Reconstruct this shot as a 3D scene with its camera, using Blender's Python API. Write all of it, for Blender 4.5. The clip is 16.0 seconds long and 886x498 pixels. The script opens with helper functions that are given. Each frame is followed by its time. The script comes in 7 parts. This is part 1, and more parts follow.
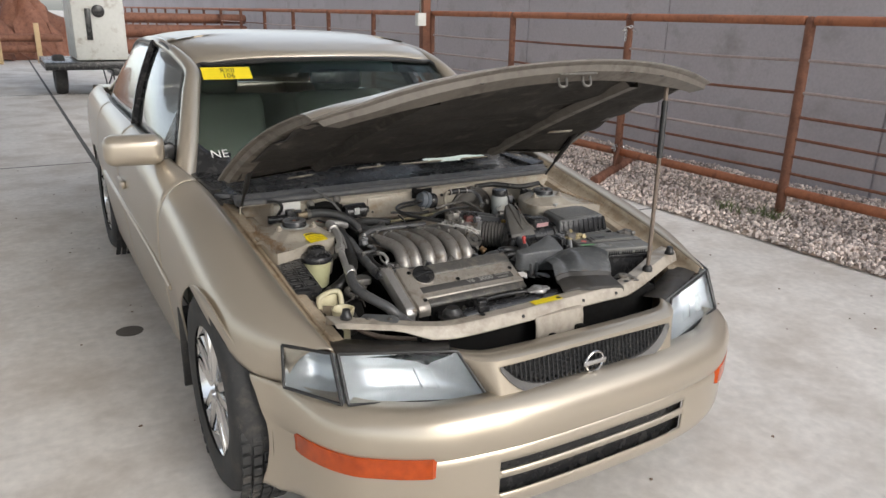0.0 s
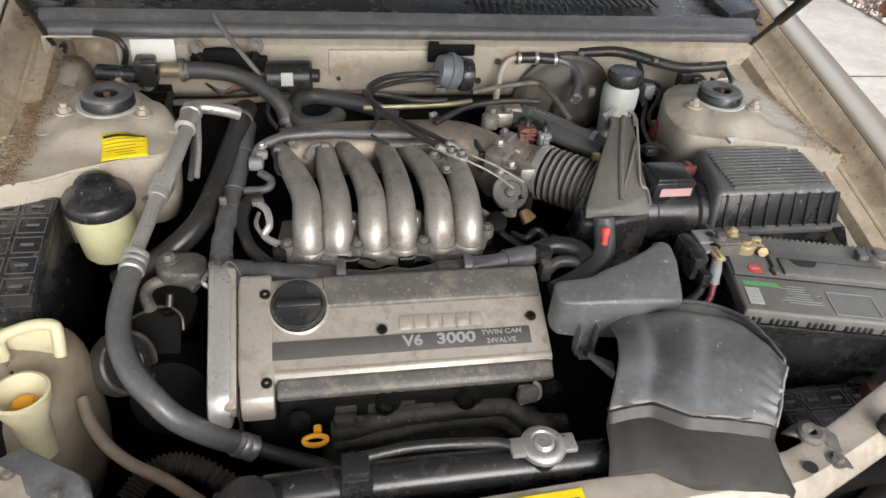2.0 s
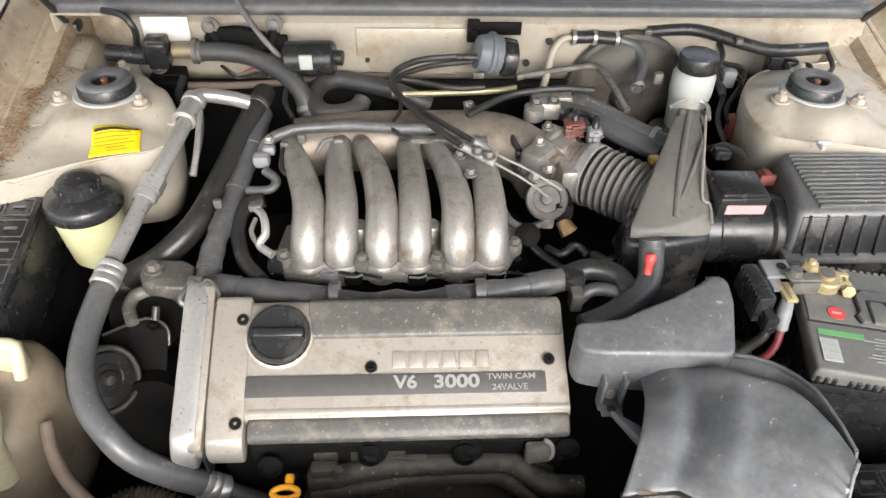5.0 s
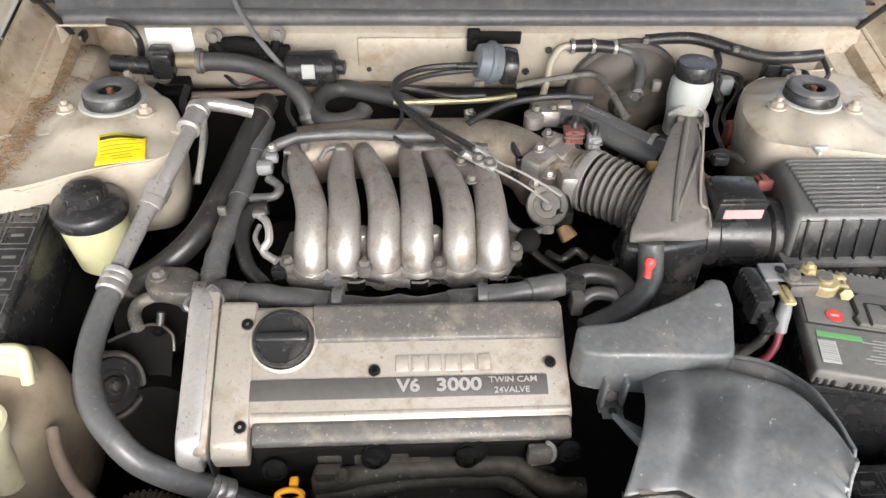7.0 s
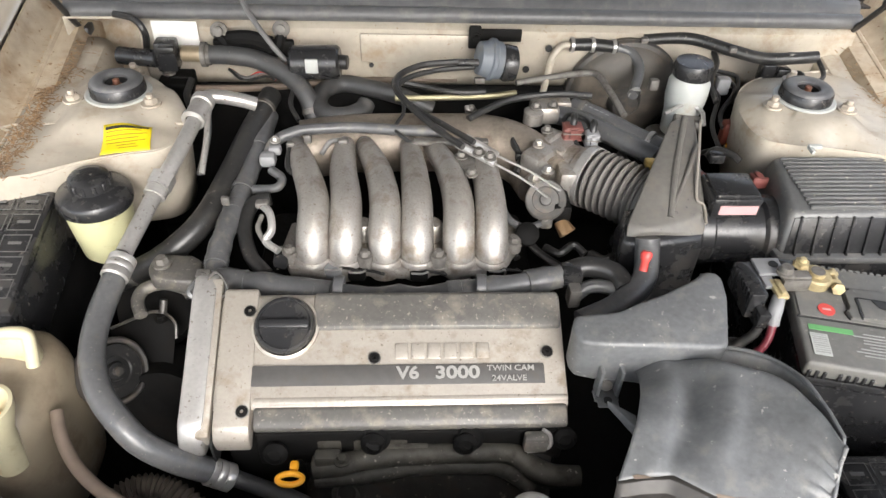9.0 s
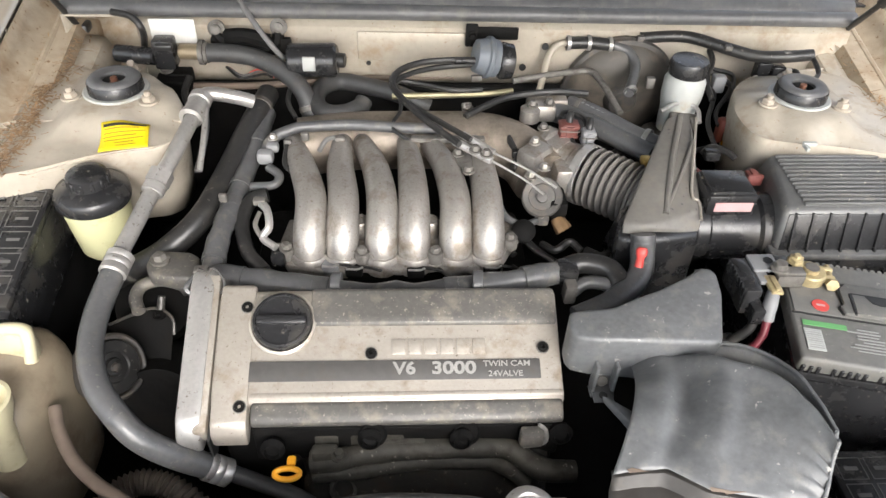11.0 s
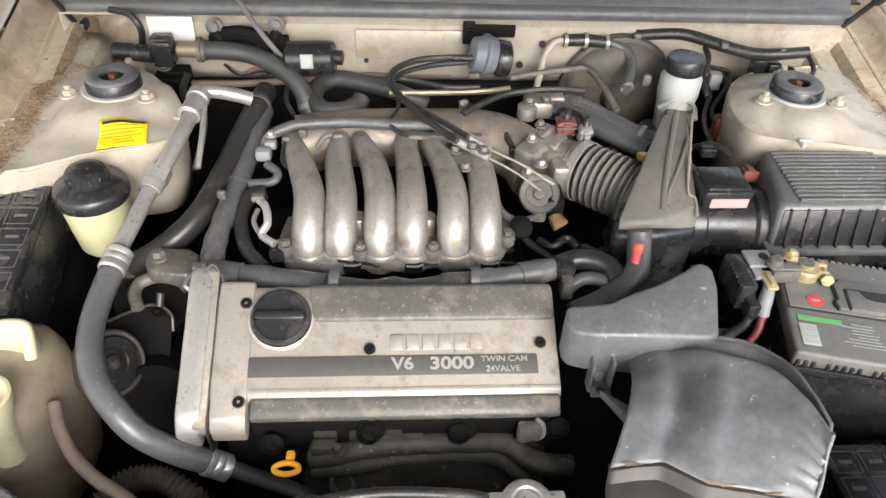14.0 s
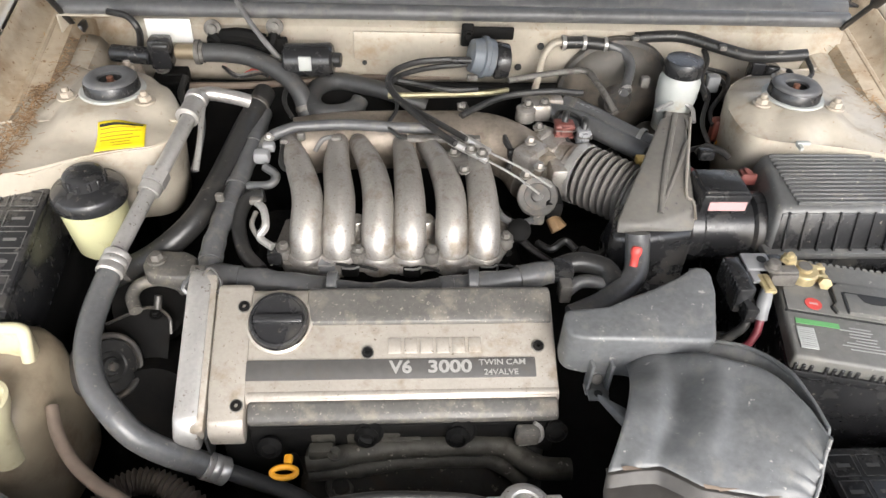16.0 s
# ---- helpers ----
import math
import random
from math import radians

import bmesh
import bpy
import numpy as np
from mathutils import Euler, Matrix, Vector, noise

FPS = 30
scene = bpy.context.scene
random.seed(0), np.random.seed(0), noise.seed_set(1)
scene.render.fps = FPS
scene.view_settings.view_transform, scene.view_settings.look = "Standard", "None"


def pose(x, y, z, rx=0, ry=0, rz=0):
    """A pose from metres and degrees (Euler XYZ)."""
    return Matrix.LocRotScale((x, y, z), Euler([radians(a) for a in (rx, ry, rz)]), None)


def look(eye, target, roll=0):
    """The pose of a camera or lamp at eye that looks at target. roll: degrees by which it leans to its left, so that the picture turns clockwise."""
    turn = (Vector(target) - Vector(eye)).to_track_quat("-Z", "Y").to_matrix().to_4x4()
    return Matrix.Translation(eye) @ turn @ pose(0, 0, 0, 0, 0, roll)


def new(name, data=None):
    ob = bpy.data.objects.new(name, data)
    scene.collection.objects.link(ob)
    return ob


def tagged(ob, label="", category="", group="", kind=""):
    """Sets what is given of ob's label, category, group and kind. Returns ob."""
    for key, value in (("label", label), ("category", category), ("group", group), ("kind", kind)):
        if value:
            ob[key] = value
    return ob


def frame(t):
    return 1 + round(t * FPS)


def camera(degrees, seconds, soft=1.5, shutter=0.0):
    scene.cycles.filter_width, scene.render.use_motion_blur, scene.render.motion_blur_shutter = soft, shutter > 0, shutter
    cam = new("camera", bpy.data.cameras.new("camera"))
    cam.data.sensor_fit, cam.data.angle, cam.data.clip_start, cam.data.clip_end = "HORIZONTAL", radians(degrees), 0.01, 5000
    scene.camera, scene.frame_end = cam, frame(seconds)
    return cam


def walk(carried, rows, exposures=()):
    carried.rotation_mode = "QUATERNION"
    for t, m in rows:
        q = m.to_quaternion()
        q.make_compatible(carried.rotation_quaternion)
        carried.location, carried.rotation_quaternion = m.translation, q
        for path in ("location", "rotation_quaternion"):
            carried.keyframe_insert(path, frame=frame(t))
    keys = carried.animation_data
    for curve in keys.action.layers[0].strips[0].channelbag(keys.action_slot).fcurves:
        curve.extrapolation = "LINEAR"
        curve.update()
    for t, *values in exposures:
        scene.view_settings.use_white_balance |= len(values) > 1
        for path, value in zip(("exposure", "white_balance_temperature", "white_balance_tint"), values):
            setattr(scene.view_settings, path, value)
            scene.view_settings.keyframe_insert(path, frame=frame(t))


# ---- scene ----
cam = camera(63.0, 16.0)
PATH = [
    (0, (-1.283, -2.023, 1.422), (-0.304, -0.391, 0.806), 1.3),
    (0.5, (-0.941, -1.733, 1.382), (-0.071, -0.072, 0.688), 3.5),
    (1, (-0.63, -1.403, 1.342), (0.155, 0.219, 0.474), 4.5),
    (1.5, (-0.354, -1.164, 1.319), (0.08, 0.476, 0.26), 4.4),
    (2, (-0.243, -0.897, 1.299), (0.13, 0.64, 0.075), 5.8),
    (2.5, (-0.171, -0.788, 1.28), (0.056, 0.675, -0.064), 3.9),
    (3, (-0.117, -0.774, 1.274), (0.024, 0.694, -0.077), 3.5),
    (3.5, (-0.103, -0.76, 1.283), (-0.009, 0.716, -0.064), 2.1),
    (5.8, (-0.116, -0.749, 1.278), (0.012, 0.74, -0.052), 2.7),
    (6, (-0.116, -0.751, 1.277), (0.017, 0.74, -0.05), 3.0),
    (6.5, (-0.126, -0.753, 1.284), (-0.038, 0.765, -0.015), 2.7),
    (7, (-0.115, -0.762, 1.283), (-0.008, 0.746, -0.026), 1.8),
    (7.5, (-0.12, -0.772, 1.281), (0.01, 0.747, -0.014), 2.9),
    (8, (-0.121, -0.781, 1.28), (0.01, 0.741, -0.011), 3.2),
    (8.5, (-0.118, -0.784, 1.284), (-0.003, 0.737, -0.009), 2.6),
    (9, (-0.12, -0.783, 1.281), (-0.004, 0.731, -0.021), 2.7),
    (11.5, (-0.118, -0.79, 1.281), (0.003, 0.723, -0.022), 2.8),
    (12, (-0.118, -0.789, 1.282), (0.001, 0.718, -0.028), 2.8),
    (12.5, (-0.117, -0.79, 1.285), (0.006, 0.726, -0.013), 2.8),
    (13, (-0.117, -0.795, 1.282), (0.013, 0.718, -0.019), 3.0),
    (13.5, (-0.117, -0.797, 1.282), (0.014, 0.718, -0.017), 2.9),
    (14, (-0.119, -0.795, 1.282), (0.009, 0.715, -0.023), 2.9),
    (14.5, (-0.119, -0.792, 1.285), (0.01, 0.72, -0.018), 3.0),
    (15, (-0.118, -0.793, 1.285), (0.012, 0.719, -0.018), 3.1),
    (15.5, (-0.118, -0.793, 1.285), (0.01, 0.716, -0.021), 3.0),
    (16, (-0.118, -0.792, 1.285), (0.013, 0.717, -0.02), 3.0),
]
EXPOSURE = [(0, 0.72), (0.5, 0.75), (1, 0.82), (1.5, 1.12), (2, 1.40), (2.5, 1.68), (3.5, 2.02), (16, 2.02)]
walk(cam, [(t, look(eye, target, roll)) for t, eye, target, roll in PATH], EXPOSURE)

# ---- world and light ----
world = bpy.data.worlds.new("sky")
scene.world = world
world.use_nodes = True
wn = world.node_tree.nodes
sky = wn.new("ShaderNodeTexSky")
sky.sky_type, sky.sun_disc = "NISHITA", False
sky.sun_elevation, sky.sun_rotation = radians(33), radians(167)
sky.air_density, sky.dust_density, sky.ozone_density = 1.0, 2.0, 1.0
haze = wn.new("ShaderNodeHueSaturation")
haze.inputs["Saturation"].default_value = 0.4
world.node_tree.links.new(sky.outputs[0], haze.inputs["Color"])
world.node_tree.links.new(haze.outputs[0], wn["Background"].inputs[0])
wn["Background"].inputs[1].default_value = 0.15
sun = new("sun", bpy.data.lights.new("sun", "SUN"))
sun.data.energy, sun.data.angle, sun.data.color = 0.5, radians(25), (1.0, 0.98, 0.95)
sun.matrix_world = look((1.2, -5.3, 3.5), (0, 0, 0))


# ---- materials ----
def material(name, colour, rough=0.5, metal=0.0, vary=0.15, grain=60.0, patch=4.0, bump=0.0, dirt=None, dirt_amount=0.5, coat=0.0, spec=0.5, island=0.0, speck=None, speck_size=140.0, speck_amount=0.5):
    m = bpy.data.materials.new(name)
    m.use_nodes = True
    nt = m.node_tree
    n, link = nt.nodes, nt.links.new
    b = n["Principled BSDF"]
    b.inputs["Roughness"].default_value, b.inputs["Metallic"].default_value = rough, metal
    b.inputs["Coat Weight"].default_value, b.inputs["Specular IOR Level"].default_value = coat, spec
    b.inputs["Coat Roughness"].default_value = 0.14
    tc = n.new("ShaderNodeTexCoord")
    fine, big = n.new("ShaderNodeTexNoise"), n.new("ShaderNodeTexNoise")
    for t, s in ((fine, grain), (big, patch)):
        t.inputs["Scale"].default_value, t.inputs["Detail"].default_value = s, 5.0
        link(tc.outputs["Object"], t.inputs["Vector"])
    add = n.new("ShaderNodeMath")
    add.operation = "ADD"
    link(fine.outputs["Fac"], add.inputs[0])
    link(big.outputs["Fac"], add.inputs[1])
    ramp = n.new("ShaderNodeMapRange")
    ramp.inputs["From Min"].default_value, ramp.inputs["From Max"].default_value = 0.6, 1.4
    ramp.inputs["To Min"].default_value, ramp.inputs["To Max"].default_value = 1 - vary, 1 + vary
    link(add.outputs[0], ramp.inputs["Value"])
    value = ramp.outputs[0]
    if island:
        geo = n.new("ShaderNodeNewGeometry")
        spread = n.new("ShaderNodeMapRange")
        spread.inputs["To Min"].default_value, spread.inputs["To Max"].default_value = 1 - island, 1 + island
        link(geo.outputs["Random Per Island"], spread.inputs["Value"])
        both = n.new("ShaderNodeMath")
        both.operation = "MULTIPLY"
        link(value, both.inputs[0])
        link(spread.outputs[0], both.inputs[1])
        value = both.outputs[0]
    tint = n.new("ShaderNodeMix")
    tint.data_type, tint.blend_type = "RGBA", "MULTIPLY"
    tint.inputs["Factor"].default_value = 1.0
    tint.inputs["A"].default_value = (*colour, 1)
    link(value, tint.inputs["B"])
    out = tint.outputs["Result"]
    if dirt:
        blot = n.new("ShaderNodeTexNoise")
        blot.inputs["Scale"].default_value, blot.inputs["Detail"].default_value, blot.inputs["Roughness"].default_value = patch * 2.3, 8.0, 0.65
        link(tc.outputs["Object"], blot.inputs["Vector"])
        mask = n.new("ShaderNodeMapRange")
        mask.inputs["From Min"].default_value, mask.inputs["From Max"].default_value = 0.62 - 0.25 * dirt_amount, 0.72
        link(blot.outputs["Fac"], mask.inputs["Value"])
        mix = n.new("ShaderNodeMix")
        mix.data_type = "RGBA"
        link(mask.outputs[0], mix.inputs["Factor"])
        link(out, mix.inputs["A"])
        mix.inputs["B"].default_value = (*dirt, 1)
        out = mix.outputs["Result"]
        rr = n.new("ShaderNodeMapRange")
        rr.inputs["To Min"].default_value, rr.inputs["To Max"].default_value = rough, min(1, rough + 0.35)
        link(mask.outputs[0], rr.inputs["Value"])
        link(rr.outputs[0], b.inputs["Roughness"])
    if speck:
        dots = n.new("ShaderNodeTexNoise")
        dots.inputs["Scale"].default_value, dots.inputs["Detail"].default_value, dots.inputs["Roughness"].default_value = speck_size, 3.0, 0.6
        link(tc.outputs["Object"], dots.inputs["Vector"])
        cut = n.new("ShaderNodeMapRange")
        cut.inputs["From Min"].default_value, cut.inputs["From Max"].default_value = 0.70 - 0.12 * speck_amount, 0.76 - 0.12 * speck_amount
        link(dots.outputs["Fac"], cut.inputs["Value"])
        over = n.new("ShaderNodeMix")
        over.data_type = "RGBA"
        link(cut.outputs[0], over.inputs["Factor"])
        link(out, over.inputs["A"])
        over.inputs["B"].default_value = (*speck, 1)
        out = over.outputs["Result"]
    link(out, b.inputs["Base Color"])
    if bump:
        bn = n.new("ShaderNodeBump")
        bn.inputs["Strength"].default_value, bn.inputs["Distance"].default_value = min(1.0, bump), 0.002
        link(fine.outputs["Fac"], bn.inputs["Height"])
        link(bn.outputs[0], b.inputs["Normal"])
    return m


def glass_material(name, colour, rough=0.02):
    m = material(name, colour, rough, vary=0.03)
    m.node_tree.nodes["Principled BSDF"].inputs["Transmission Weight"].default_value = 1.0
    m.node_tree.nodes["Principled BSDF"].inputs["IOR"].default_value = 1.15
    return m


M_PAINT = material("beige_metallic_paint", (0.49, 0.428, 0.340), 0.30, 0.60, vary=0.05, grain=900, patch=3, coat=0.6)
M_BAY = material("dusty_beige_paint", (0.43, 0.385, 0.315), 0.40, 0.15, vary=0.10, grain=90, patch=6, dirt=(0.30, 0.22, 0.14), dirt_amount=0.35, coat=0.2, speck=(0.30, 0.225, 0.155), speck_size=130, speck_amount=0.35)
M_DUSTYRAIL = material("dusty_inner_fender_paint", (0.38, 0.31, 0.225), 0.55, 0.0, vary=0.2, grain=70, patch=6, dirt=(0.23, 0.155, 0.09), dirt_amount=0.6, speck=(0.20, 0.12, 0.06), speck_size=120, speck_amount=0.6)
M_RUBBER = material("dusty_black_rubber", (0.022, 0.0215, 0.021), 0.36, vary=0.3, grain=120, patch=14, bump=0.15, dirt=(0.045, 0.041, 0.036), dirt_amount=0.35, spec=0.5, speck=(0.11, 0.10, 0.088), speck_size=150, speck_amount=0.45)
M_SOFTHOSE = material("soft_dark_grey_rubber", (0.046, 0.046, 0.046), 0.5, vary=0.25, grain=110, patch=16, bump=0.12, dirt=(0.075, 0.068, 0.060), dirt_amount=0.4, speck=(0.12, 0.11, 0.10), speck_size=150, speck_amount=0.3)
M_HOSE = material("grey_worn_hose_rubber", (0.085, 0.085, 0.086), 0.30, vary=0.25, grain=150, patch=18, bump=0.15, dirt=(0.12, 0.112, 0.10), dirt_amount=0.3, speck=(0.17, 0.16, 0.145), speck_size=160, speck_amount=0.4)
M_PLASTIC = material("black_plastic", (0.020, 0.020, 0.021), 0.27, vary=0.2, grain=200, patch=10, dirt=(0.05, 0.045, 0.039), dirt_amount=0.3, spec=0.5, speck=(0.13, 0.118, 0.10), speck_size=120, speck_amount=0.35)
M_DUCT = material("scuffed_grey_black_plastic", (0.112, 0.115, 0.117), 0.38, vary=0.25, grain=150, patch=16, bump=0.16, dirt=(0.175, 0.170, 0.158), dirt_amount=0.35, speck=(0.30, 0.29, 0.27), speck_size=95, speck_amount=0.32)
# Greasy black; its colour also carries the shade deep in the bay.
M_DARK = material("greasy_black_with_bay_shade", (0.006, 0.0058, 0.0056), 0.65, vary=0.4, grain=60, patch=12, bump=0.4, dirt=(0.012, 0.0104, 0.009), dirt_amount=0.5, spec=0.12)
M_ALU = material("cast_aluminium", (0.40, 0.375, 0.345), 0.42, 0.70, vary=0.16, grain=320, patch=11, bump=0.3, dirt=(0.22, 0.175, 0.13), dirt_amount=0.45, speck=(0.25, 0.215, 0.18), speck_size=260, speck_amount=0.6)
M_COVER = material("stained_silver_valve_cover", (0.375, 0.34, 0.295), 0.40, 0.40, vary=0.10, grain=260, patch=12, bump=0.12, dirt=(0.24, 0.195, 0.145), dirt_amount=0.4, speck=(0.17, 0.14, 0.11), speck_size=230, speck_amount=0.45)
M_COVERGREY = material("worn_grey_cover_panel", (0.115, 0.109, 0.100), 0.45, 0.25, vary=0.22, grain=160, patch=16, bump=0.15, dirt=(0.25, 0.22, 0.18), dirt_amount=0.45, speck=(0.30, 0.27, 0.23), speck_size=260, speck_amount=0.6)
M_STEEL = material("dull_steel", (0.150, 0.140, 0.127), 0.52, 0.25, vary=0.22, grain=200, patch=30, dirt=(0.075, 0.065, 0.052), dirt_amount=0.5)
M_BRIGHT = material("bright_aluminium_pipe", (0.45, 0.435, 0.415), 0.32, 0.6, vary=0.14, grain=200, patch=20, speck=(0.20, 0.17, 0.14), speck_size=170, speck_amount=0.5)
M_CHROME = material("chrome", (0.75, 0.75, 0.75), 0.12, 1.0, vary=0.05)
M_BRASS = material("brass", (0.55, 0.38, 0.12), 0.35, 0.7, vary=0.2, grain=200, patch=30)
M_RED = material("red_plastic", (0.55, 0.06, 0.05), 0.4, vary=0.1)
M_PINK = material("pink_paper", (0.50, 0.30, 0.30), 0.7, vary=0.05)
M_ORANGE = material("orange_yellow_plastic", (0.80, 0.36, 0.02), 0.4, vary=0.08)
M_YELLOW = material("yellow_sticker", (0.80, 0.62, 0.01), 0.5, vary=0.05)
M_WHITE = material("white_paper", (0.78, 0.77, 0.73), 0.7, vary=0.05)
M_GREEN = material("green_sticker", (0.12, 0.34, 0.12), 0.5, vary=0.05)
M_INK = material("black_ink", (0.015, 0.015, 0.015), 0.6, vary=0.05)
M_TANK = material("yellowed_translucent_plastic", (0.25, 0.205, 0.145), 0.45, vary=0.16, grain=30, patch=7, dirt=(0.17, 0.12, 0.08), dirt_amount=0.6)
M_FLUID = material("pale_green_yellow_plastic", (0.52, 0.51, 0.30), 0.4, vary=0.08, grain=40, patch=8, dirt=(0.35, 0.30, 0.15), dirt_amount=0.2)
M_MILK = material("milky_white_plastic", (0.40, 0.41, 0.39), 0.4, vary=0.12, grain=40, patch=8, dirt=(0.35, 0.3, 0.22), dirt_amount=0.3)
M_CONCRETE = material("dusty_concrete", (0.66, 0.625, 0.58), 0.65, vary=0.2, grain=22, patch=0.8, bump=0.12, dirt=(0.48, 0.43, 0.375), dirt_amount=0.7)
M_JOINT = material("dark_joint", (0.10, 0.095, 0.09), 0.9, vary=0.2)
M_EARTH = material("brown_earth", (0.31, 0.245, 0.195), 0.95, vary=0.3, grain=30, patch=2)
M_GRAVEL = material("mixed_gravel", (0.60, 0.515, 0.465), 0.85, vary=0.2, grain=60, patch=3, island=0.65)
M_RUST = material("rusty_pipe", (0.20, 0.085, 0.05), 0.7, 0.1, vary=0.3, grain=60, patch=5, bump=0.3, dirt=(0.12, 0.055, 0.04), dirt_amount=0.5)
M_RODS = material("weathered_rod", (0.42, 0.34, 0.31), 0.6, 0.3, vary=0.25, grain=40, patch=3)
M_SHEET = material("dark_grey_wall_sheet", (0.47, 0.435, 0.445), 0.8, vary=0.12, grain=40, patch=0.9, dirt=(0.34, 0.31, 0.30), dirt_amount=0.3)
M_RAIL = material("orange_primer_pipe", (0.36, 0.13, 0.06), 0.6, 0.0, vary=0.25, grain=50, patch=4, bump=0.2, dirt=(0.17, 0.07, 0.045), dirt_amount=0.4)
M_ROOFSTEEL = material("pale_roof_sheet", (0.62, 0.62, 0.62), 0.5, vary=0.06, grain=4, patch=0.5)
M_TYRE = material("tyre_rubber", (0.03, 0.03, 0.03), 0.75, vary=0.2, grain=80, patch=8, bump=0.2, dirt=(0.09, 0.08, 0.07), dirt_amount=0.4)
M_LENS = glass_material("hazy_lamp_lens", (0.95, 0.97, 0.98), 0.10)
M_SEAL = material("dusty_grey_seal_rubber", (0.10, 0.10, 0.102), 0.4, vary=0.25, grain=70, patch=10, dirt=(0.19, 0.18, 0.165), dirt_amount=0.4)
M_LID = material("dusty_charcoal_plastic", (0.098, 0.098, 0.096), 0.40, vary=0.2, grain=120, patch=9, bump=0.08, dirt=(0.20, 0.185, 0.165), dirt_amount=0.3, speck=(0.26, 0.24, 0.21), speck_size=130, speck_amount=0.35)
M_FLAP = material("brown_dusty_plastic", (0.040, 0.036, 0.032), 0.5, vary=0.3, grain=70, patch=10, bump=0.15, dirt=(0.075, 0.064, 0.053), dirt_amount=0.4)
M_SUPPORT = material("worn_dusty_beige_paint", (0.42, 0.37, 0.305), 0.45, 0.0, vary=0.16, grain=50, patch=5, dirt=(0.24, 0.20, 0.155), dirt_amount=0.55, coat=0.2)
M_HEM = material("dark_tan_hood_frame", (0.15, 0.132, 0.112), 0.5, 0.1, vary=0.2, grain=60, patch=7, dirt=(0.10, 0.085, 0.07), dirt_amount=0.5)
M_REFLECTOR = material("lamp_reflector", (0.66, 0.68, 0.69), 0.30, 0.55, vary=0.12, grain=30, patch=5)
M_AMBER = material("amber_lens", (0.40, 0.055, 0.003), 0.2, vary=0.3, grain=40, patch=14, coat=0.3)
M_SEAT = material("grey_green_seat_cloth", (0.20, 0.21, 0.18), 0.9, vary=0.1, grain=300, patch=6)
M_TRAILER = material("chalky_white_paint", (0.62, 0.62, 0.58), 0.5, vary=0.08, grain=20, patch=2, dirt=(0.35, 0.3, 0.25), dirt_amount=0.3)
M_TAPE = material("grey_cloth_wrap", (0.085, 0.085, 0.087), 0.36, vary=0.25, grain=90, patch=20, bump=0.3, dirt=(0.17, 0.155, 0.135), dirt_amount=0.35)

M_TANHOSE = material("tan_dusty_rubber", (.17, .13, .10), .7, vary=.2, grain=60, patch=12)

M_FIN = material("brown_dusted_plastic", (.125, .117, .105), .5, vary=.22, grain=120, patch=14, dirt=(.17, .15, .125), dirt_amount=.4, speck=(.05, .05, .05), speck_size=90, speck_amount=.4)


# ---- helpers for meshes ----
def part(name, bm, mat, parent=None, label="", smooth=40, thin=0.0):
    me = bpy.data.meshes.new(name)
    bmesh.ops.recalc_face_normals(bm, faces=bm.faces)
    bm.to_mesh(me)
    bm.free()
    for p in me.polygons:
        p.use_smooth = True
    me.set_sharp_from_angle(angle=radians(smooth))
    me.materials.append(mat)
    ob = new(name, me)
    if parent:
        ob.parent = parent
        if parent.type == "EMPTY":
            ob.matrix_parent_inverse = Matrix.Translation(parent.location).inverted()
    if label:
        ob["label"] = label
    if thin:
        s = ob.modifiers.new("thickness", "SOLIDIFY")
        s.thickness, s.offset = thin, -1
    return ob


def thing(name, base, label, category, group=""):
    e = new(name)
    e.location, e.empty_display_size = base, 0.05
    return tagged(e, label, category, group)


def single(name, bm, mat, label, category, group="", kind="", smooth=40, thin=0.0):
    """A thing of one mesh, its origin at the middle of its base."""
    vs = [v.co.copy() for v in bm.verts]
    o = Vector(((min(v.x for v in vs) + max(v.x for v in vs)) / 2, (min(v.y for v in vs) + max(v.y for v in vs)) / 2, min(v.z for v in vs)))
    bmesh.ops.translate(bm, verts=bm.verts, vec=-o)
    ob = part(name, bm, mat, None, "", smooth, thin)
    ob.location = o
    return tagged(ob, label, category, group, kind)


def merge(*bms):
    out = bmesh.new()
    for b in bms:
        me = bpy.data.meshes.new("tmp")
        b.to_mesh(me)
        b.free()
        out.from_mesh(me)
        bpy.data.meshes.remove(me)
    return out


def moved(bm, m):
    bmesh.ops.transform(bm, matrix=m, verts=bm.verts)
    return bm


def box(c, s, bevel=0.0, seg=2, m=None):
    bm = bmesh.new()
    bmesh.ops.create_cube(bm, size=1.0)
    bmesh.ops.scale(bm, vec=s, verts=bm.verts)
    if bevel:
        bmesh.ops.bevel(bm, geom=bm.edges[:], offset=min(bevel, min(s) * 0.45), segments=seg, affect="EDGES", profile=0.5)
    if m is not None:
        moved(bm, m)
    bmesh.ops.translate(bm, verts=bm.verts, vec=c)
    return bm


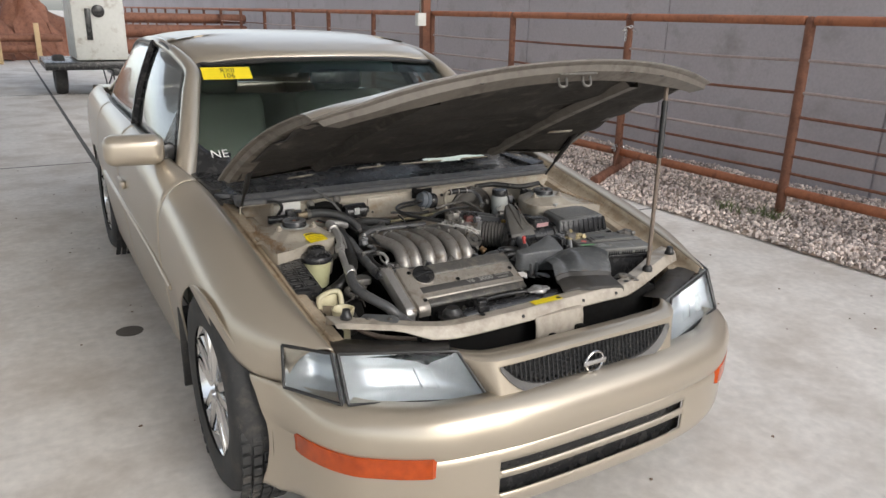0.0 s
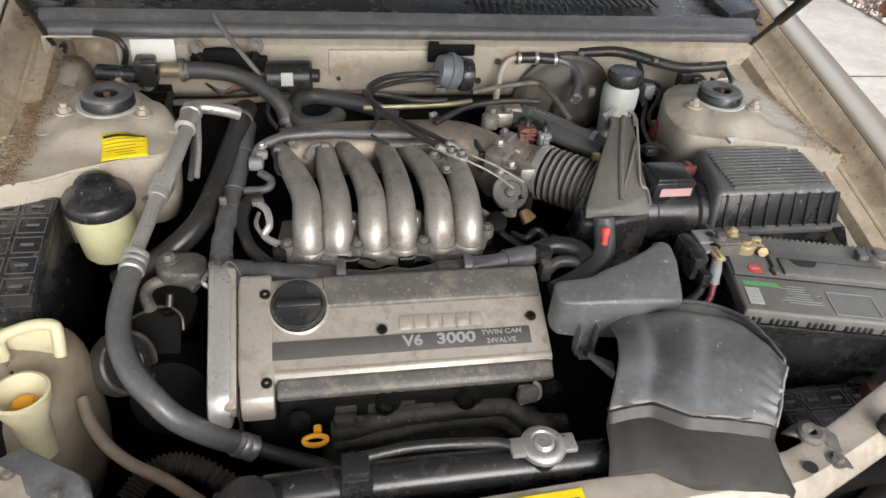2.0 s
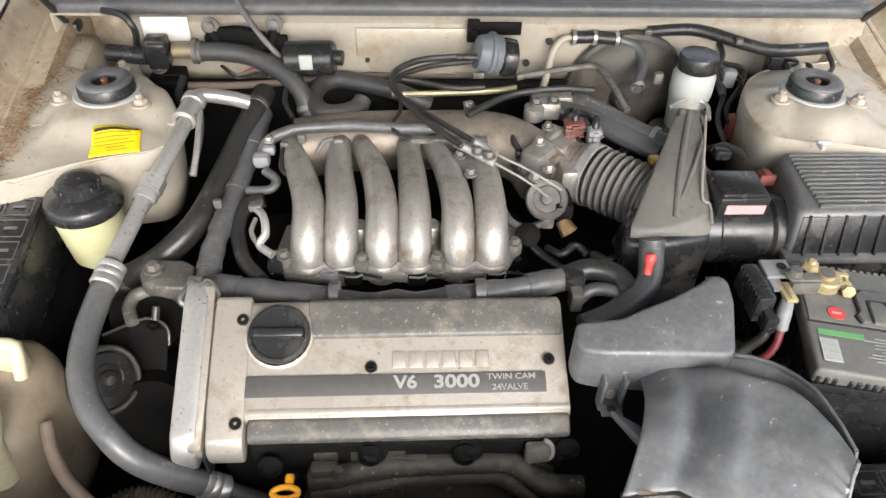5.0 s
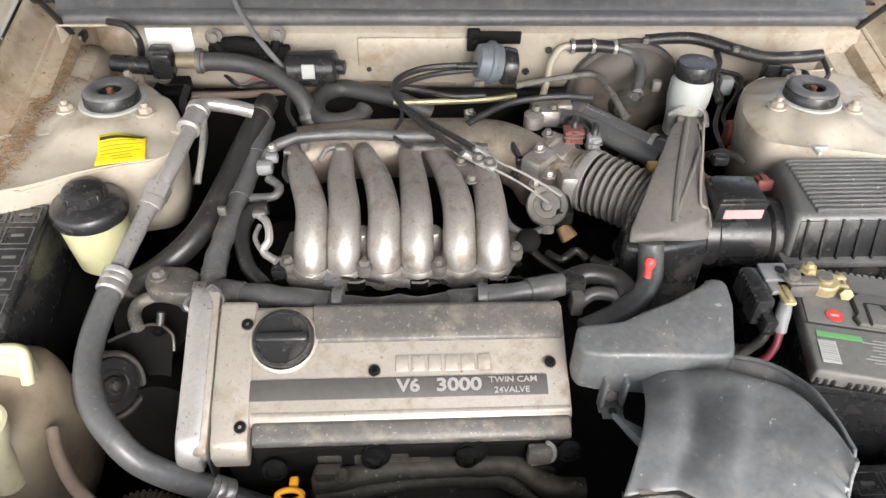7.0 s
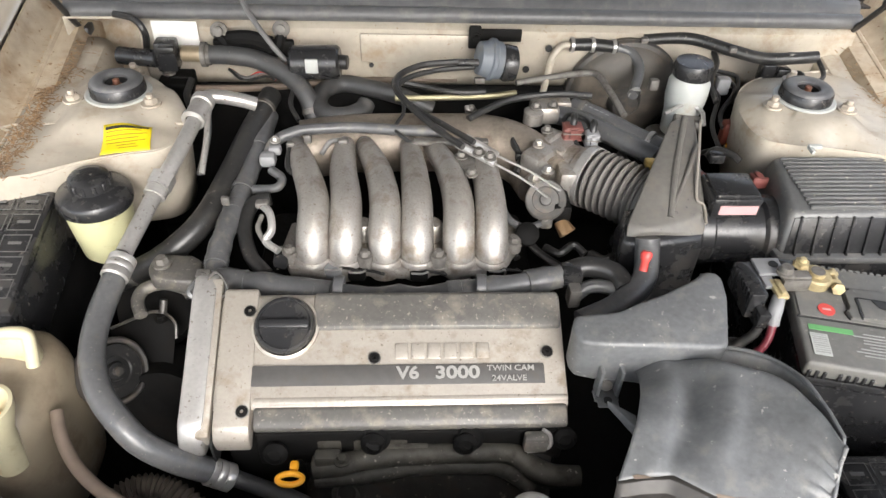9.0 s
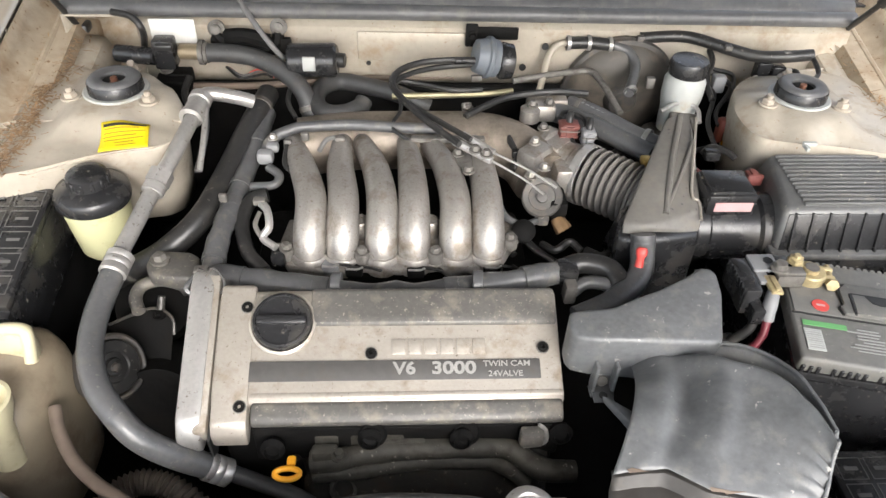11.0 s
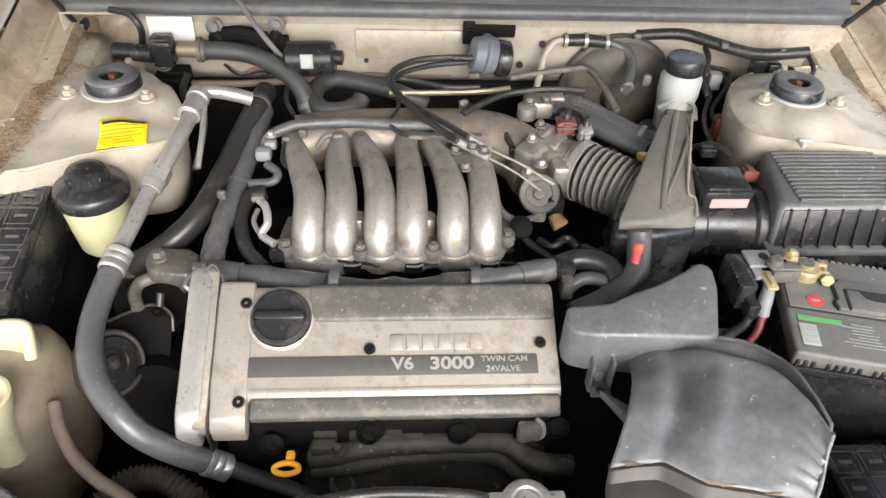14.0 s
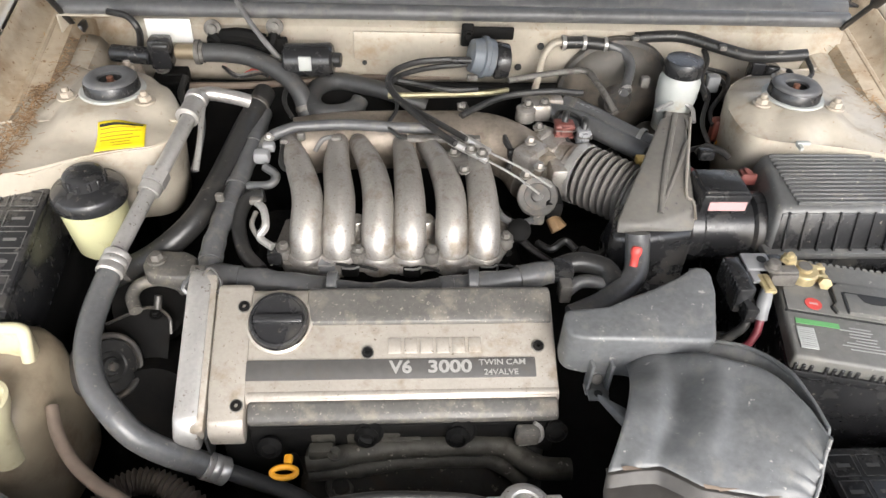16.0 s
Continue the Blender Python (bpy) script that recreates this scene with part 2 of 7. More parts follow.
def lathe(profile, seg=32, at=(0, 0, 0), axis=(0, 0, 1)):
    """Turns (radius, height) pairs about an axis."""
    bm = bmesh.new()
    rings = []
    for r, h in profile:
        if r < 1e-5:
            rings.append([bm.verts.new((0, 0, h))])
        else:
            rings.append([bm.verts.new((r * math.cos(2 * math.pi * i / seg), r * math.sin(2 * math.pi * i / seg), h)) for i in range(seg)])
    for a, b in zip(rings, rings[1:]):
        for i in range(seg):
            j = (i + 1) % seg
            if len(a) == 1 and len(b) > 1:
                bm.faces.new((a[0], b[i], b[j]))
            elif len(b) == 1 and len(a) > 1:
                bm.faces.new((a[i], a[j], b[0]))
            elif len(a) > 1:
                bm.faces.new((a[i], a[j], b[j], b[i]))
    q = Vector((0, 0, 1)).rotation_difference(Vector(axis).normalized())
    return moved(bm, Matrix.Translation(at) @ q.to_matrix().to_4x4())


def rod(p0, p1, r, r1=None, seg=16):
    a, b = Vector(p0), Vector(p1)
    h = (b - a).length
    r1 = r if r1 is None else r1
    e = min(r, r1) * 0.15
    return lathe([(0, 0), (r - e, 0), (r, e), (r1, h - e), (r1 - e, h), (0, h)], seg, a, b - a)


def spline(pts, step=6):
    p = [Vector(v) for v in pts]
    p = [p[0] * 2 - p[1]] + p + [p[-1] * 2 - p[-2]]
    out = []
    for i in range(1, len(p) - 2):
        for k in range(step):
            t = k / step
            a, b, c, d = p[i - 1], p[i], p[i + 1], p[i + 2]
            out.append(0.5 * ((2 * b) + (c - a) * t + (2 * a - 5 * b + 4 * c - d) * t * t + (3 * b - a - 3 * c + d) * t ** 3))
    out.append(p[-2])
    return out


def tube(pts, r, seg=12, step=6, radii=None, wob=0.0):
    """A round pipe along a smooth line. radii: a radius for each control point."""
    c = spline(pts, step) if len(pts) > 2 else [Vector(v) for v in pts]
    n = len(c)
    bm = bmesh.new()
    up = Vector((0.13, 0.21, 1)).normalized()
    rings = []
    for i, p in enumerate(c):
        d = (c[min(i + 1, n - 1)] - c[max(i - 1, 0)]).normalized()
        u = (up - d * up.dot(d))
        if u.length < 0.05:
            u = Vector((1, 0, 0)) - d * d.x
        u.normalize()
        up = u
        w = d.cross(u)
        rr = r
        if radii:
            f = i / (n - 1) * (len(radii) - 1)
            k = min(int(f), len(radii) - 2)
            rr = radii[k] + (radii[k + 1] - radii[k]) * (f - k)
        if wob:
            rr *= 1 + wob * noise.noise(p * 40)
        rings.append([bm.verts.new(p + (u * math.cos(2 * math.pi * j / seg) + w * math.sin(2 * math.pi * j / seg)) * rr) for j in range(seg)])
    for a, b in zip(rings, rings[1:]):
        for j in range(seg):
            bm.faces.new((a[j], a[(j + 1) % seg], b[(j + 1) % seg], b[j]))
    bm.faces.new(rings[0][::-1])
    bm.faces.new(rings[-1])
    return bm


def skin(rows, close=False):
    """A sheet through rows of points, all of one length."""
    bm = bmesh.new()
    g = [[bm.verts.new(p) for p in r] for r in rows]
    for a, b in zip(g, g[1:]):
        for j in range(len(a) - (0 if close else 1)):
            k = (j + 1) % len(a)
            bm.faces.new((a[j], a[k], b[k], b[j]))
    return bm


def prism(outline, depth, bevel=0.0, m=None, seg=2):
    """A flat outline in x and y, raised by depth along z."""
    bm = bmesh.new()
    f = bm.faces.new([bm.verts.new((x, y, 0)) for x, y in outline])
    r = bmesh.ops.extrude_face_region(bm, geom=[f])
    bmesh.ops.translate(bm, verts=[v for v in r["geom"] if isinstance(v, bmesh.types.BMVert)], vec=(0, 0, depth))
    if bevel:
        bmesh.ops.recalc_face_normals(bm, faces=bm.faces)
        bmesh.ops.bevel(bm, geom=bm.edges[:], offset=bevel, segments=seg, affect="EDGES", profile=0.5)
    return moved(bm, m) if m is not None else bm


def curve(v, xs, ys):
    """A smooth line through (xs, ys), read at v."""
    i = min(max(int(np.searchsorted(xs, v)) - 1, 0), len(xs) - 2)
    x0, x1 = xs[i], xs[i + 1]
    t = min(max((v - x0) / (x1 - x0), 0), 1)
    s = lambda k: (ys[min(k + 1, len(ys) - 1)] - ys[max(k - 1, 0)]) / (xs[min(k + 1, len(xs) - 1)] - xs[max(k - 1, 0)])
    h = x1 - x0
    return (2 * t ** 3 - 3 * t * t + 1) * ys[i] + (t ** 3 - 2 * t * t + t) * h * s(i) + (-2 * t ** 3 + 3 * t * t) * ys[i + 1] + (t ** 3 - t * t) * h * s(i + 1)


def bolt(p, r=0.008, h=0.006, axis=(0, 0, 1)):
    return merge(lathe([(0, 0), (r * 1.5, 0), (r * 1.5, h * 0.35), (0, h * 0.35)], 16, p, axis), lathe([(0, 0), (r, 0), (r, h), (r * 0.8, h * 1.2), (0, h * 1.2)], 6, p, axis))


def lettering(name, text, size, m, mat, parent, deep=0.0006, bold=0.0):
    c = bpy.data.curves.new(name, "FONT")
    c.body, c.size, c.extrude, c.offset, c.align_x, c.align_y = text, size, deep, bold, "CENTER", "CENTER"
    t = bpy.data.objects.new("tmp", c)
    me = bpy.data.meshes.new_from_object(t)
    bpy.data.objects.remove(t)
    bpy.data.curves.remove(c)
    bm = bmesh.new()
    bm.from_mesh(me)
    bpy.data.meshes.remove(me)
    return part(name, moved(bm, m), mat, parent)


def hull(pts, bevel=0.0, seg=2):
    bm = bmesh.new()
    for p in pts:
        bm.verts.new(p)
    r = bmesh.ops.convex_hull(bm, input=bm.verts)
    bmesh.ops.delete(bm, geom=[e for e in set(r["geom_interior"] + r["geom_unused"]) if isinstance(e, bmesh.types.BMVert)], context="VERTS")
    bmesh.ops.dissolve_limit(bm, angle_limit=radians(2), verts=bm.verts, edges=bm.edges)
    if bevel:
        bmesh.ops.bevel(bm, geom=bm.edges[:], offset=bevel, segments=seg, affect="EDGES", profile=0.5)
    return bm


# ---- setting ----
tagged(part("ground", skin([[(-300, -300, 0), (-300, 300, 0)], [(300, -300, 0), (300, 300, 0)]]), M_CONCRETE), "dusty grey concrete slab, stained and worn", "ground", kind="structure")


def joint(a, b, w=0.008):
    a, b = Vector(a), Vector(b)
    c = (a + b) / 2
    d = b - a
    return box((c.x, c.y, 0.001), (max(abs(d.x), w), max(abs(d.y), w), 0.004))


for a, b in (((-0.66, 3.0), (-0.62, 40)), ((-9, 5.6), (-0.66, 5.6)), ((-9, 12), (3.0, 12)), ((1.0, 1.9), (3.1, 1.9)), ((-9, -1.2), (3.1, -1.2)), ((-5.2, -6), (-5.2, 40)), ((0.9, 6.2), (3.1, 6.2))):
    tagged(part("floor_joint", joint((*a, 0), (b[0], b[1], 0)), M_JOINT), "dark saw-cut joint in the concrete floor", "joint", kind="structure")

rng = random.Random(4)
gx = [3.01 + 0.1 * i for i in range(18)]
gy = [-8 + 0.25 * i for i in range(200)]
bed = skin([[(x, y, 0.006 if x < 3.03 else 0.012 + 0.03 * noise.noise(Vector((x * 1.4, y * 1.4, 2))) + 0.02 * (x - 3.1)) for y in gy] for x in gx])
tagged(part("gravel_bed", bed, M_EARTH), "strip of brown earth under gravel", "ground", kind="structure")
gv, gf = [], []
pebble = bmesh.new()
bmesh.ops.create_icosphere(pebble, subdivisions=1, radius=1.0)
pv, pf = [v.co.copy() for v in pebble.verts], [[v.index for v in f.verts] for f in pebble.faces]
pebble.free()
for i in range(26000):
    y = -1 + 9 * rng.random() ** 1.3
    x = 2.99 + 1.7 * rng.random()
    s = 0.006 + 0.014 * rng.random() ** 1.8
    q = Euler((rng.random() * 6, rng.random() * 6, rng.random() * 6)).to_matrix()
    d = Vector((rng.uniform(0.7, 1.4), rng.uniform(0.7, 1.2), rng.uniform(0.4, 0.8))) * s
    o = Vector((x, y, 0.018 + 0.02 * (x - 3.1) + 0.02 * noise.noise(Vector((x * 1.4, y * 1.4, 2))) + rng.uniform(0, 0.012)))
    k = len(gv)
    gv += [tuple(o + q @ Vector((v.x * d.x, v.y * d.y, v.z * d.z))) for v in pv]
    gf += [tuple(j + k for j in f) for f in pf]
me = bpy.data.meshes.new("gravel")
me.from_pydata(gv, [], gf)
me.materials.append(M_GRAVEL)
tagged(new("gravel", me), "loose brown and grey gravel stones", "gravel", kind="stuff")

# low weeds in the gravel
M_WEED = material("dry_green_weed", (0.16, 0.19, 0.08), 0.8, vary=0.3, island=0.4)
for wx, wy in ((3.55, 1.25), (3.42, 1.5), (3.7, 4.1)):
    bm = bmesh.new()
    for k in range(70):
        a, l = rng.random() * 6.3, rng.uniform(0.03, 0.11)
        b0 = Vector((wx + rng.uniform(-.1, .1), wy + rng.uniform(-.1, .1), 0.02))
        tip = b0 + Vector((math.cos(a) * l, math.sin(a) * l, l * 0.8))
        w = Vector((-math.sin(a), math.cos(a), 0)) * 0.004
        bm.faces.new([bm.verts.new(v) for v in (b0 - w, b0 + w, (b0 + tip) / 2 + w + Vector((0, 0, .01)), tip, (b0 + tip) / 2 - w + Vector((0, 0, .01)))])
    single("weed", bm, M_WEED, "small dry green weed in the gravel", "weed", "weeds in the gravel", kind="stuff")

wall = tagged(part("wall_east", box((4.80, 16, 1.3), (0.04, 60, 2.6)), M_SHEET), "dark grey sheet wall behind the pipe fence", "wall", kind="structure")
for i in range(24):
    part("panel", box((4.772, -12 + 2.4 * i, 1.3), (0.014, 2.385, 2.6), 0.004, 1), M_SHEET, wall)

tagged(part("ceiling", box((-6.45, 5.0, 4.6), (14.7, 19.0, 0.12)), M_ROOFSTEEL), "pale steel canopy roof above the bay", "ceiling", kind="structure")
for y in (6.75,):
    col = thing("steel_column", (3.62, y, 0), "dark steel canopy column on a base plate", "column", "canopy columns")
    part("shaft", box((3.62, y, 2.6), (0.11, 0.11, 5.2), 0.006), M_RUST, col)
    part("base_plate", box((3.62, y, 0.008), (0.26, 0.26, 0.016), 0.003), M_RUST, col)
    if y < 7:
        b = thing("electric_box", (3.50, y - .08, 1.28), "small light grey electric box on the column", "electric box")
        part("case", box((3.50, y - .10, 1.36), (0.12, 0.09, 0.16), 0.008), M_TRAILER, b)
        part("conduit", rod((3.50, y - .09, 1.44), (3.50, y - .09, 2.2), 0.012), M_STEEL, b)

# pipe fence of welded panels
FX = 3.72
posts = [-2.3, -0.5, 1.29, 3.08, 4.9, 6.73] + [8.55 + 1.82 * i for i in range(16)]
for i, (a, b) in enumerate(zip(posts, posts[1:])):
    f = thing("pipe_fence", (FX, a, 0.0), "rust-brown welded steel pipe fence panel", "fence", "fence panels")
    part("post", rod((FX, a, 0.02), (FX, a, 1.44), 0.036, seg=14), M_RUST, f)
    part("top_rail", rod((FX, a + .037, 1.44), (FX, b - .037, 1.44), 0.034, seg=14), M_RAIL, f)
    part("bottom_rail", rod((FX, a + .037, 0.205), (FX, b - .037, 0.205), 0.036, seg=14), M_RAIL, f)
    for z in (1.165, 0.935, 0.76, 0.60, 0.47, 0.34):
        part("rod", tube([(FX, a + .03, z), (FX, (a + b) / 2, z - rng.uniform(0, .012)), (FX, b - .03, z)], 0.0115, 8), M_RODS if rng.random() < .55 else M_RUST, f)
    part("cap", lathe([(0, 0.03), (0.02, 0.027), (0.037, 0.0), (0, 0)], 14, (FX, a, 1.44)), M_RUST, f)
for y in (3.08, 6.73, 10.37):
    s = thing("fence_stand", (FX, y, 0), "rusty fence stand with a pipe foot and gusset", "fence stand", "fence stands")
    part("foot_pipe", rod((3.06, y - .42, 0.055), (4.35, y + .36, 0.055), 0.045), M_RUST, s)
    part("gusset", prism([(-.17, 0), (.17, 0), (.045, .24), (-.045, .24)], 0.012, m=Matrix.Translation((FX - .02, y - .04, 0.08)) @ Euler((radians(90), 0, radians(31))).to_matrix().to_4x4()), M_RUST, s)
for z, n in ((1.34, 9), (0.25, 7)):
    ch = thing("chain", (FX, 3.08, z - .1), "short galvanized steel chain tied round the post", "chain", "fence chains")
    for k in range(n):
        a = 2 * math.pi * k / n
        p = Vector((FX + .052 * math.cos(a), 3.08 + .052 * math.sin(a), z + .02 * math.sin(a * 2)))
        d = Vector((-math.sin(a), math.cos(a), .3))
        w = Vector((math.cos(a), math.sin(a), 0)) if k % 2 else Vector((0, 0, 1))
        part("link", tube([p + d * .02, p + w * .011, p - d * .02, p - w * .011, p + d * .02], 0.005, 6, 4), M_CHROME, ch)
    for k in range(3 if z > 1 else 1):
        part("link", tube([Vector((FX - .056, 3.06, z - .02 - k * .035 + s)) + Vector((0, o, 0)) for s, o in ((.02, 0), (0, .01), (-.02, 0), (0, -.01), (.02, 0))], 0.005, 6, 4), M_CHROME, ch)

# generator trailer far behind the car
tr = thing("generator_trailer", (-0.05, 12.2, 0), "white metal generator box on a black trailer frame", "trailer")
part("housing", box((0.19, 12.4, 1.35), (0.80, 1.5, 1.55), 0.03), M_TRAILER, tr)
part("panel_line", box((0.19, 11.645, 1.62), (0.78, 0.01, 0.03)), M_DARK, tr)
part("gauge", lathe([(0, 0), (0.10, 0), (0.10, 0.02), (0.08, 0.03), (0, 0.03)], 24, (0.19, 11.645, 1.36), (0, -1, 0)), M_PLASTIC, tr)
part("vent", box((0.03, 11.64, 1.15), (0.09, 0.02, 0.5), 0.01), M_PLASTIC, tr)
part("sign", box((0.12, 11.645, 1.90), (0.5, 0.012, 0.10)), M_INK, tr)
part("chassis", merge(box((0.05, 12.3, 0.50), (1.5, 1.9, 0.12), 0.01), box((0.3, 11.4, 0.42), (0.10, 0.9, 0.10), 0.01)), M_PLASTIC, tr)
for x in (-0.46, 0.84):
    w = part("wheel", lathe([(0.10, -.09), (0.24, -.10), (0.31, -.085), (0.325, -.05), (0.325, .05), (0.31, .085), (0.24, .10), (0.10, .09)], 28, (x, 12.1, 0.325), (1, 0, 0)), M_TYRE, tr)
    part("rim", lathe([(0, -.03), (0.2, -.04), (0.2, .04), (0, .03)], 20, (x, 12.1, 0.325), (1, 0, 0)), M_STEEL, w)
for k in range(5):
    x = 0.15 + 0.13 * k
    part("cable", tube([(x, 11.55, .5), (x + .03, 11.45, .25), (x + rng.uniform(0, .1), 11.4, .16), (x + .12, 11.45, .34), (x + .14, 11.55, .52)], 0.012, 6, 5), M_RUBBER, tr)

# rusty pipe stock in the far yard
for k, (x, y, l, r, h) in enumerate(((2.6, 17, 3.4, .17, .55), (2.7, 17.2, 3.2, .15, .9), (2.6, 17.6, 3.6, .12, 1.2), (-1.6, 20, 2.6, .10, .35), (-1.2, 20.2, 2.8, .10, .62))):
    single("steel_pipe", rod((x - l / 2, y, h), (x + l / 2, y + .3, h), r), M_RUST, "rusty red-brown steel pipe in a yard stack", "pipe", "yard pipes")
for k, (x, y, s) in enumerate(((-1.6, 22, 1.5), (-0.6, 23, 1.9), (-3.0, 23, 2.2), (-2.6, 21, 1.0), (0.8, 24, 1.2))):
    bm = bmesh.new()
    bmesh.ops.create_cone(bm, cap_ends=True, segments=14, radius1=s * .8, radius2=s * .12, depth=s)
    bmesh.ops.subdivide_edges(bm, edges=bm.edges[:], cuts=3, use_grid_fill=True)
    for v in bm.verts:
        v.co += Vector((noise.noise(v.co * 3 + Vector((k, 0, 0))), noise.noise(v.co * 3 + Vector((0, k, 5))), 0.5 * noise.noise(v.co * 4))) * .22 * s
        v.co.z = max(v.co.z, -s / 2)
    single("scrap_mound", moved(bm, Matrix.Translation((x, y, s / 2))), M_RUST, "heap of rusty red scrap metal", "scrap heap", kind="stuff")
for k in range(9):
    single("timber_rack", box((-2.2 + .3 * k, 19.5 + .1 * k, .5), (.12, .12, 1.0), .01), material("tan_timber", (.5, .36, .2), .8), "tan post in the yard rack", "post", "yard posts") if k % 3 == 0 else None

# small crumbs of dirt on the slab
dirt_rng = random.Random(21)
crumbs = bmesh.new()
for i in range(260):
    x, y, r = dirt_rng.uniform(-4.5, 2.9), dirt_rng.uniform(-.8, 6), dirt_rng.uniform(.002, .007)
    m = bmesh.ops.create_icosphere(crumbs, subdivisions=1, radius=r)
    for v in m["verts"]:
        v.co = Vector((v.co.x * dirt_rng.uniform(.7, 1.6) + x, v.co.y * dirt_rng.uniform(.7, 1.6) + y, v.co.z * .5 + r * .35))
tagged(part("floor_crumbs", crumbs, material("brown_crumbs", (.20, .14, .10), .9, vary=.3)), "crumbs of brown dirt on the concrete", "dirt", kind="stuff")

# ---- the car body ----
SETTING = {o.name for o in scene.objects}
car = thing("car", (0, 1.3, 0), "beige metallic four-door saloon with its hood propped open", "car")


def top_z(y):
    return curve(y, [-.56, -.3, 0, .3, .5, .8, 1.3, 2.2, 3.2, 3.9], [.662, .725, .790, .847, .88, .915, .945, .965, .97, .93])


def top_x(y):
    return curve(y, [-.56, -.3, 0, .45, .8, 1.3, 2.2, 3.2, 3.9], [.672, .700, .715, .735, .775, .785, .785, .74, .66])


def side_x(y):
    return curve(y, [-.56, -.42, -.25, 0, .5, 1.5, 2.6, 3.3, 3.9], [.752, .818, .866, .884, .885, .887, .872, .835, .74])


def low_z(y):
    z = 0.245
    for c in (-.052, 2.648):
        if abs(y - c) < 0.33:
            z = max(z, 0.368 + math.sqrt(0.33 ** 2 - (y - c) ** 2))
    if y < -.052:
        z = max(z, .545)
    return z


def body_point(y, v, s):
    """v from 0 at the hood or window line to 1 at the sill; s: side."""
    slant = 0.13 * max(0.0, min(1.0, -y / .54)) ** 1.9
    zt, xt, xs, zb = top_z(y), top_x(y), side_x(y), low_z(y + slant)
    drop = 0.15
    if v < 0.4:
        a = v / 0.4 * math.pi / 2
        x, z = xt + (xs - xt) * math.sin(a) ** 1.1, zt - drop * (1 - math.cos(a)) + 0.012 * math.sin(2 * a)
    else:
        t = (v - 0.4) / 0.6
        z = (zt - drop) + (zb - zt + drop) * t
        full = max(0.0, (z - (zt - drop)) / (0.245 - zt + drop))
        x = xs - 0.045 * full ** 2.2 + 0.006 * math.sin(math.pi * min(1, full * 2))
        near = min(abs(y + slant + .052), abs(y - 2.648))
        if near < 0.42 and t > 0.72 and 0.2 < z:
            x += 0.003 * (t - .72) / .28 * (1 - (near / .42) ** 4)
    return (s * x, y + slant * min(1, v / 0.4), z)


def side_panel(name, y0, y1, s, n=40, label="", v0=0.0, v1=1.0, mat=None):
    rows = []
    for i in range(n + 1):
        y = y0 + (y1 - y0) * i / n
        rows.append([body_point(y, v0 + (v1 - v0) * k / 26, s) for k in range(27)])
    return part(name, skin(rows), mat or M_PAINT, car, label, thin=0.004 * s)


for s in (-1, 1):
    side_panel("front_fender", -.535, .545, s, 110)
    d = side_panel("front_door", .553, 1.50, s, 24)
    side_panel("rear_door", 1.508, 2.36, s, 24)
    side_panel("rear_fender", 2.368, 3.90, s, 60)
    rub = [[Vector(body_point(.0 + y, vv, s)) for y in np.linspace(.40, 2.3, 30)] for vv in (0.60,)][0]
    part("rub_strip", tube([p + Vector((s * .004, 0, 0)) for p in rub[::3]], 0.011, 8), M_PAINT, car)
    # handle
    hp = Vector(body_point(1.36, .47, s))
    part("door_handle", box(hp + Vector((s * .012, 0, 0)), (.02, .15, .035), .008), M_PAINT, car)
    # inner gutter between the fender and the bay
    rows = []
    for i in range(33):
        y = -.52 + 1.0 * i / 32
        x, z = top_x(y), top_z(y)
        rows.append([(s * (x - .002), y, z - .002), (s * (x - .008), y, z - .022), (s * (x - .03), y, z - .045), (s * (x - .042), y, z - .048), (s * (x - .052), y, z - .040), (s * (x - .075), y, z - .043), (s * (x - .09), y, z - .07), (s * (x - .095), y, z - .35)])
    part("inner_fender", skin(rows), M_DUSTYRAIL, car, "dusty brown inner fender gutter", thin=.003)
    part("gutter_seal", tube([(s * (top_x(y) - .047), y, top_z(y) - .040) for y in np.linspace(-.45, .42, 10)], .006, 8), M_DUSTYRAIL, car)
    # wheel housing liner
    part("wheel_liner", skin([[(s * x, -.052 + .350 * math.cos(a), .36 + .355 * math.sin(a)) for a in np.linspace(-.2, math.pi + .2, 24)] for x in (.60, .80)]), M_PLASTIC, car, thin=.003)
    part("mud_flap", box((s * .835, .330, .36), (.11, .014, .30), .005), M_RUBBER, car)


